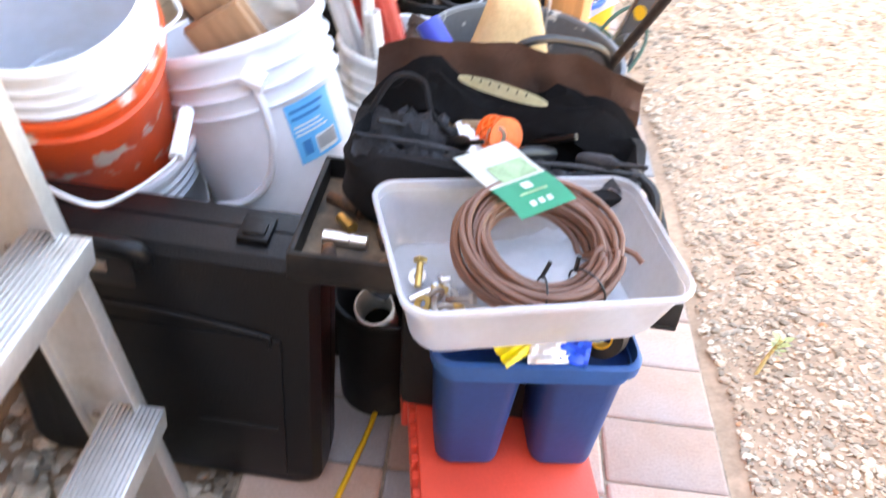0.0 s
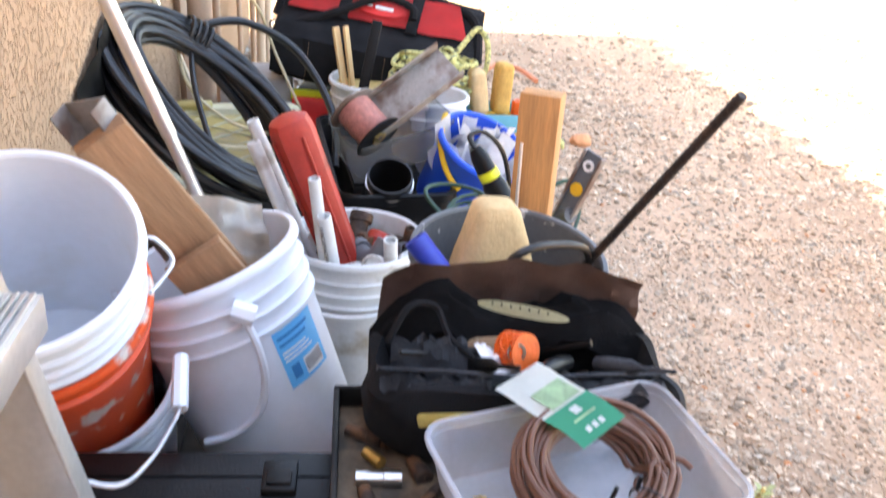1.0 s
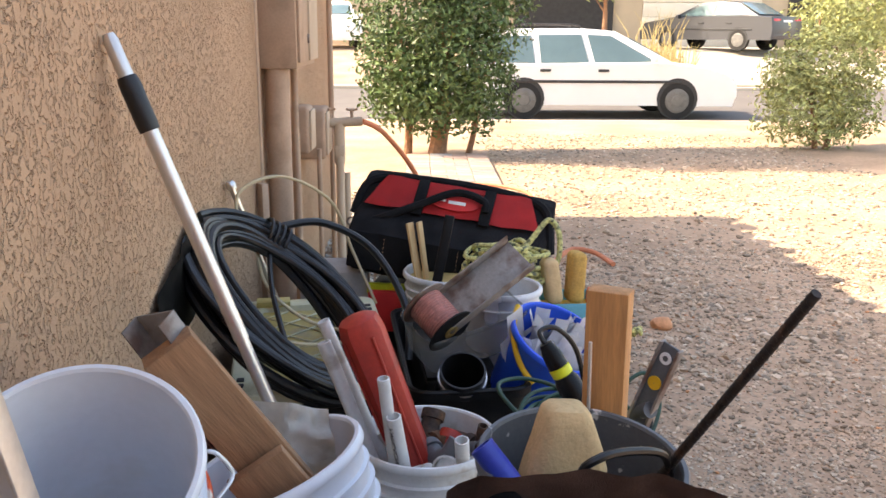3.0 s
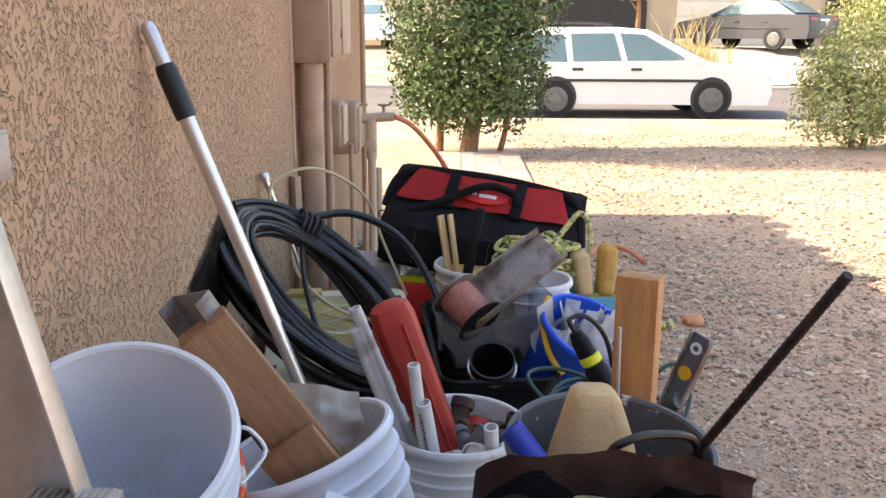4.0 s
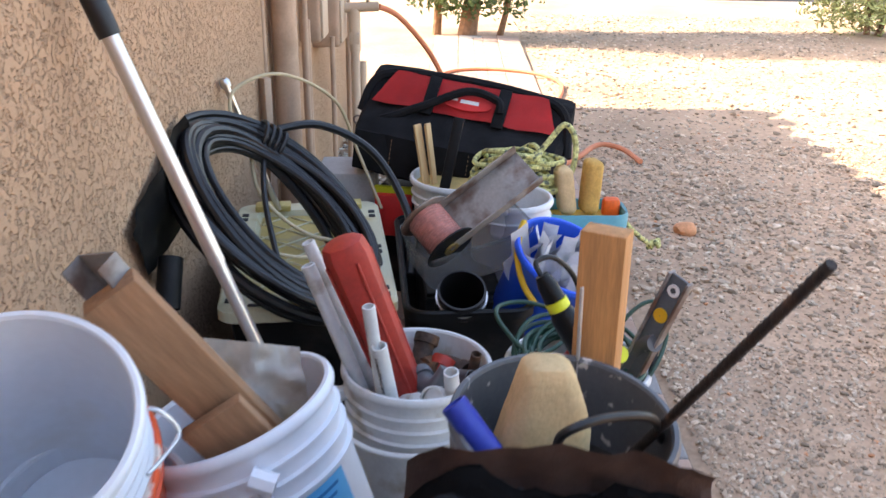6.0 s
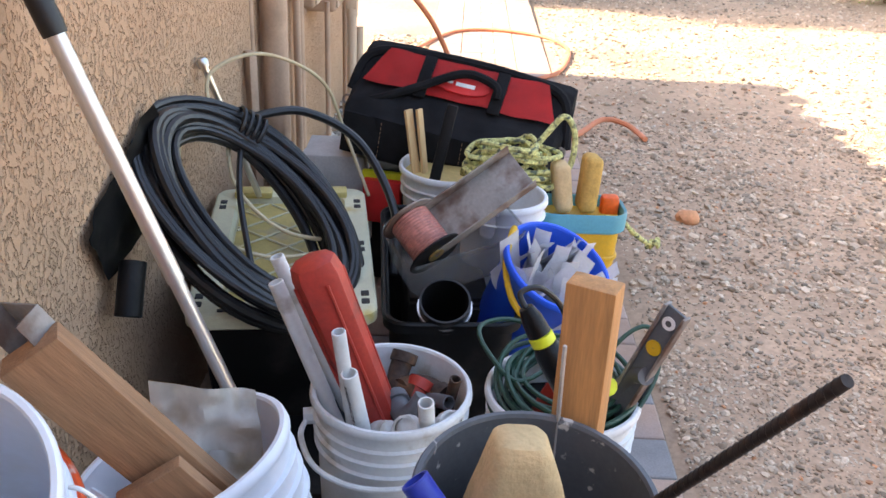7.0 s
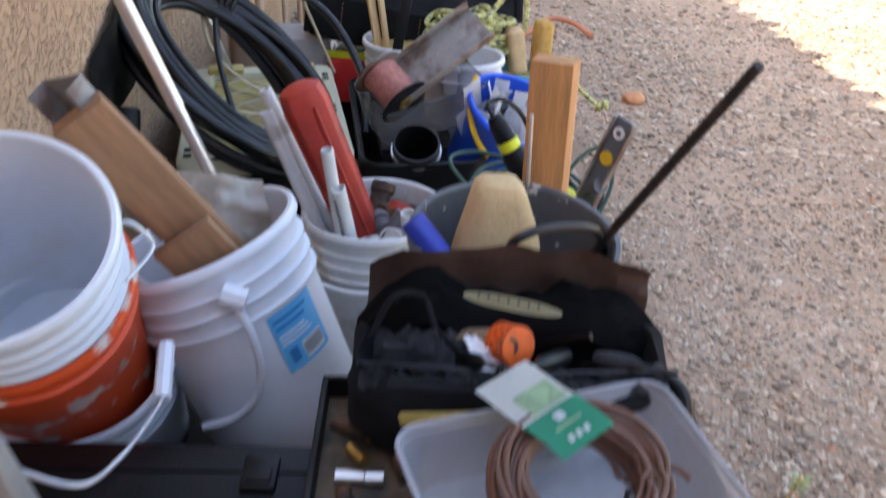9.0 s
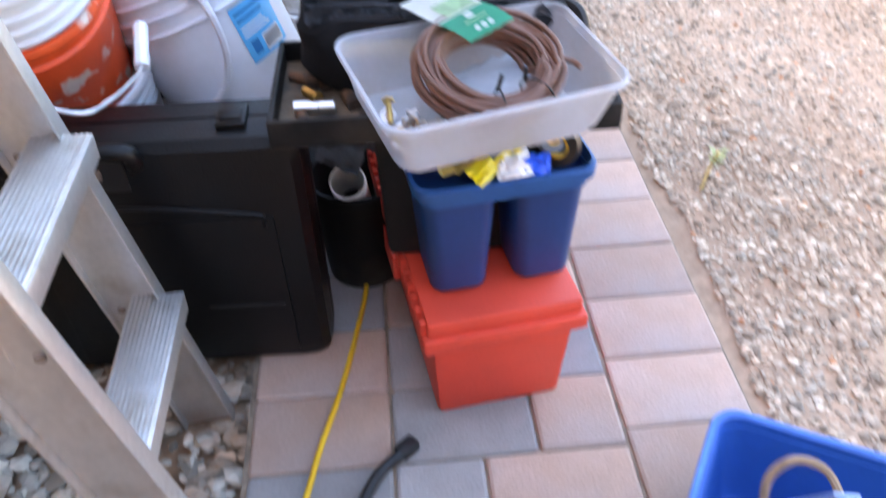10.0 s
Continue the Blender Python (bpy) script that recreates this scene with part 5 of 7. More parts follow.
def tub():
    t = thing("plastic_tub", "frosted clear plastic tub holding tubing, set on the caddy", "tub")
    t.matrix_world = TUB
    bm = BM()
    open_bin(bm, 0.335, 0.215, 0.088, 0.03, 0.88, 0.0025, 0.006, 0.010)
    part("body", bm, CLEAR_TUB, t)
    bm = BM()
    tube(bm, [(x * 1.036, y * 1.055, 0.086) for x, y in rounded_rect(0.335, 0.215, 0.03)], 0.0032, 6, closed=True)
    part("rim", bm, CLEAR_TUB, t)


tub()


def tubing_coil():
    t = thing("tubing_coil", "coil of brown drip irrigation tubing tied with black straps", "tubing")
    t.matrix_world = TUB @ pose(0.010, -0.004, 0.074, 18, 3, 0) @ Matrix.Diagonal((0.90, 0.93, 0.95, 1))
    rng = random.Random(9)
    pts = []
    for k in range(26):
        R = 0.106 - 0.0030 * (k % 4) - 0.0062 * (k // 5)
        z = 0.0078 * (k % 5) - 0.014
        ox, oy = rng.uniform(-0.008, 0.008), rng.uniform(-0.008, 0.008)
        for i in range(20):
            a = math.tau * i / 20
            f = i / 20
            pts.append((ox + R * math.cos(a) * 1.06, oy + R * 0.90 * math.sin(a), z + 0.005 * math.sin(2 * a + k * 1.7) + 0.003 * f))
    pts += [(0.125, 0.0, 0.0), (0.145, -0.025, 0.004)]
    bm = BM()
    tube(bm, spline(pts, 2), 0.0044, 8)
    part("tubing", bm, BROWN_TUBE, t)
    for a in (-100, -52):
        bm = BM()
        c = Vector((0.088 * math.cos(radians(a)), 0.075 * math.sin(radians(a)), 0.004))
        u = Vector((math.cos(radians(a)), math.sin(radians(a)), 0))
        pp = [c + u * 0.029 * math.cos(q) + Vector((0, 0, 0.024)) * math.sin(q) for q in [math.tau * i / 16 for i in range(16)]]
        tube(bm, pp, 0.0016, 6, closed=True)
        tube(bm, [c - u * 0.025 + Vector((0, 0, 0.008)), c - u * 0.035 + Vector((0.003, 0, 0.03))], 0.0032, 6)
        part("tie", bm, BLACK_RUBBER, t)
    # card tag folded over the coil
    inv = t.matrix_world.inverted()
    cm = inv @ pose(0.243, 0.800, 0.657, 4, 8, -50)

    def card(name, x0, x1, y0, y1, lift, mt, parent, lb=""):
        bm = BM()
        g = []
        for i in range(9):
            u = x0 + (x1 - x0) * i / 8
            row = [bm.verts.new((u, y0 + (y1 - y0) * j / 2, lift - 3.0 * max(0.0, -u - 0.02) ** 2 + 0.0025 * math.sin(u * 60))) for j in range(3)]
            g.append(row)
        for i in range(8):
            for j in range(2):
                bm.faces.new((g[i][j], g[i + 1][j], g[i + 1][j + 1], g[i][j + 1]))
        bmesh.ops.solidify(bm, geom=bm.faces[:], thickness=0.0006)
        return part(name, bm, mt, parent, lb, place=cm if parent is t else None)
    tag = card("tag", -0.068, 0.0, -0.037, 0.037, 0.0, TAG_WHITE, t, "white and green card tag")
    tag.name = "tag"
    card("tag_panel", 0.0, 0.052, -0.037, 0.037, 0.0, TAG_GREEN, t, "green printed card panel")
    card("tag_print", -0.034, -0.003, -0.018, 0.030, 0.0014, TAG_PALE, tag)
    card("print_mark", 0.007, 0.018, -0.006, 0.006, 0.0018, INK_WHITE, tag)
    card("print_bar", 0.023, 0.026, -0.018, 0.018, 0.0018, TAG_PALE, tag)
    for k in range(3):
        card("print_mark", 0.036, 0.043, -0.016 + 0.011 * k, -0.009 + 0.011 * k, 0.0018, INK_WHITE, tag)


tubing_coil()


def loose_bits():
    rng = random.Random(21)
    for i in range(16):
        x, y = rng.uniform(-0.13, -0.085), rng.uniform(-0.07, 0.02)
        t = TUB @ pose(x, y, 0.014 + 0.006 * (i % 4), rng.uniform(0, 90), rng.uniform(0, 90), rng.uniform(0, 360))
        bm = BM()
        if i % 3:
            lathe(bm, [(0.005, -0.002), (0.011, -0.002), (0.011, 0.002), (0.005, 0.002), (0.005, -0.002)], 12)
            nm, lb, ct = "washer", "grey steel washer in the tub", "washer"
        else:
            tube(bm, [(0, 0, -0.016), (0, 0, 0.016)], 0.004, 8)
            box(bm, (0.012, 0.012, 0.006), (0, 0, 0.018), bevel=0.001)
            nm, lb, ct = "bolt", "steel bolt in the tub", "bolt"
        ob = part(nm, bm, (STEEL, WIRE, BRASS, STEEL_RUSTED)[i % 4])
        ob.matrix_world = t
        tagged(ob, lb, ct, "loose hardware in the tub")


loose_bits()
packet("clear_packet", "clear plastic packet in the tub", TUB @ Vector((0.03, 0.0, 0.05)), (0, 0, 30), 0.12, 0.10, CLEAR_TUB, 6)


def toolbox():
    t = thing("toolbox", "black plastic toolbox with an open dirty top tray", "toolbox", (0.224, 0.912, 0.232), turn=(0, 0, -1))
    bm = BM()
    box(bm, (0.24, 0.17, 0.250), (0.02, 0.03, 0.125), bevel=0.012, taper=0.92)
    part("body", bm, BLACK_DUSTY, t)
    bm = BM()
    box(bm, (0.462, 0.235, 0.008), (0, 0, 0.254), bevel=0.003)
    tray = part("tray", bm, BLACK_DUSTY, t)
    for size, at in (((0.008, 0.218, 0.034), (-0.227, 0, 0.274)), ((0.008, 0.218, 0.034), (0.227, 0, 0.274)), ((0.462, 0.008, 0.034), (0, -0.1135, 0.274)), ((0.462, 0.008, 0.034), (0, 0.1135, 0.274)), ((0.006, 0.216, 0.030), (-0.09, 0, 0.272))):
        bm = BM()
        box(bm, size, at, bevel=0.0025)
        part("tray_wall", bm, BLACK_DUSTY, tray)
    bm = BM()
    box(bm, (0.447, 0.22, 0.002), (0, 0, 0.2595))
    part("tray_floor", bm, DIRT, t, "rust-brown dusty tray floor", smooth=False)
    return t


toolbox()
for c, L, r, a, mt, lb in (((0.035, 0.915, 0.462), 0.055, 0.009, 88, STEEL, "bright steel socket in the tray"), ((0.03, 0.955, 0.460), 0.03, 0.007, 40, BRASS, "brass fitting in the tray"),
                           ((0.06, 0.985, 0.460), 0.04, 0.006, 120, RUST, "rusty bolt in the tray"), ((0.055, 0.865, 0.458), 0.05, 0.004, 80, STEEL, "steel bit in the tray"),
                           ((0.085, 0.93, 0.460), 0.035, 0.010, 20, RUST, "rusty bolt in the tray"), ((0.105, 0.965, 0.460), 0.045, 0.008, 70, BRASS, "brass fitting in the tray"), ((0.02, 1.0, 0.460), 0.05, 0.008, 60, RUST, "rusty bolt in the tray"),
                           ((0.095, 0.885, 0.459), 0.04, 0.006, 140, RUST, "rusty bolt in the tray"), ((0.02, 0.885, 0.459), 0.028, 0.009, 10, RUST, "rusty bolt in the tray")):
    bm = BM()
    lathe(bm, [(0.001, -L / 2), (r, -L / 2), (r, L * 0.1), (r * 1.15, L * 0.12), (r * 1.15, L / 2), (0.001, L / 2)], 14)
    tagged(part("socket", bm, mt, place=pose(c[0] + 0.014, c[1] - 0.045, c[2] + 0.039, 0, 90, a - 90)), lb, "tool part")


def wrench():
    bm = BM()
    box(bm, (0.05, 0.010, 0.005), (0, 0, 0), bevel=0.002)
    lathe(bm, [(0.007, -0.003), (0.014, -0.003), (0.014, 0.003), (0.007, 0.003)], 14, Matrix.Translation((-0.032, 0, 0)), radians(40), radians(320))
    tagged(part("wrench", bm, BRASS, place=pose(0.044, 0.825, 0.497, 0, 0, 12)), "small dull wrench in the tray", "wrench")


wrench()


def tool_bag():
    t = thing("tool_bag", "open brown and black cloth tool bag with a frayed mouth", "bag", (0.224, 0.972, 0.495), turn=(0, 0, -3))
    t.scale = (0.86, 0.72, 0.90)
    # outer shell: a rounded trough with a slumped open mouth

    def ring(w, d, z, cy=0.0, amp=0.0, seed=0):
        out = []
        for x, y in rounded_rect(w, d, min(w, d) * 0.32, 8):
            q = Vector((x * 9, y * 9, z * 9 + seed))
            out.append((x + amp * noise.noise(q), y + cy + amp * noise.noise(q + Vector((5, 0, 0))), z + amp * 0.7 * noise.noise(q + Vector((0, 9, 0)))))
        return out
    bm = BM()
    loft(bm, [ring(0.36, 0.20, 0.0), ring(0.40, 0.225, 0.012, 0, 0.004), ring(0.425, 0.24, 0.05, 0, 0.022, 3), ring(0.43, 0.235, 0.075, -0.002, 0.026, 7), ring(0.43, 0.235, 0.10, -0.005, 0.028, 9), ring(0.425, 0.225, 0.128, -0.01, 0.024, 4),
              ring(0.405, 0.20, 0.135, -0.01, 0.012), ring(0.385, 0.185, 0.11, -0.01, 0.014), ring(0.35, 0.16, 0.05, -0.01, 0.01)], True, True)
    part("shell", bm, CLOTH_BLACK, t)
    # raised brown back flap
    bm = BM()
    n, m = 26, 9
    g = []
    for i in range(n + 1):
        u = i / n
        row = []
        for j in range(m + 1):
            v = j / m
            x = (u - 0.5) * (0.425 - 0.03 * v)
            y = 0.085 + 0.05 * math.sin(v * 2.6) - 0.03 * v
            z = 0.06 + 0.180 * v - 0.03 * (2 * u - 1) ** 4 * v + 0.014 * noise.noise((u * 5, v * 3, 1))
            row.append(bm.verts.new((x, y + 0.020 * noise.noise((u * 7, v * 4, 5)) + 0.008 * noise.noise((u * 20, v * 7, 2)), z)))
        g.append(row)
    for i in range(n):
        for j in range(m):
            bm.faces.new((g[i][j], g[i + 1][j], g[i + 1][j + 1], g[i][j + 1]))
    bmesh.ops.solidify(bm, geom=bm.faces[:], thickness=0.022)
    part("back_flap", bm, CLOTH_BROWN, t, "creased brown cloth flap")
    # black flap fallen across the mouth
    bm = BM()
    n, m = 30, 10
    g = []
    for i in range(n + 1):
        u = i / n
        row = []
        for j in range(m + 1):
            v = j / m
            hump = 0.045 * math.exp(-((u - 0.22) / 0.13) ** 2) + 0.02 * math.exp(-((u - 0.75) / 0.2) ** 2)
            x = (u - 0.5) * 0.435
            y = 0.085 - 0.075 * v * (1 - 0.25 * math.sin(u * 3.1))
            z = 0.165 + hump - 0.055 * v * v - 0.05 * (2 * u - 1) ** 6 + 0.022 * noise.noise((u * 8, v * 4, 3)) + 0.010 * noise.noise((u * 22, v * 6, 8))
            row.append(bm.verts.new((x, y, z)))
        g.append(row)
    for i in range(n):
        for j in range(m):
            bm.faces.new((g[i][j], g[i + 1][j], g[i + 1][j + 1], g[i][j + 1]))
    bmesh.ops.solidify(bm, geom=bm.faces[:], thickness=0.008)
    part("top_flap", bm, CLOTH_BLACK, t, "slumped black cloth flap")
    bm = BM()
    tube(bm, spline([(-0.19, -0.02, 0.15), (-0.16, 0.0, 0.20), (-0.12, 0.02, 0.19), (-0.10, -0.02, 0.16), (-0.05, -0.06, 0.135)], 6), 0.005, 6)
    part("zip_edge", bm, CLOTH_BLACK, t)
    # frayed grey lining along the front edge
    bm = BM()
    n = 60
    g = []
    for i in range(n + 1):
        u = i / n
        row = []
        for j in range(5):
            v = j / 4
            row.append(bm.verts.new(((u - 0.5) * 0.40, -0.118 + 0.03 * v + 0.006 * noise.noise((u * 20, v * 3, 2)), 0.128 + 0.010 * math.sin(v * 3.1) + 0.014 * noise.noise((u * 26, v * 5, 7)))))
        g.append(row)
    for i in range(n):
        for j in range(4):
            bm.faces.new((g[i][j], g[i + 1][j], g[i + 1][j + 1], g[i][j + 1]))
    bmesh.ops.solidify(bm, geom=bm.faces[:], thickness=0.004)
    part("lining", bm, CLOTH_GREY, t, "frayed grey lining")
    # cream leather pull on the flap
    bm = BM()
    loft(bm, [[(x * k, 0, y * k * 0.14 + zz) for x, y in rounded_rect(0.13, 0.13, 0.06, 6)] for k, zz in ((0.9, 0.0), (1.0, 0.0))], True, True)
    bmesh.ops.solidify(bm, geom=bm.faces[:], thickness=0.006)
    part("leather_pull", bm, CLOTH_CREAM, t, "cream leather grip", place=pose(-0.005, -0.055 + 0.0, 0.222, -28, 5, -12))
    bm = BM()
    tube(bm, spline([(0.19, -0.05, 0.13), (0.225, -0.09, 0.115), (0.228, -0.125, 0.06), (0.205, -0.145, 0.025), (0.175, -0.14, 0.03)], 6), 0.009, 8)
    part("carry_handle", bm, BLACK_RUBBER, t)
    bm = BM()
    box(bm, (0.20, 0.02, 0.03), (-0.05, -0.122, 0.085), bevel=0.008)
    part("suede_edge", bm, CLOTH_YELLOW, t, "yellow suede trim")
    bm = BM()
    tube(bm, spline([(-0.205, -0.07, 0.135), (-0.10, -0.088, 0.142), (0.0, -0.094, 0.138), (0.10, -0.09, 0.143), (0.20, -0.07, 0.135)], 8), 0.0035, 6)
    part("zip", bm, CLOTH_GREY, t, "tarnished zip along the mouth")
    for x0, y0 in ((-0.13, -0.015),):
        bm = BM()
        g = []
        for i in range(13):
            u = i / 12
            g.append([bm.verts.new((x0 + (u - 0.5) * 0.11, y0 - 0.045 * v + 0.012 * noise.noise((u * 6, v * 4, x0 * 9)), 0.158 - 0.04 * v + 0.016 * math.sin(u * 3.1) * math.sin(v * 3.1) + 0.018 * noise.noise((u * 9, v * 6, 2 + x0)))) for v in [q / 6 for q in range(7)]])
        for i in range(12):
            for j in range(6):
                bm.faces.new((g[i][j], g[i + 1][j], g[i + 1][j + 1], g[i][j + 1]))
        bmesh.ops.solidify(bm, geom=bm.faces[:], thickness=0.003)
        part("mesh_pocket", bm, CLOTH_GREY, t, "creased grey mesh pocket")
    bm = BM()
    for k in range(7):
        box(bm, (0.0025, 0.001, 0.004), (-0.045 + k * 0.013, -0.003, 0.004))
    part("stitching", bm, INK_BLACK, t, place=pose(-0.005, -0.060, 0.223, -28, 5, -12))
    bm = BM()
    box(bm, (0.13, 0.02, 0.05), (0.13, -0.122, 0.06), bevel=0.008)
    part("front_pocket", bm, CLOTH_BROWN, t)


tool_bag()


def twine_reel():
    t = thing("string_reel", "bright orange string reel in the tool bag", "reel", (0.222, 0.960, 0.622), turn=(70, 15, 30))
    t.scale = (0.68, 0.68, 0.68)
    bm = BM()
    lathe(bm, [(0.012, -0.02), (0.030, -0.02), (0.033, 0), (0.030, 0.02), (0.012, 0.02)], 20)
    for k in range(5):
        a = k * 1.25
        turn = BM()
        tube(turn, [(0.033 * math.cos(x), 0.033 * math.sin(x), 0.018 * math.sin(x * 2 + a)) for x in [math.tau * q / 20 for q in range(20)]], 0.0025, 5, closed=True)
        part("string_turn", turn, ORANGE_BRIGHT, t)
    part("string", bm, ORANGE_BRIGHT, t)
    for s in (-1, 1):
        bm = BM()
        lathe(bm, [(0.001, s * 0.021), (0.036, s * 0.021), (0.036, s * 0.024), (0.001, s * 0.024)], 20)
        part("flange", bm, ORANGE_BRIGHT, t)


twine_reel()
packet("rag", "small white rag in the tool bag", (0.197, 0.960, 0.610), (30, 20, 40), 0.055, 0.05, PAPER, 9, "rag")
bm = BM()
lathe(bm, [(0.008, -0.002), (0.012, -0.002), (0.012, 0.002), (0.008, 0.002), (0.008, -0.002)], 18)
tagged(part("key_ring", bm, STEEL, place=pose(0.218, 0.944, 0.630, 75, 0, 10)), "bright steel ring in the tool bag", "ring")
pipe_between("screwdriver", "dark tool shank lying in the bag", "tool", (0.162, 1.005, 0.598), (0.227, 0.96, 0.630), 0.013, WOOD_GREY, 0.006, 10)
pipe_between("screwdriver", "thin dark tool in the bag", "tool", (0.262, 0.995, 0.598), (0.317, 0.96, 0.633), 0.005, BLACK_PLASTIC, 0.004, 8)


def black_case():
    t = thing("tool_case", "black blow-moulded power tool case standing upright", "case", (-0.208, 0.955, 0.0), turn=(5, 0, -2))
    W, D, H = 0.47, 0.115, 0.475
    for s, nm in ((-1, "front_shell"), (1, "back_shell")):
        bm = BM()
        rings = []
        for k, y in ((0.93, s * D / 2), (0.985, s * (D / 2 - 0.012)), (1.0, s * 0.02), (1.0, s * 0.002)):
            rings.append([(x * k, y, H / 2 + z * k) for x, z in rounded_rect(W, H, 0.035, 5)])
        loft(bm, rings, True, True)
        part(nm, bm, BLACK_PLASTIC, t)
    bm = BM()
    box(bm, (0.36, 0.006, 0.30), (0, -D / 2 - 0.001, 0.185), bevel=0.0028)
    part("front_panel", bm, BLACK_PLASTIC, t)
    bm = BM()
    tube(bm, spline([(-0.17, -D / 2 - 0.004, 0.37), (0.0, -D / 2 - 0.004, 0.365), (0.15, -D / 2 - 0.004, 0.345), (0.165, -D / 2 - 0.004, 0.335), (0.165, -D / 2 - 0.004, 0.32)], 5), 0.003, 6)
    tube(bm, [(0.05, -D / 2 - 0.004, 0.15), (0.17, -D / 2 - 0.004, 0.15)], 0.003, 6)
    part("moulded_rib", bm, BLACK_PLASTIC, t)
    bm = BM()
    box(bm, (0.15, 0.006, 0.055), (-0.085, -D / 2 - 0.001, 0.425), bevel=0.0028)
    part("handle_recess", bm, BLACK_RUBBER, t)
    bm = BM()
    box(bm, (0.085, 0.005, 0.018), (-0.085, -D / 2 - 0.0045, 0.43), bevel=0.002)
    part("handle_plate", bm, STEEL_RUSTED, t, "dull worn plate in the handle recess")
    bm = BM()
    tube(bm, spline([(-0.175, -D / 2 + 0.004, 0.44), (-0.17, -D / 2 - 0.012, 0.472), (-0.085, -D / 2 - 0.016, 0.478), (0.0, -D / 2 - 0.012, 0.472), (0.005, -D / 2 + 0.004, 0.44)], 6), 0.013, 10)
    part("handle", bm, BLACK_PLASTIC, t)
    for x in (0.14, -0.21):
        bm = BM()
        box(bm, (0.042, 0.050, 0.012), (x, -0.005, H + 0.003), bevel=0.003)
        lt = part("latch", bm, BLACK_PLASTIC, t)
        bm = BM()
        box(bm, (0.030, 0.022, 0.006), (x, -0.012, H + 0.011), bevel=0.002)
        part("latch_tab", bm, BLACK_DUSTY, lt)


black_case()


def ladder():
    t = thing("step_ladder", "aluminium step ladder with ribbed treads on pebbles", "ladder")
    up = Vector((-0.134, -0.139, 1.0)).normalized()
    far0, near0 = Vector((-0.184, 0.796, -0.03)), Vector((-0.112, 0.455, -0.03))

    def rail(base, lean, name):
        m = aim(base, base + lean)
        # z along the rail, x towards the ladder's depth, y along the tread
        zz = lean.normalized()
        yy = (Vector((0, 1, 0)) - zz * zz.y).normalized()
        xx = yy.cross(zz)
        m = Matrix.Translation(base) @ Matrix((xx, yy, zz)).transposed().to_4x4()
        bm = BM()
        box(bm, (0.074, 0.003, 1.35), (0, 0, 0.675), bevel=0.001)
        r = part(name, bm, ALU, t)
        r.matrix_world = m
        for s in (-1, 1):
            bm = BM()
            box(bm, (0.004, 0.026, 1.35), (s * 0.0392, 0, 0.675), bevel=0.0015)
            part("rail_flange", bm, ALU, r)
        return m
    mf = rail(far0, up, "rail")
    mn = rail(near0, up, "rail")
    for k, h in enumerate((0.325, 0.615, 0.905, 1.195)):
        a, b = mf @ Vector((0.0, -0.002, h)), mn @ Vector((0.0, 0.002, h))
        c = (a + b) / 2
        L = (a - b).length
        bm = BM()
        box(bm, (0.072, L, 0.003), (0, 0, 0), bevel=0.001)
        box(bm, (0.003, L, 0.030), (0.0345, 0, -0.016), bevel=0.001)
        box(bm, (0.003, L, 0.030), (-0.0345, 0, -0.016), bevel=0.001)
        tr = part("tread", bm, ALU, t)
        tr.matrix_world = Matrix.Translation(c) @ (Matrix.Rotation(math.atan2((a - b).z, (a - b).y), 4, "X"))
        bm = BM()
        for q in range(11):
            box(bm, (0.0035, L - 0.006, 0.003), (-0.031 + q * 0.0062, 0, 0.003), bevel=0.0008, segs=1)
        g = part("tread_ribs", bm, ALU, tr)
        for mm, s in ((mf, -1), (mn, -1)):
            for dx in (-0.022, 0.022):
                bm = BM()
                lathe(bm, [(0.001, 0.004), (0.005, 0.003), (0.006, 0.0)], 10, Matrix.Rotation(radians(90), 4, "X"))
                rv = part("rivet", bm, STEEL_RUSTED, t)
                rv.matrix_world = mm @ Matrix.Translation((dx, -0.002, h - 0.02))
    return t


ladder()
wire_loop("cable", "yellow extension cord lying on the pavers", [(-0.10, 0.30, 0.006), (-0.045, 0.50, 0.006), (-0.017, 0.59, 0.006), (0.005, 0.69, 0.006), (0.035, 0.80, 0.006), (0.062, 0.93, 0.006), (0.085, 1.08, 0.006), (0.075, 1.25, 0.006), (0.02, 1.45, 0.006)], 0.0048, CORD_YELLOW)
wire_loop("rubber_strap", "short dark rubber strap on the pavers", [(0.055, 0.53, 0.012), (0.07, 0.58, 0.012), (0.095, 0.625, 0.014), (0.128, 0.655, 0.016)], 0.009, BLACK_RUBBER)
bm = BM()
box(bm, (0.036, 0.026, 0.02), bevel=0.006)
tagged(part("power_plug", bm, BLACK_RUBBER, place=pose(0.138, 0.668, 0.014, 0, 0, 40)), "black plug end on the pavers", "plug")


def small_pot():
    t = thing("pot", "black plastic pot of scraps behind the case", "pot", (0.085, 1.13, 0.0))
    bm = BM()
    lathe(bm, [(0.001, 0), (0.07, 0), (0.088, 0.20), (0.094, 0.20), (0.094, 0.215), (0.085, 0.215), (0.08, 0.19), (0.067, 0.006), (0.001, 0.006)], 28)
    part("body", bm, BLACK_DUSTY, t)
    bm = BM()
    tube(bm, [(0.091 * math.cos(i * math.tau / 28), 0.091 * math.sin(i * math.tau / 28), 0.216) for i in range(28)], 0.004, 6, closed=True)
    part("rim", bm, BLACK_DUSTY, t)


small_pot()
pipe_between("cup", "white plastic cup among scraps in the pot", "cup", (0.075, 1.14, 0.14), (0.07, 1.06, 0.245), 0.032, PVC, 0.003)
packet("scrap", "crumpled dark scrap in the pot", (0.07, 1.10, 0.30), (40, 30, 0), 0.08, 0.10, CLOTH_GREY, 12, "scrap")


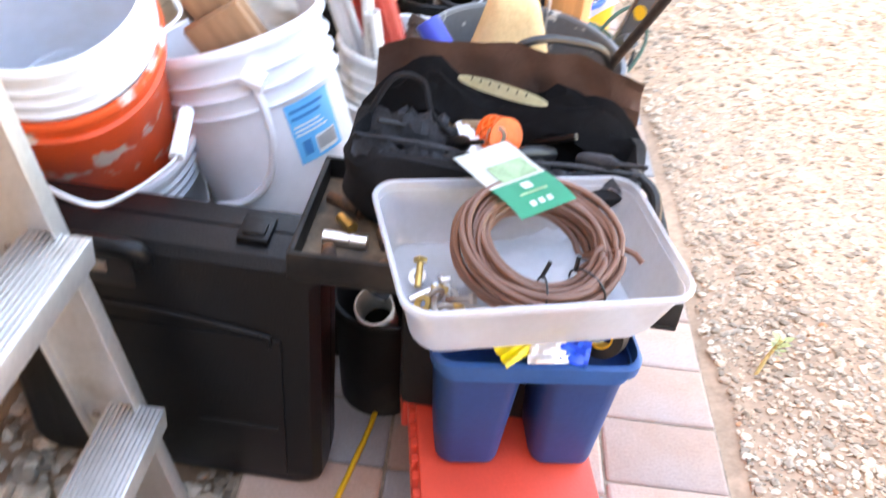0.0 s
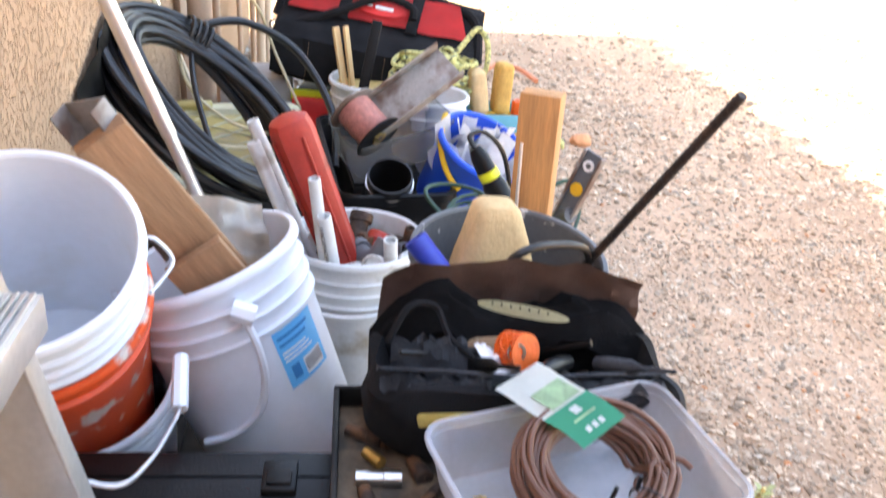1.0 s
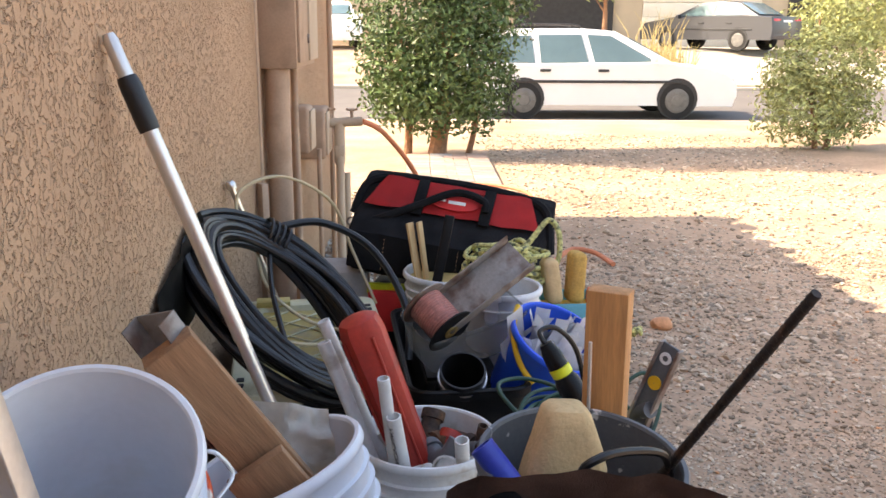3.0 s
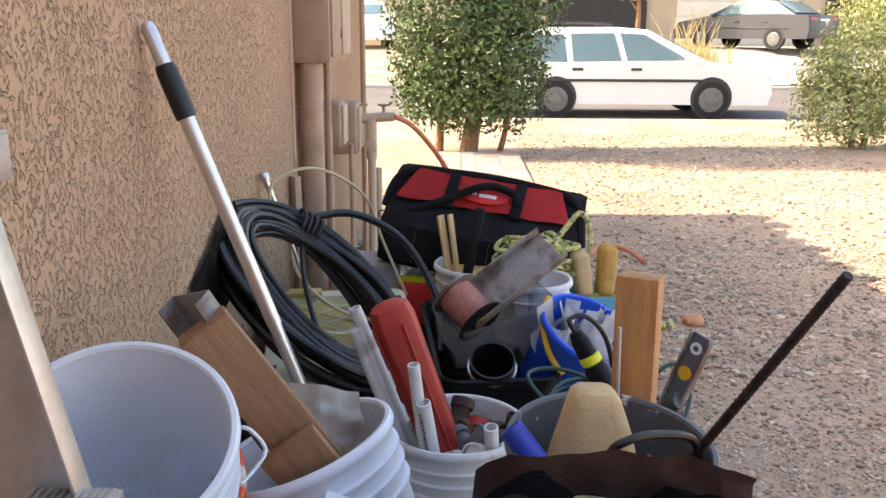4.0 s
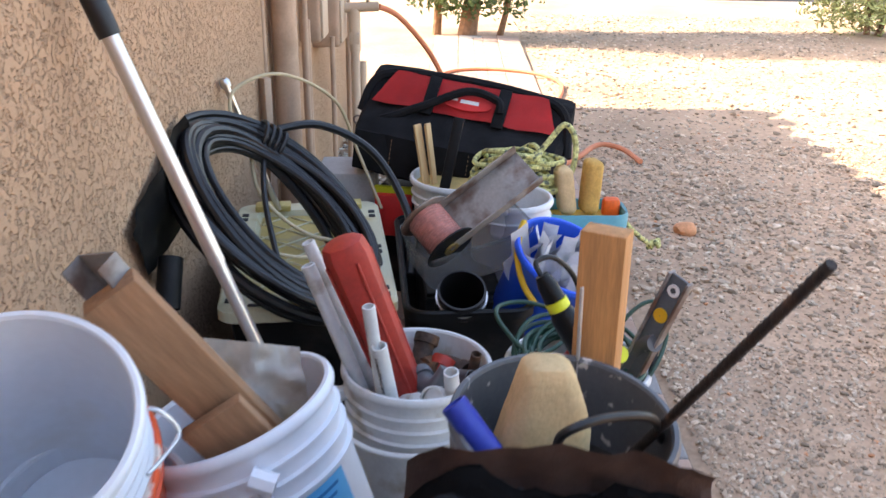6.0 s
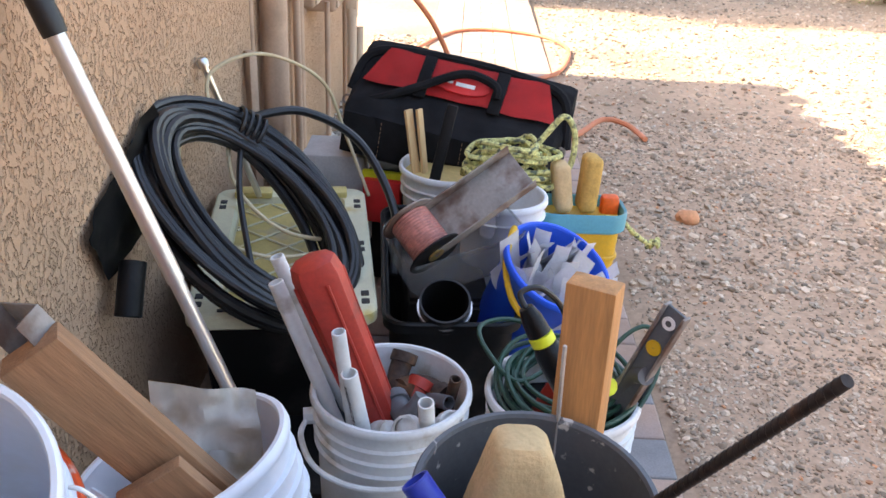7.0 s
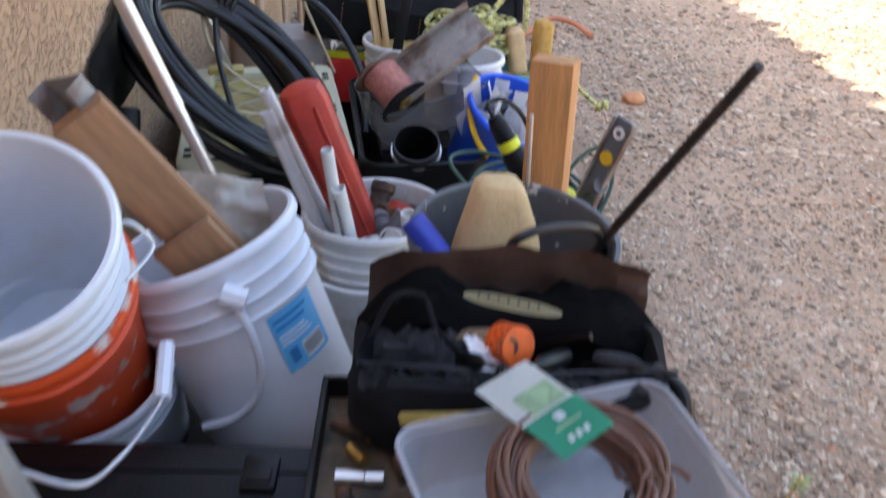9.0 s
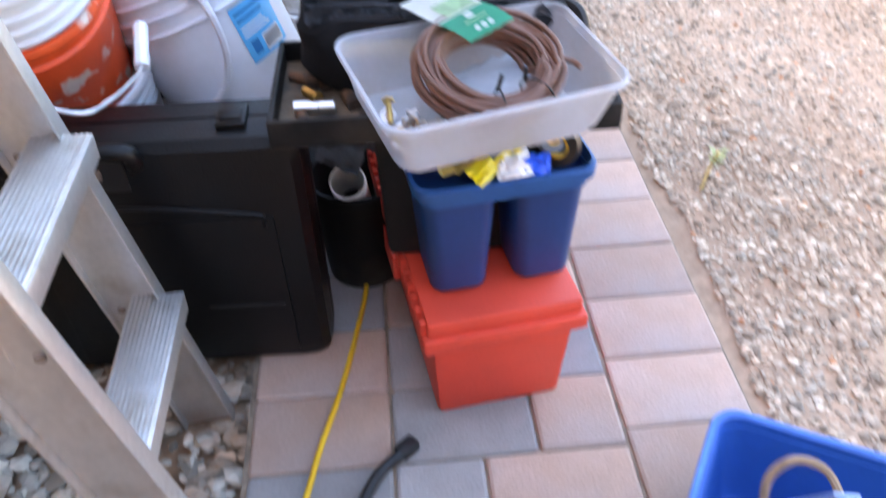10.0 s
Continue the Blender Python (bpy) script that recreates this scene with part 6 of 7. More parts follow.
def blue_bin():
    t = thing("storage_bin", "blue plastic storage bin of tools on the pavers", "bin", (0.662, 0.383, 0.0), turn=(0, 0, -30))
    bm = BM()
    open_bin(bm, 0.33, 0.24, 0.15, 0.03, 0.88, 0.003, 0.012, 0.014)
    part("body", bm, mat("mid_blue_plastic", (0.012, 0.085, 0.36), 0.4, vary=0.1, scale=9), t)
    bm = BM()
    tube(bm, [(x * 1.072, y * 1.10, 0.147) for x, y in rounded_rect(0.33, 0.24, 0.03)], 0.005, 6, closed=True)
    part("rim", bm, mat("scuffed_blue_plastic", (0.05, 0.18, 0.52), 0.5, vary=0.15, scale=20), t, "paler scuffed rim")


blue_bin()
bm = BM()
box(bm, (0.035, 0.006, 0.15), (0, 0, 0), bevel=0.002)
bar = tagged(part("metal_strap", bm, mat("pale_blue_metal", (0.30, 0.45, 0.66), 0.35, metal=0.4), place=pose(0.655, 0.432, 0.135, 30, 8, -8)), "pale blue perforated metal strap in the bin", "strap")
for z in (0.03, 0.055):
    bm = BM()
    lathe(bm, [(0.001, 0.0), (0.007, 0.0), (0.007, 0.001)], 12, Matrix.Translation((0, -0.0035, z)) @ Matrix.Rotation(radians(90), 4, "X"))
    part("hole", bm, DARK, bar)
wire_loop("rope", "brown braided rope in the blue bin", [(0.59, 0.43, 0.09), (0.60, 0.465, 0.14), (0.635, 0.475, 0.165), (0.675, 0.455, 0.155), (0.69, 0.41, 0.10), (0.65, 0.39, 0.06)], 0.006, WOOD_GREY, "rope")
for i in range(5):
    bm = BM()
    tube(bm, spline([(-0.05, 0, 0), (0, 0.01, 0.01), (0.05, 0, 0)], 4), 0.012, 8)
    tagged(part("tool", bm, (BLACK_PLASTIC, RUST, GREY_PLASTIC)[i % 3], place=pose(0.585 + 0.03 * i, 0.415 + 0.02 * (i % 2) - 0.012 * i, 0.075 + 0.010 * i, 10 * i, 8 * i, 50 * i)), "dark hand tool in the blue bin", "tool")

for i, (x, y, a, b, mt) in enumerate(((0.17, 0.985, 60, 20, BLACK_PLASTIC), (0.30, 0.99, 70, -40, BLACK_RUBBER), (0.335, 0.985, 65, 30, CLOTH_GREY), (0.20, 1.005, 75, -70, BLACK_RUBBER), (0.28, 0.965, 80, 10, BLACK_PLASTIC))):
    bm = BM()
    lathe(bm, [(0.001, 0), (0.009, 0.002), (0.011, 0.02), (0.010, 0.06), (0.005, 0.075), (0.003, 0.08), (0.003, 0.13), (0.001, 0.132)], 12)
    tagged(part("screwdriver", bm, mt, place=pose(x - 0.008, y - 0.025, 0.602, a, 0, b)), "worn hand tool lying in the open tool bag", "tool", "tools in the bag")

# ---- middle: tote, hoses, pole, trays, bag ----
TOTE = pose(-0.27, 2.327, 0.105, 0, 0, 9)


def tote():
    t = thing("storage_tote", "black storage tote with a faded yellow lid beside the wall", "tote")
    t.matrix_world = TOTE
    bm = BM()
    box(bm, (0.36, 0.64, 0.39), (0, 0, 0.09), bevel=0.02, taper=0.86)
    part("body", bm, BLACK_DUSTY, t)
    bm = BM()
    ring = lambda w, d, r, z: [(x, y, z) for x, y in rounded_rect(w, d, r, 5)]
    loft(bm, [ring(0.395, 0.71, 0.04, 0.275), ring(0.405, 0.72, 0.04, 0.28), ring(0.405, 0.72, 0.04, 0.305), ring(0.395, 0.71, 0.04, 0.310), ring(0.29, 0.59, 0.03, 0.310), ring(0.275, 0.575, 0.03, 0.290)], True, True)
    lid = part("lid", bm, LID_CREAM, t, "faded cream and yellow lid")
    bm = BM()
    box(bm, (0.265, 0.565, 0.006), (0, 0, 0.2935), bevel=0.002)
    part("lid_panel", bm, LID_YELLOW, lid)
    bm = BM()
    for k in range(-5, 6):
        for s in (-1, 1):
            a = Vector((-0.13, k * 0.11 - s * 0.12, 0))
            b = Vector((0.13, k * 0.11 + s * 0.12, 0))
            p0, p1 = None, None
            for i in range(31):
                q = a.lerp(b, i / 30)
                if abs(q.y) < 0.275:
                    p0 = p0 or q.copy()
                    p1 = q.copy()
            if p0 and (p1 - p0).length > 0.02:
                tube(bm, [p0 + Vector((0, 0, 0.2985)), p1 + Vector((0, 0, 0.2985))], 0.003, 5)
    part("lid_lattice", bm, LID_CREAM, lid)
    for s in (-1, 1):
        for y in (-0.34, -0.30, -0.05, -0.01, 0.25, 0.29):
            bm = BM()
            box(bm, (0.018, 0.022, 0.006), (s * 0.178, y * 0.9, 0.3095), bevel=0.002)
            part("lid_slot", bm, DARK, lid)
    for x in (-0.13, 0.0, 0.13):
        bm = BM()
        box(bm, (0.035, 0.012, 0.006), (x * 0.9, -0.335, 0.3095), bevel=0.002)
        part("lid_slot", bm, DARK, lid)
    for x in (-0.12, 0.12):
        bm = BM()
        box(bm, (0.10, 0.05, 0.018), (x * 0.85, 0.31, 0.318), bevel=0.004)
        part("lid_pad", bm, LID_YELLOW, lid)


tote()


def hose_coil():
    t = thing("hose_coil", "large bundle of black hoses coiled and leaning on the wall", "hose")
    # the ring leans back against the wall and is longer than wide
    c = Vector((-0.313, 2.167, 0.567))
    u = Vector((-0.672, 0.395, 0.626)).normalized()
    w = Vector((0.431, 0.897, -0.103)).normalized()
    w = (w - u * w.dot(u)).normalized()
    n = u.cross(w)
    A, B = 0.292, 0.236
    rng = random.Random(31)
    for k in range(25):
        r = 0.0095 if k % 3 else 0.0125
        d = rng.uniform(-0.045, 0.022) if k < 20 else rng.uniform(-0.075, -0.03)
        a1, b1 = A + d + rng.uniform(-0.008, 0.008), B + d + rng.uniform(-0.008, 0.008)
        o = rng.uniform(-0.035, 0.035) if k < 20 else rng.uniform(-0.07, 0.05)
        ph, am = rng.uniform(0, 6.28), rng.uniform(0.004, 0.014)
        pts = []
        for i in range(40):
            a = math.tau * i / 40
            gather = 0.35 + 0.65 * min(1.0, abs(math.sin((a - 0.80) / 2)) * 1.3)
            pts.append(c + u * a1 * math.cos(a) + w * b1 * math.sin(a) + n * (o * gather + am * math.sin(2 * a + ph)))
        bm = BM()
        tube(bm, pts, r, 9, closed=True)
        part("hose", bm, HOSE_BLUE if k == 4 else HOSE_BLACK, t)
    return c, u, w, n, A, B, t


HC = hose_coil()


def lashings():
    c, u, w, n, A, B, t = HC
    for a in (0.70, 0.77, 0.84, 0.91):
        q = c + u * A * 0.98 * math.cos(a) + w * B * 0.98 * math.sin(a)
        out = (u * math.cos(a) + w * math.sin(a)).normalized()
        bm = BM()
        tube(bm, [q + out * 0.042 * math.cos(x) + n * 0.046 * math.sin(x) for x in [math.tau * i / 14 for i in range(14)]], 0.006, 6, closed=True)
        part("lashing", bm, BLACK_RUBBER, t)
    q = c + u * A * math.cos(0.80) + w * B * math.sin(0.80)
    wire_loop("strap", "black cord end hanging from the lashing", [q + Vector((0, 0, 0.03)), q + Vector((0.0, -0.05, -0.02)), q + Vector((0.03, -0.20, -0.10)), q + Vector((0.10, -0.38, -0.22))], 0.007, BLACK_RUBBER)
    wire_loop("cable", "cream cable looped through the hoses", [q + Vector((-0.10, 0.05, 0.02)), q + Vector((-0.10, 0.09, 0.11)), q + Vector((0.0, 0.22, 0.13)), q + Vector((0.12, 0.40, 0.02)), q + Vector((0.18, 0.45, -0.15)), q + Vector((0.26, 0.35, -0.30))], 0.005, CABLE_CREAM)
    wire_loop("cable", "cream cable looped through the hoses", [q + Vector((-0.14, -0.05, 0.01)), q + Vector((-0.12, -0.14, -0.06)), q + Vector((-0.04, -0.24, -0.16)), q + Vector((0.10, -0.26, -0.21)), q + Vector((0.24, -0.12, -0.25))], 0.005, CABLE_CREAM)
    wire_loop("cable", "cream cable looped through the hoses", [q + Vector((-0.04, -0.02, 0.0)), q + Vector((0.0, -0.12, -0.10)), q + Vector((0.12, -0.18, -0.18)), q + Vector((0.26, -0.10, -0.24))], 0.005, CABLE_CREAM)
    wire_loop("hose", "single black hose running from the coil to the black tote", [q + Vector((0.0, 0.02, 0.02)), q + Vector((0.12, 0.10, 0.02)), q + Vector((0.26, 0.12, -0.06)), q + Vector((0.36, 0.02, -0.2)), q + Vector((0.37, -0.1, -0.32))], 0.011, HOSE_BLACK, "hose")


lashings()


def pole():
    t = thing("extension_pole", "aluminium extension pole with a black collar leaning on the stucco", "pole")
    a, b = Vector((-0.105, 1.635, 0.10)), Vector((-0.520, 1.66, 1.217))
    t.matrix_world = aim(a, b)
    L = (b - a).length
    bm = BM()
    tube(bm, [(0, 0, 0), (0, 0, L * 0.52)], 0.0125, 16)
    part("lower_tube", bm, POLE_ALU, t)
    bm = BM()
    tube(bm, [(0, 0, L * 0.50), (0, 0, L * 0.88)], 0.0145, 16)
    part("upper_tube", bm, POLE_ALU, t)
    bm = BM()
    lathe(bm, [(0.001, L * 0.85), (0.0185, L * 0.85), (0.0195, L * 0.86), (0.0195, L * 0.925), (0.017, L * 0.935), (0.001, L * 0.935)], 18)
    part("collar", bm, BLACK_RUBBER, t, "black collar")
    bm = BM()
    lathe(bm, [(0.001, L * 0.93), (0.0135, L * 0.93), (0.0135, L * 0.99), (0.010, L), (0.001, L)], 16)
    part("tip", bm, POLE_ALU, t)


pole()
thin_tube = pipe_between("steel_tube", "thin bright steel tube leaning on the wall", "tube", (-0.40, 2.60, 0.42), (-0.513, 2.553, 0.785), 0.009, STEEL, 0.002)
bm = BM()
lathe(bm, [(0.001, 0), (0.014, 0.0), (0.015, 0.016), (0.010, 0.024), (0.001, 0.025)], 12)
cap_ob = part("end_cap", bm, STEEL, thin_tube)
cap_ob.matrix_parent_inverse = Matrix.Identity(4)
cap_ob.matrix_basis = thin_tube.matrix_world.inverted() @ aim((-0.512, 2.553, 0.782), (-0.545, 2.540, 0.89))
bar_between("wood_stake", "tan painted stake against the wall", "stake", (-0.505, 3.02, 0.0), (-0.513, 3.03, 0.715), 0.042, 0.025, TAN_PAINT, 90)
pipe_between("downspout", "short dark plastic pipe leaning at the wall", "pipe", (-0.482, 1.84, 0.47), (-0.484, 1.90, 0.56), 0.026, BLACK_DUSTY, 0.004)


def low_case(c, size, turn, label, material=BLACK_DUSTY):
    t = thing("plastic_case", label, "case", c, turn=(0, 0, turn))
    bm = BM()
    box(bm, size, (0, 0, size[2] / 2), bevel=0.015, taper=0.95)
    part("body", bm, material, t)
    bm = BM()
    box(bm, (size[0] * 0.94, size[1] * 0.94, 0.012), (0, 0, size[2] + 0.002), bevel=0.004)
    part("lid", bm, material, t)
    for x in (-0.25, 0.25):
        bm = BM()
        box(bm, (0.05, 0.014, 0.04), (x * size[0], -size[1] / 2 - 0.004, size[2] - 0.03), bevel=0.003)
        part("latch", bm, material, t)


# dark sheet stands in for the wall shadow and a black thing behind the coil
crumpled("rubber_mat", "dark sheet standing in for wall shadow and a black thing behind the hoses", "mat", [(-0.520, 1.79, 0.655), (-0.520, 1.86, 0.535), (-0.500, 2.28, 0.60), (-0.515, 2.16, 0.80)], BLACK_DUSTY, 16, 0.012, 6, 0.006)
low_case((-0.31, 1.94, 0.0), (0.46, 0.36, 0.10), 4, "flat dusty black case on the ground by the wall")
low_case((-0.13, 1.335, 0.0), (0.30, 0.30, 0.185), 0, "black toolbox under the leaning bucket")
low_case((-0.37, 1.40, 0.0), (0.30, 0.46, 0.12), 0, "dusty black case under the stacked buckets")


def black_tote():
    t = thing("open_tote", "black open tote full of tubs and wire", "tote", (0.115, 2.32, 0.0), turn=(0, 0, 6))
    bm = BM()
    open_bin(bm, 0.27, 0.62, 0.40, 0.05, 0.88, 0.004, 0.016, 0.022)
    part("body", bm, BLACK_DUSTY, t)
    bm = BM()
    tube(bm, [(x * 1.09, y * 1.04, 0.398) for x, y in rounded_rect(0.27, 0.62, 0.05)], 0.007, 7, closed=True)
    part("rim", bm, BLACK_PLASTIC, t)


black_tote()
pipe_between("drain_pipe", "short wide black drain pipe in the tote", "pipe", (0.124, 2.138, 0.258), (0.126, 2.030, 0.440), 0.056, BLACK_RUBBER, 0.005, 28)
bm = BM()
lathe(bm, [(0.0562, 0.0), (0.060, 0.0), (0.060, 0.012), (0.0562, 0.012)], 28)
tagged(part("hose_clamp", bm, STEEL, place=aim((0.1256, 2.049, 0.408), (0.126, 2.030, 0.440))), "steel clamp round the drain pipe", "clamp")
low_case((0.115, 2.38, 0.02), (0.20, 0.40, 0.33), 6, "dark box inside the black tote")

CLEAR_M = pose(0.138, 2.248, 0.415, 14, -8, 27)


def clear_box():
    t = thing("clear_tub", "dusty clear plastic box holding a wire spool", "tub")
    t.matrix_world = CLEAR_M
    bm = BM()
    open_bin(bm, 0.29, 0.16, 0.115, 0.03, 0.9, 0.0025, 0.006, 0.01)
    part("body", bm, CLEAR, t)
    bm = BM()
    tube(bm, [(x * 1.035, y * 1.06, 0.114) for x, y in rounded_rect(0.29, 0.16, 0.03)], 0.003, 6, closed=True)
    part("rim", bm, CLEAR, t)


clear_box()


def spool():
    t = thing("wire_spool", "spool of faded pink wire with dusty flanges", "spool")
    t.matrix_world = aim((0.066, 2.147, 0.535), (0.131, 2.087, 0.480))
    bm = BM()
    lathe(bm, [(0.02, -0.05)] + [(0.046 + 0.0022 * (i % 2), -0.048 + 0.0035 * i) for i in range(28)] + [(0.02, 0.05)], 26)
    part("wire", bm, COPPER_WIRE, t)
    for z in (-0.053, 0.05):
        bm = BM()
        lathe(bm, [(0.018, z), (0.066, z), (0.067, z + 0.002), (0.066, z + 0.004), (0.018, z + 0.004), (0.018, z)], 30)
        part("flange", bm, STEEL_RUSTED if z < 0 else BLACK_DUSTY, t)
    bm = BM()
    lathe(bm, [(0.010, 0.05), (0.020, 0.05), (0.020, 0.058), (0.010, 0.058), (0.010, 0.05)], 18)
    part("hub", bm, BRASS, t)


spool()


def steel_channel():
    t = thing("steel_channel", "rust-stained galvanised steel channel lying on the tubs", "channel")
    a, b = Vector((0.085, 2.165, 0.530)), Vector((0.283, 2.245, 0.668))
    a = a + (a - b).normalized() * 0.02
    t.matrix_world = aim(a, b) @ Matrix.Rotation(radians(38), 4, "Z")
    L = (b - a).length
    bm = BM()
    box(bm, (0.105, 0.003, L), (0, 0, L / 2), bevel=0.001)
    part("web", bm, STEEL_RUSTED, t)
    for s in (-1, 1):
        bm = BM()
        box(bm, (0.003, 0.035, L), (s * 0.052, 0.018, L / 2), bevel=0.001)
        part("flange", bm, STEEL_RUSTED, t)


steel_channel()
bucket("grey-white paint pail of sticks with a yellowed inside", pose(0.118, 2.745, 0.0, 0, 0, 0), DIRTY_WHITE, h=0.49, rt=0.145, rb=0.12, ribs=2)
bm = BM()
lathe(bm, [(0.001, 0.462), (0.134, 0.462), (0.131, 0.43), (0.001, 0.43)], 28, Matrix.Translation((0.118, 2.745, 0)))
tagged(part("dried_paint", bm, mat("dried_yellow", (0.50, 0.37, 0.14), 0.7, vary=0.2, scale=12)), "dried yellow skin inside the paint pail", "paint")
bar_between("paint_stick", "pale wooden stick standing in the pail", "stick", (0.045, 2.72, 0.30), (-0.010, 2.755, 0.640), 0.010, 0.028, WOOD_PALE, 80)
bar_between("paint_stick", "pale wooden stick standing in the pail", "stick", (0.065, 2.73, 0.30), (0.020, 2.760, 0.642), 0.010, 0.026, WOOD_PALE, 95)
bar_between("steel_bar", "dark flat steel bar leaning in the pail", "bar", (0.06, 2.64, 0.40), (0.115, 2.70, 0.675), 0.030, 0.012, BLACK_DUSTY, 30)
bucket("white tub under the steel channel", pose(0.255, 2.44, 0.0, 0, 0, 0), DIRTY_WHITE, h=0.53, rt=0.11, rb=0.095, ribs=1)


def rope_heap():
    rng = random.Random(17)
    bm = BM()
    pts = []
    for i in range(70):
        a = i * 0.9
        pts.append((0.28 + 0.125 * math.cos(a) * rng.uniform(0.5, 1.1), 2.64 + 0.10 * math.sin(a) * rng.uniform(0.4, 1.1), 0.54 + 0.04 * math.sin(i * 0.37) + rng.uniform(-0.02, 0.03)))
    tube(bm, spline(pts, 4), 0.0075, 7)
    tagged(part("rope", bm, ROPE), "tangled yellow and black braided rope", "rope")
    wire_loop("rope", "yellow braided rope hanging over the bag corner", [(0.32, 2.62, 0.57), (0.37, 2.66, 0.62), (0.415, 2.68, 0.665), (0.445, 2.66, 0.63), (0.44, 2.63, 0.55), (0.39, 2.58, 0.50), (0.33, 2.57, 0.51)], 0.0085, ROPE, "rope")
    wire_loop("rope", "frayed yellow rope end trailing to the gravel", [(0.53, 2.56, 0.43), (0.58, 2.57, 0.42), (0.63, 2.60, 0.37), (0.67, 2.64, 0.33), (0.70, 2.68, 0.305)], 0.007, ROPE, "rope")
    pts = [Vector((0.702, 2.682, 0.304)) + Vector((rng.uniform(-0.02, 0.03), rng.uniform(-0.02, 0.02), rng.uniform(-0.02, 0.02))) for _ in range(9)]
    wire_loop("rope", "knotted frayed rope end", pts, 0.006, ROPE, "rope")


rope_heap()


def yellow_bin():
    t = thing("yellow_bin", "yellow plastic bin with a teal rim holding sponges", "bin", (0.475, 2.60, 0.0), turn=(0, 0, 3))
    t.scale = (1.0, 1.0, 1.04)
    bm = BM()
    rr = []
    for k, z in ((0.78, 0.0), (0.80, 0.01), (0.95, 0.40)):
        rr.append([(x * k, y * k, z) for x, y in rounded_rect(0.225, 0.135, 0.04, 5)])
    loft(bm, rr, True, True)
    part("body", bm, YELLOW_PLASTIC, t)
    for z in (0.16, 0.30):
        bm = BM()
        loft(bm, [[(x * k, y * k, z + d) for x, y in rounded_rect(0.225, 0.135, 0.04, 5)] for k, d in ((0.83 + z * 0.35, -0.006), (0.86 + z * 0.35, -0.003), (0.86 + z * 0.35, 0.006), (0.83 + z * 0.35, 0.009))])
        part("band", bm, YELLOW_PLASTIC, t)
    bm = BM()
    loft(bm, [[(x * k, y * k, z) for x, y in rounded_rect(0.233, 0.143, 0.045, 5)] for k, z in ((0.97, 0.375), (1.03, 0.38), (1.05, 0.423), (1.03, 0.430), (0.98, 0.426), (0.94, 0.39))], True, True)
    part("rim", bm, TEAL, t, "teal rim")
    bm = BM()
    box(bm, (0.05, 0.04, 0.075), (0.085, 0.03, 0.41), bevel=0.012)
    part("scoop", bm, ORANGE_BRIGHT, t, "orange scoop")


yellow_bin()
for x, y, a, h, mt in ((0.428, 2.595, -8, 0.135, FOAM), (0.487, 2.600, 4, 0.155, mat("yellow_sponge", (0.56, 0.33, 0.09), 0.95, vary=0.15, scale=40, bump=0.4, bump_scale=160))):
    bm = BM()
    box(bm, (0.048, 0.085, h), (0, 0, h / 2), bevel=0.018, segs=4)
    tagged(part("sponge", bm, mt, place=pose(x, y, 0.43, -6, a, 5)), "worn tan grout sponge standing in the bin", "sponge")


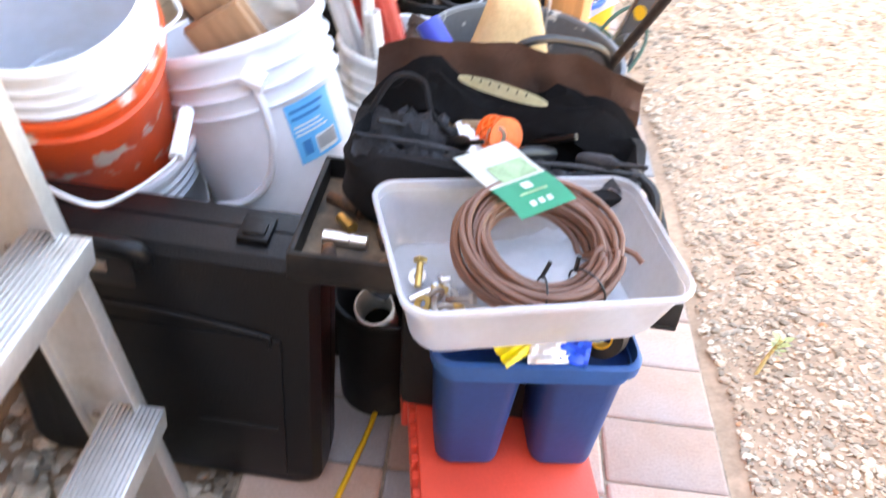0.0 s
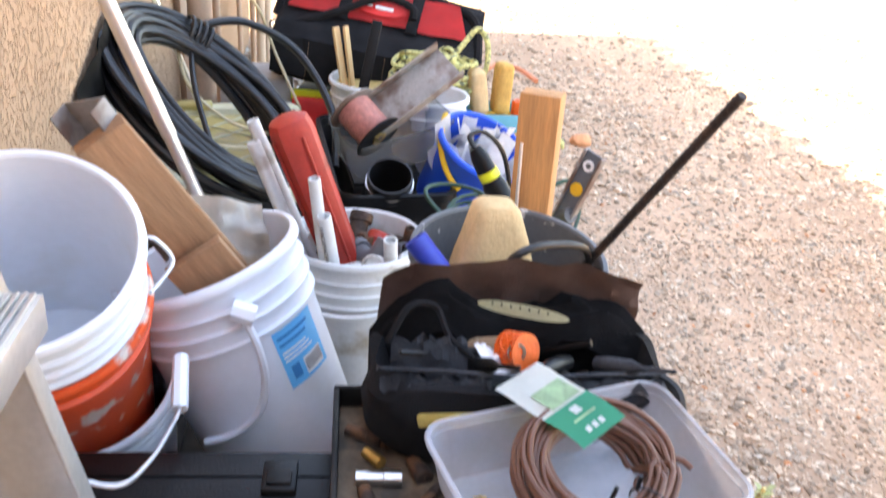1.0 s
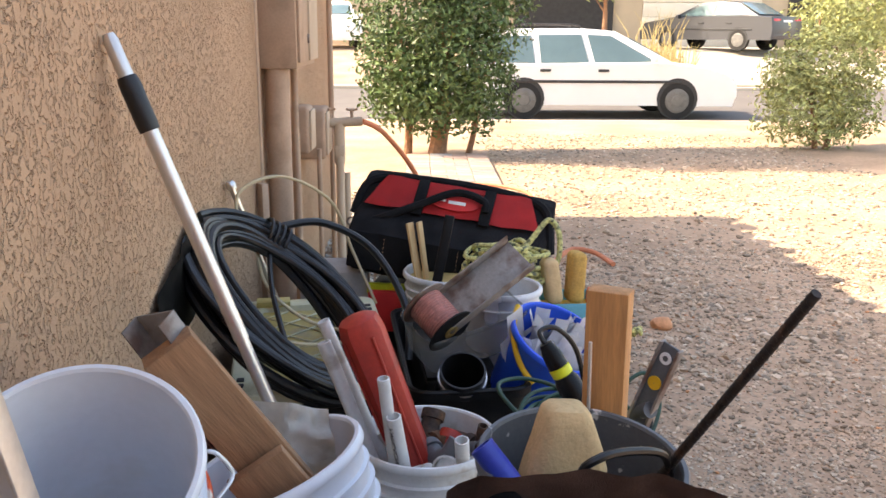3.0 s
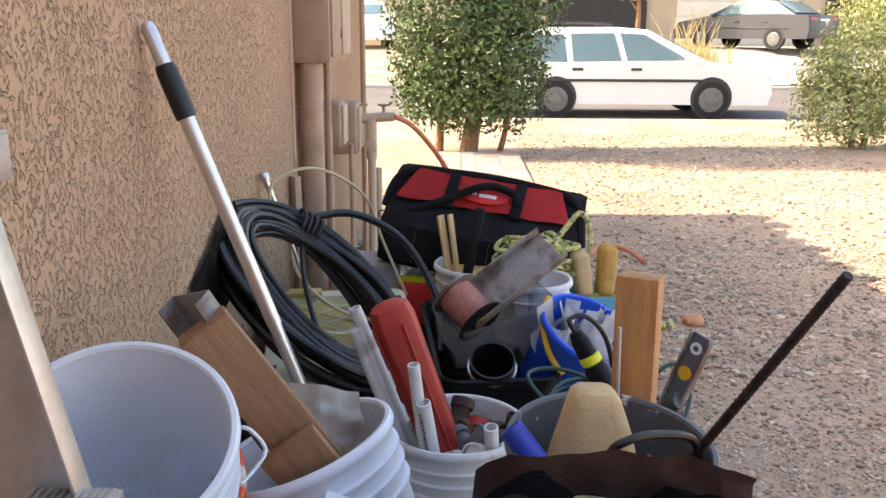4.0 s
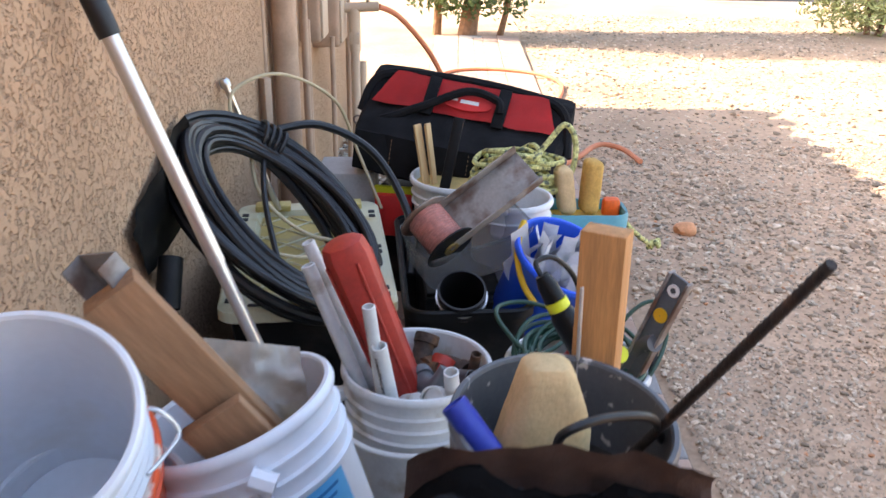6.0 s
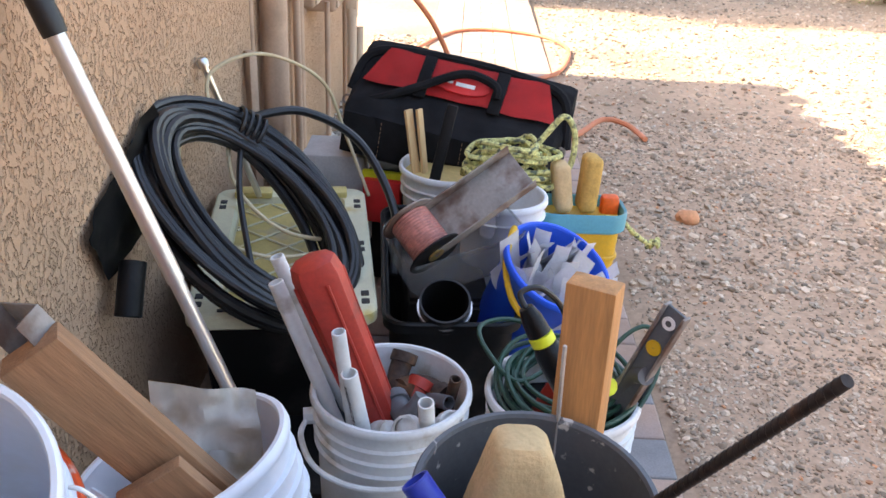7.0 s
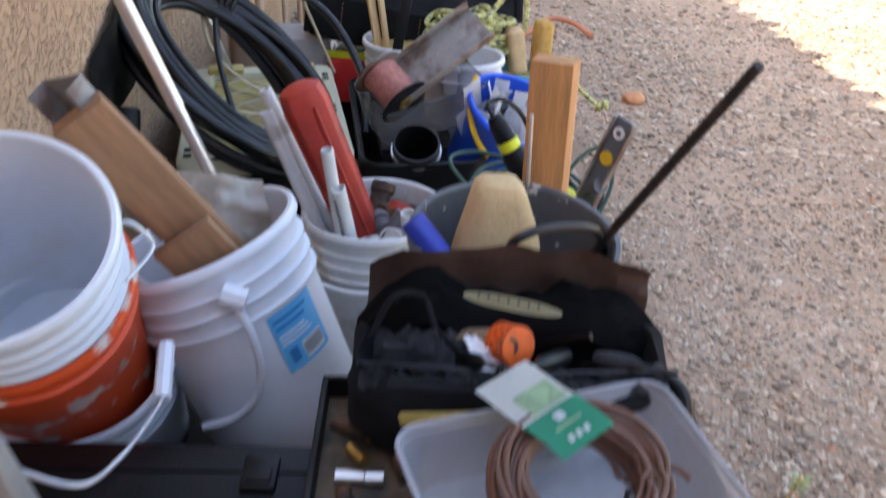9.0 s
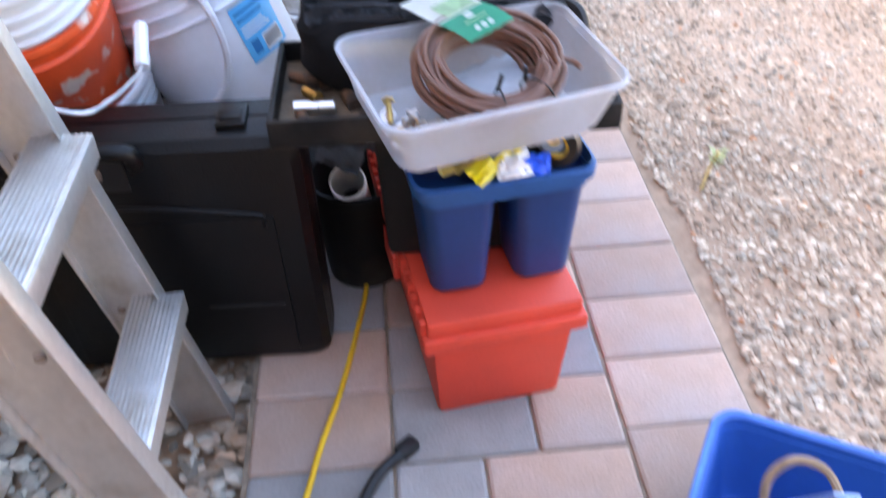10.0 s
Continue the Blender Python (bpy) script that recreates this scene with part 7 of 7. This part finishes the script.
def red_bag():
    t = thing("tool_bag", "large red and black nylon tool bag, zipped, lying on blocks", "bag", (0.120, 3.045, 0.368), turn=(-4, 7, -14))
    L = 0.66

    def section(x, k):
        # y towards the back, z up: a bag whose black base bulges forward under a flat red top panel
        prof = [(-0.16, 0.02), (-0.235, 0.09), (-0.235, 0.165), (-0.185, 0.205), (-0.115, 0.24), (-0.04, 0.33), (0.02, 0.345), (0.09, 0.27), (0.15, 0.12), (0.13, 0.02)]
        return [(x, y * k + 0.006 * noise.noise((x * 6, y * 9, z * 9)), z * (0.9 + 0.1 * k) + 0.010 * noise.noise((x * 5 + 3, y * 8, z * 8))) for y, z in prof]
    bm = BM()
    loft(bm, [section(x, k) for x, k in ((-L / 2, 0.72), (-L / 2 + 0.02, 0.92), (-0.2, 1.0), (0, 1.02), (0.2, 1.0), (L / 2 - 0.02, 0.92), (L / 2, 0.72))], True, True)
    bmesh.ops.subdivide_edges(bm, edges=bm.edges[:], cuts=2, use_grid_fill=True, smooth=0.4)
    part("shell", bm, CLOTH_BLACK, t)
    # red upper panel
    bm = BM()
    g = []
    for i in range(25):
        u = i / 24
        row = []
        for j in range(7):
            v = j / 6
            x = (u - 0.5) * (0.60 - 0.10 * v)
            row.append(bm.verts.new((x, -0.130 + 0.079 * v + 0.005 * noise.noise((u * 9, v * 4, 1)), 0.246 + 0.095 * v + 0.006 * noise.noise((u * 7, v * 5, 4)))))
        g.append(row)
    for i in range(24):
        for j in range(6):
            bm.faces.new((g[i][j], g[i + 1][j], g[i + 1][j + 1], g[i][j + 1]))
    bmesh.ops.solidify(bm, geom=bm.faces[:], thickness=0.006)
    part("red_panel", bm, CLOTH_RED, t, "bright red nylon panel")
    tilt = Matrix.Translation((0, -0.095, 0.285)) @ Matrix.Rotation(radians(-39.5), 4, "X")
    # oval badge and its plain mark
    bm = BM()
    loft(bm, [[(0.085 * k * math.cos(a), -0.004 - d, 0.030 * k * math.sin(a)) for a in [math.tau * i / 28 for i in range(28)]] for k, d in ((1.0, 0.0), (1.0, 0.004), (0.96, 0.006))], True, True)
    badge = part("badge", bm, CLOTH_RED, t, "red oval badge", place=tilt)
    bm = BM()
    box(bm, (0.060, 0.002, 0.013), (0.012, -0.0115, 0.0), bevel=0.0008)
    box(bm, (0.018, 0.002, 0.009), (-0.036, -0.0115, 0.002), bevel=0.0008)
    part("badge_mark", bm, INK_WHITE, badge, "plain white bar")
    for x in (-0.115, 0.115):
        bm = BM()
        box(bm, (0.038, 0.010, 0.14), (x, -0.010, 0.0), bevel=0.003)
        part("strap", bm, CLOTH_BLACK, t, place=tilt)
    bm = BM()
    tube(bm, spline([(-0.32, -0.14, 0.19), (-0.25, -0.165, 0.20), (-0.12, -0.145, 0.265), (0.0, -0.10, 0.325), (0.10, -0.11, 0.315), (0.115, -0.125, 0.28)], 8), 0.013, 8)
    part("carry_handle", bm, CLOTH_BLACK, t)
    bm = BM()
    tube(bm, spline([(-0.34, -0.10, 0.20), (-0.30, -0.05, 0.315), (-0.1, -0.03, 0.342), (0.15, -0.03, 0.34), (0.30, -0.05, 0.31), (0.345, -0.11, 0.18)], 8), 0.016, 8)
    part("top_piping", bm, CLOTH_BLACK, t)
    # pocket row with white stitching
    for i in range(5):
        bm = BM()
        box(bm, (0.118, 0.012, 0.125), (-0.248 + i * 0.124, -0.230, 0.105), bevel=0.005)
        pk_ = part("pocket", bm, CLOTH_BLACK, t, place=Matrix.Identity(4))
        bm = BM()
        for q in range(8):
            box(bm, (0.0016, 0.002, 0.008), (-0.186 + i * 0.124, -0.2375, 0.055 + q * 0.014))
        part("stitching", bm, WOOD_GREY, pk_)
    for x in (-0.335, 0.335):
        bm = BM()
        lathe(bm, [(0.010, -0.003), (0.016, -0.003), (0.016, 0.003), (0.010, 0.003), (0.010, -0.003)], 14, Matrix.Translation((x, -0.14, 0.175)) @ Matrix.Rotation(radians(80), 4, "X"))
        part("ring", bm, STEEL_RUSTED, t)
    bm = BM()
    tube(bm, spline([(0.325, -0.16, 0.14), (0.335, -0.20, 0.05), (0.33, -0.19, -0.05), (0.325, -0.18, -0.10)], 6), 0.014, 8)
    part("hanging_strap", bm, CLOTH_BLACK, t)


red_bag()
low_case((0.09, 3.06, 0.0), (0.48, 0.30, 0.352), -12, "black and lime tool case under the red bag")
bm = BM()
box(bm, (0.13, 0.02, 0.04), bevel=0.005)
tagged(part("tool_housing", bm, LIME, place=pose(-0.09, 2.90, 0.380, 0, 0, -10)), "lime tool housing under the red bag", "tool")
bm = BM()
box(bm, (0.12, 0.03, 0.14), bevel=0.008)
tagged(part("red_pouch", bm, CLOTH_RED, place=pose(-0.09, 2.88, 0.31, 0, 0, -10)), "red cloth pouch under the red bag", "pouch")
for x, y, z, a in ((-0.34, 3.36, 0.0, 5), (-0.24, 3.02, 0.0, -8), (-0.24, 3.03, 0.145, 12), (-0.33, 3.36, 0.145, -4), (-0.25, 3.03, 0.29, 2)):
    bm = BM()
    box(bm, (0.19, 0.20, 0.14), (0, 0, 0.07), bevel=0.008)
    tagged(part("concrete_block", bm, BLOCK, place=pose(x, y, z, 0, 0, a)), "pale grey concrete block by the paving", "block", "blocks")


def stones():
    bm = BM()
    bmesh.ops.create_icosphere(bm, subdivisions=2, radius=1)
    for v in bm.verts:
        v.co *= 1 + 0.25 * noise.noise(v.co * 1.4)
        v.co = Vector((v.co.x * 0.05, v.co.y * 0.04, v.co.z * 0.032))
    tagged(part("rock", bm, STONE_RED, place=pose(1.05, 3.58, 0.02)), "reddish brown rock on the gravel", "rock")


stones()


def dry_twigs():
    rng = random.Random(8)
    bm = BM()
    for _ in range(60):
        b = Vector((rng.gauss(-0.05, 0.12), rng.gauss(5.0, 0.2), 0.0))
        e = b + Vector((rng.uniform(-0.2, 0.2), rng.uniform(-0.2, 0.2), rng.uniform(0.02, 0.22)))
        tube(bm, [b, (b + e) / 2 + Vector((0, 0, 0.03)), e], 0.003, 4)
    tagged(part("dry_twigs", bm, DRY), "dry straw-coloured twigs at the standpipe", "twigs")


dry_twigs()
lay_paving()
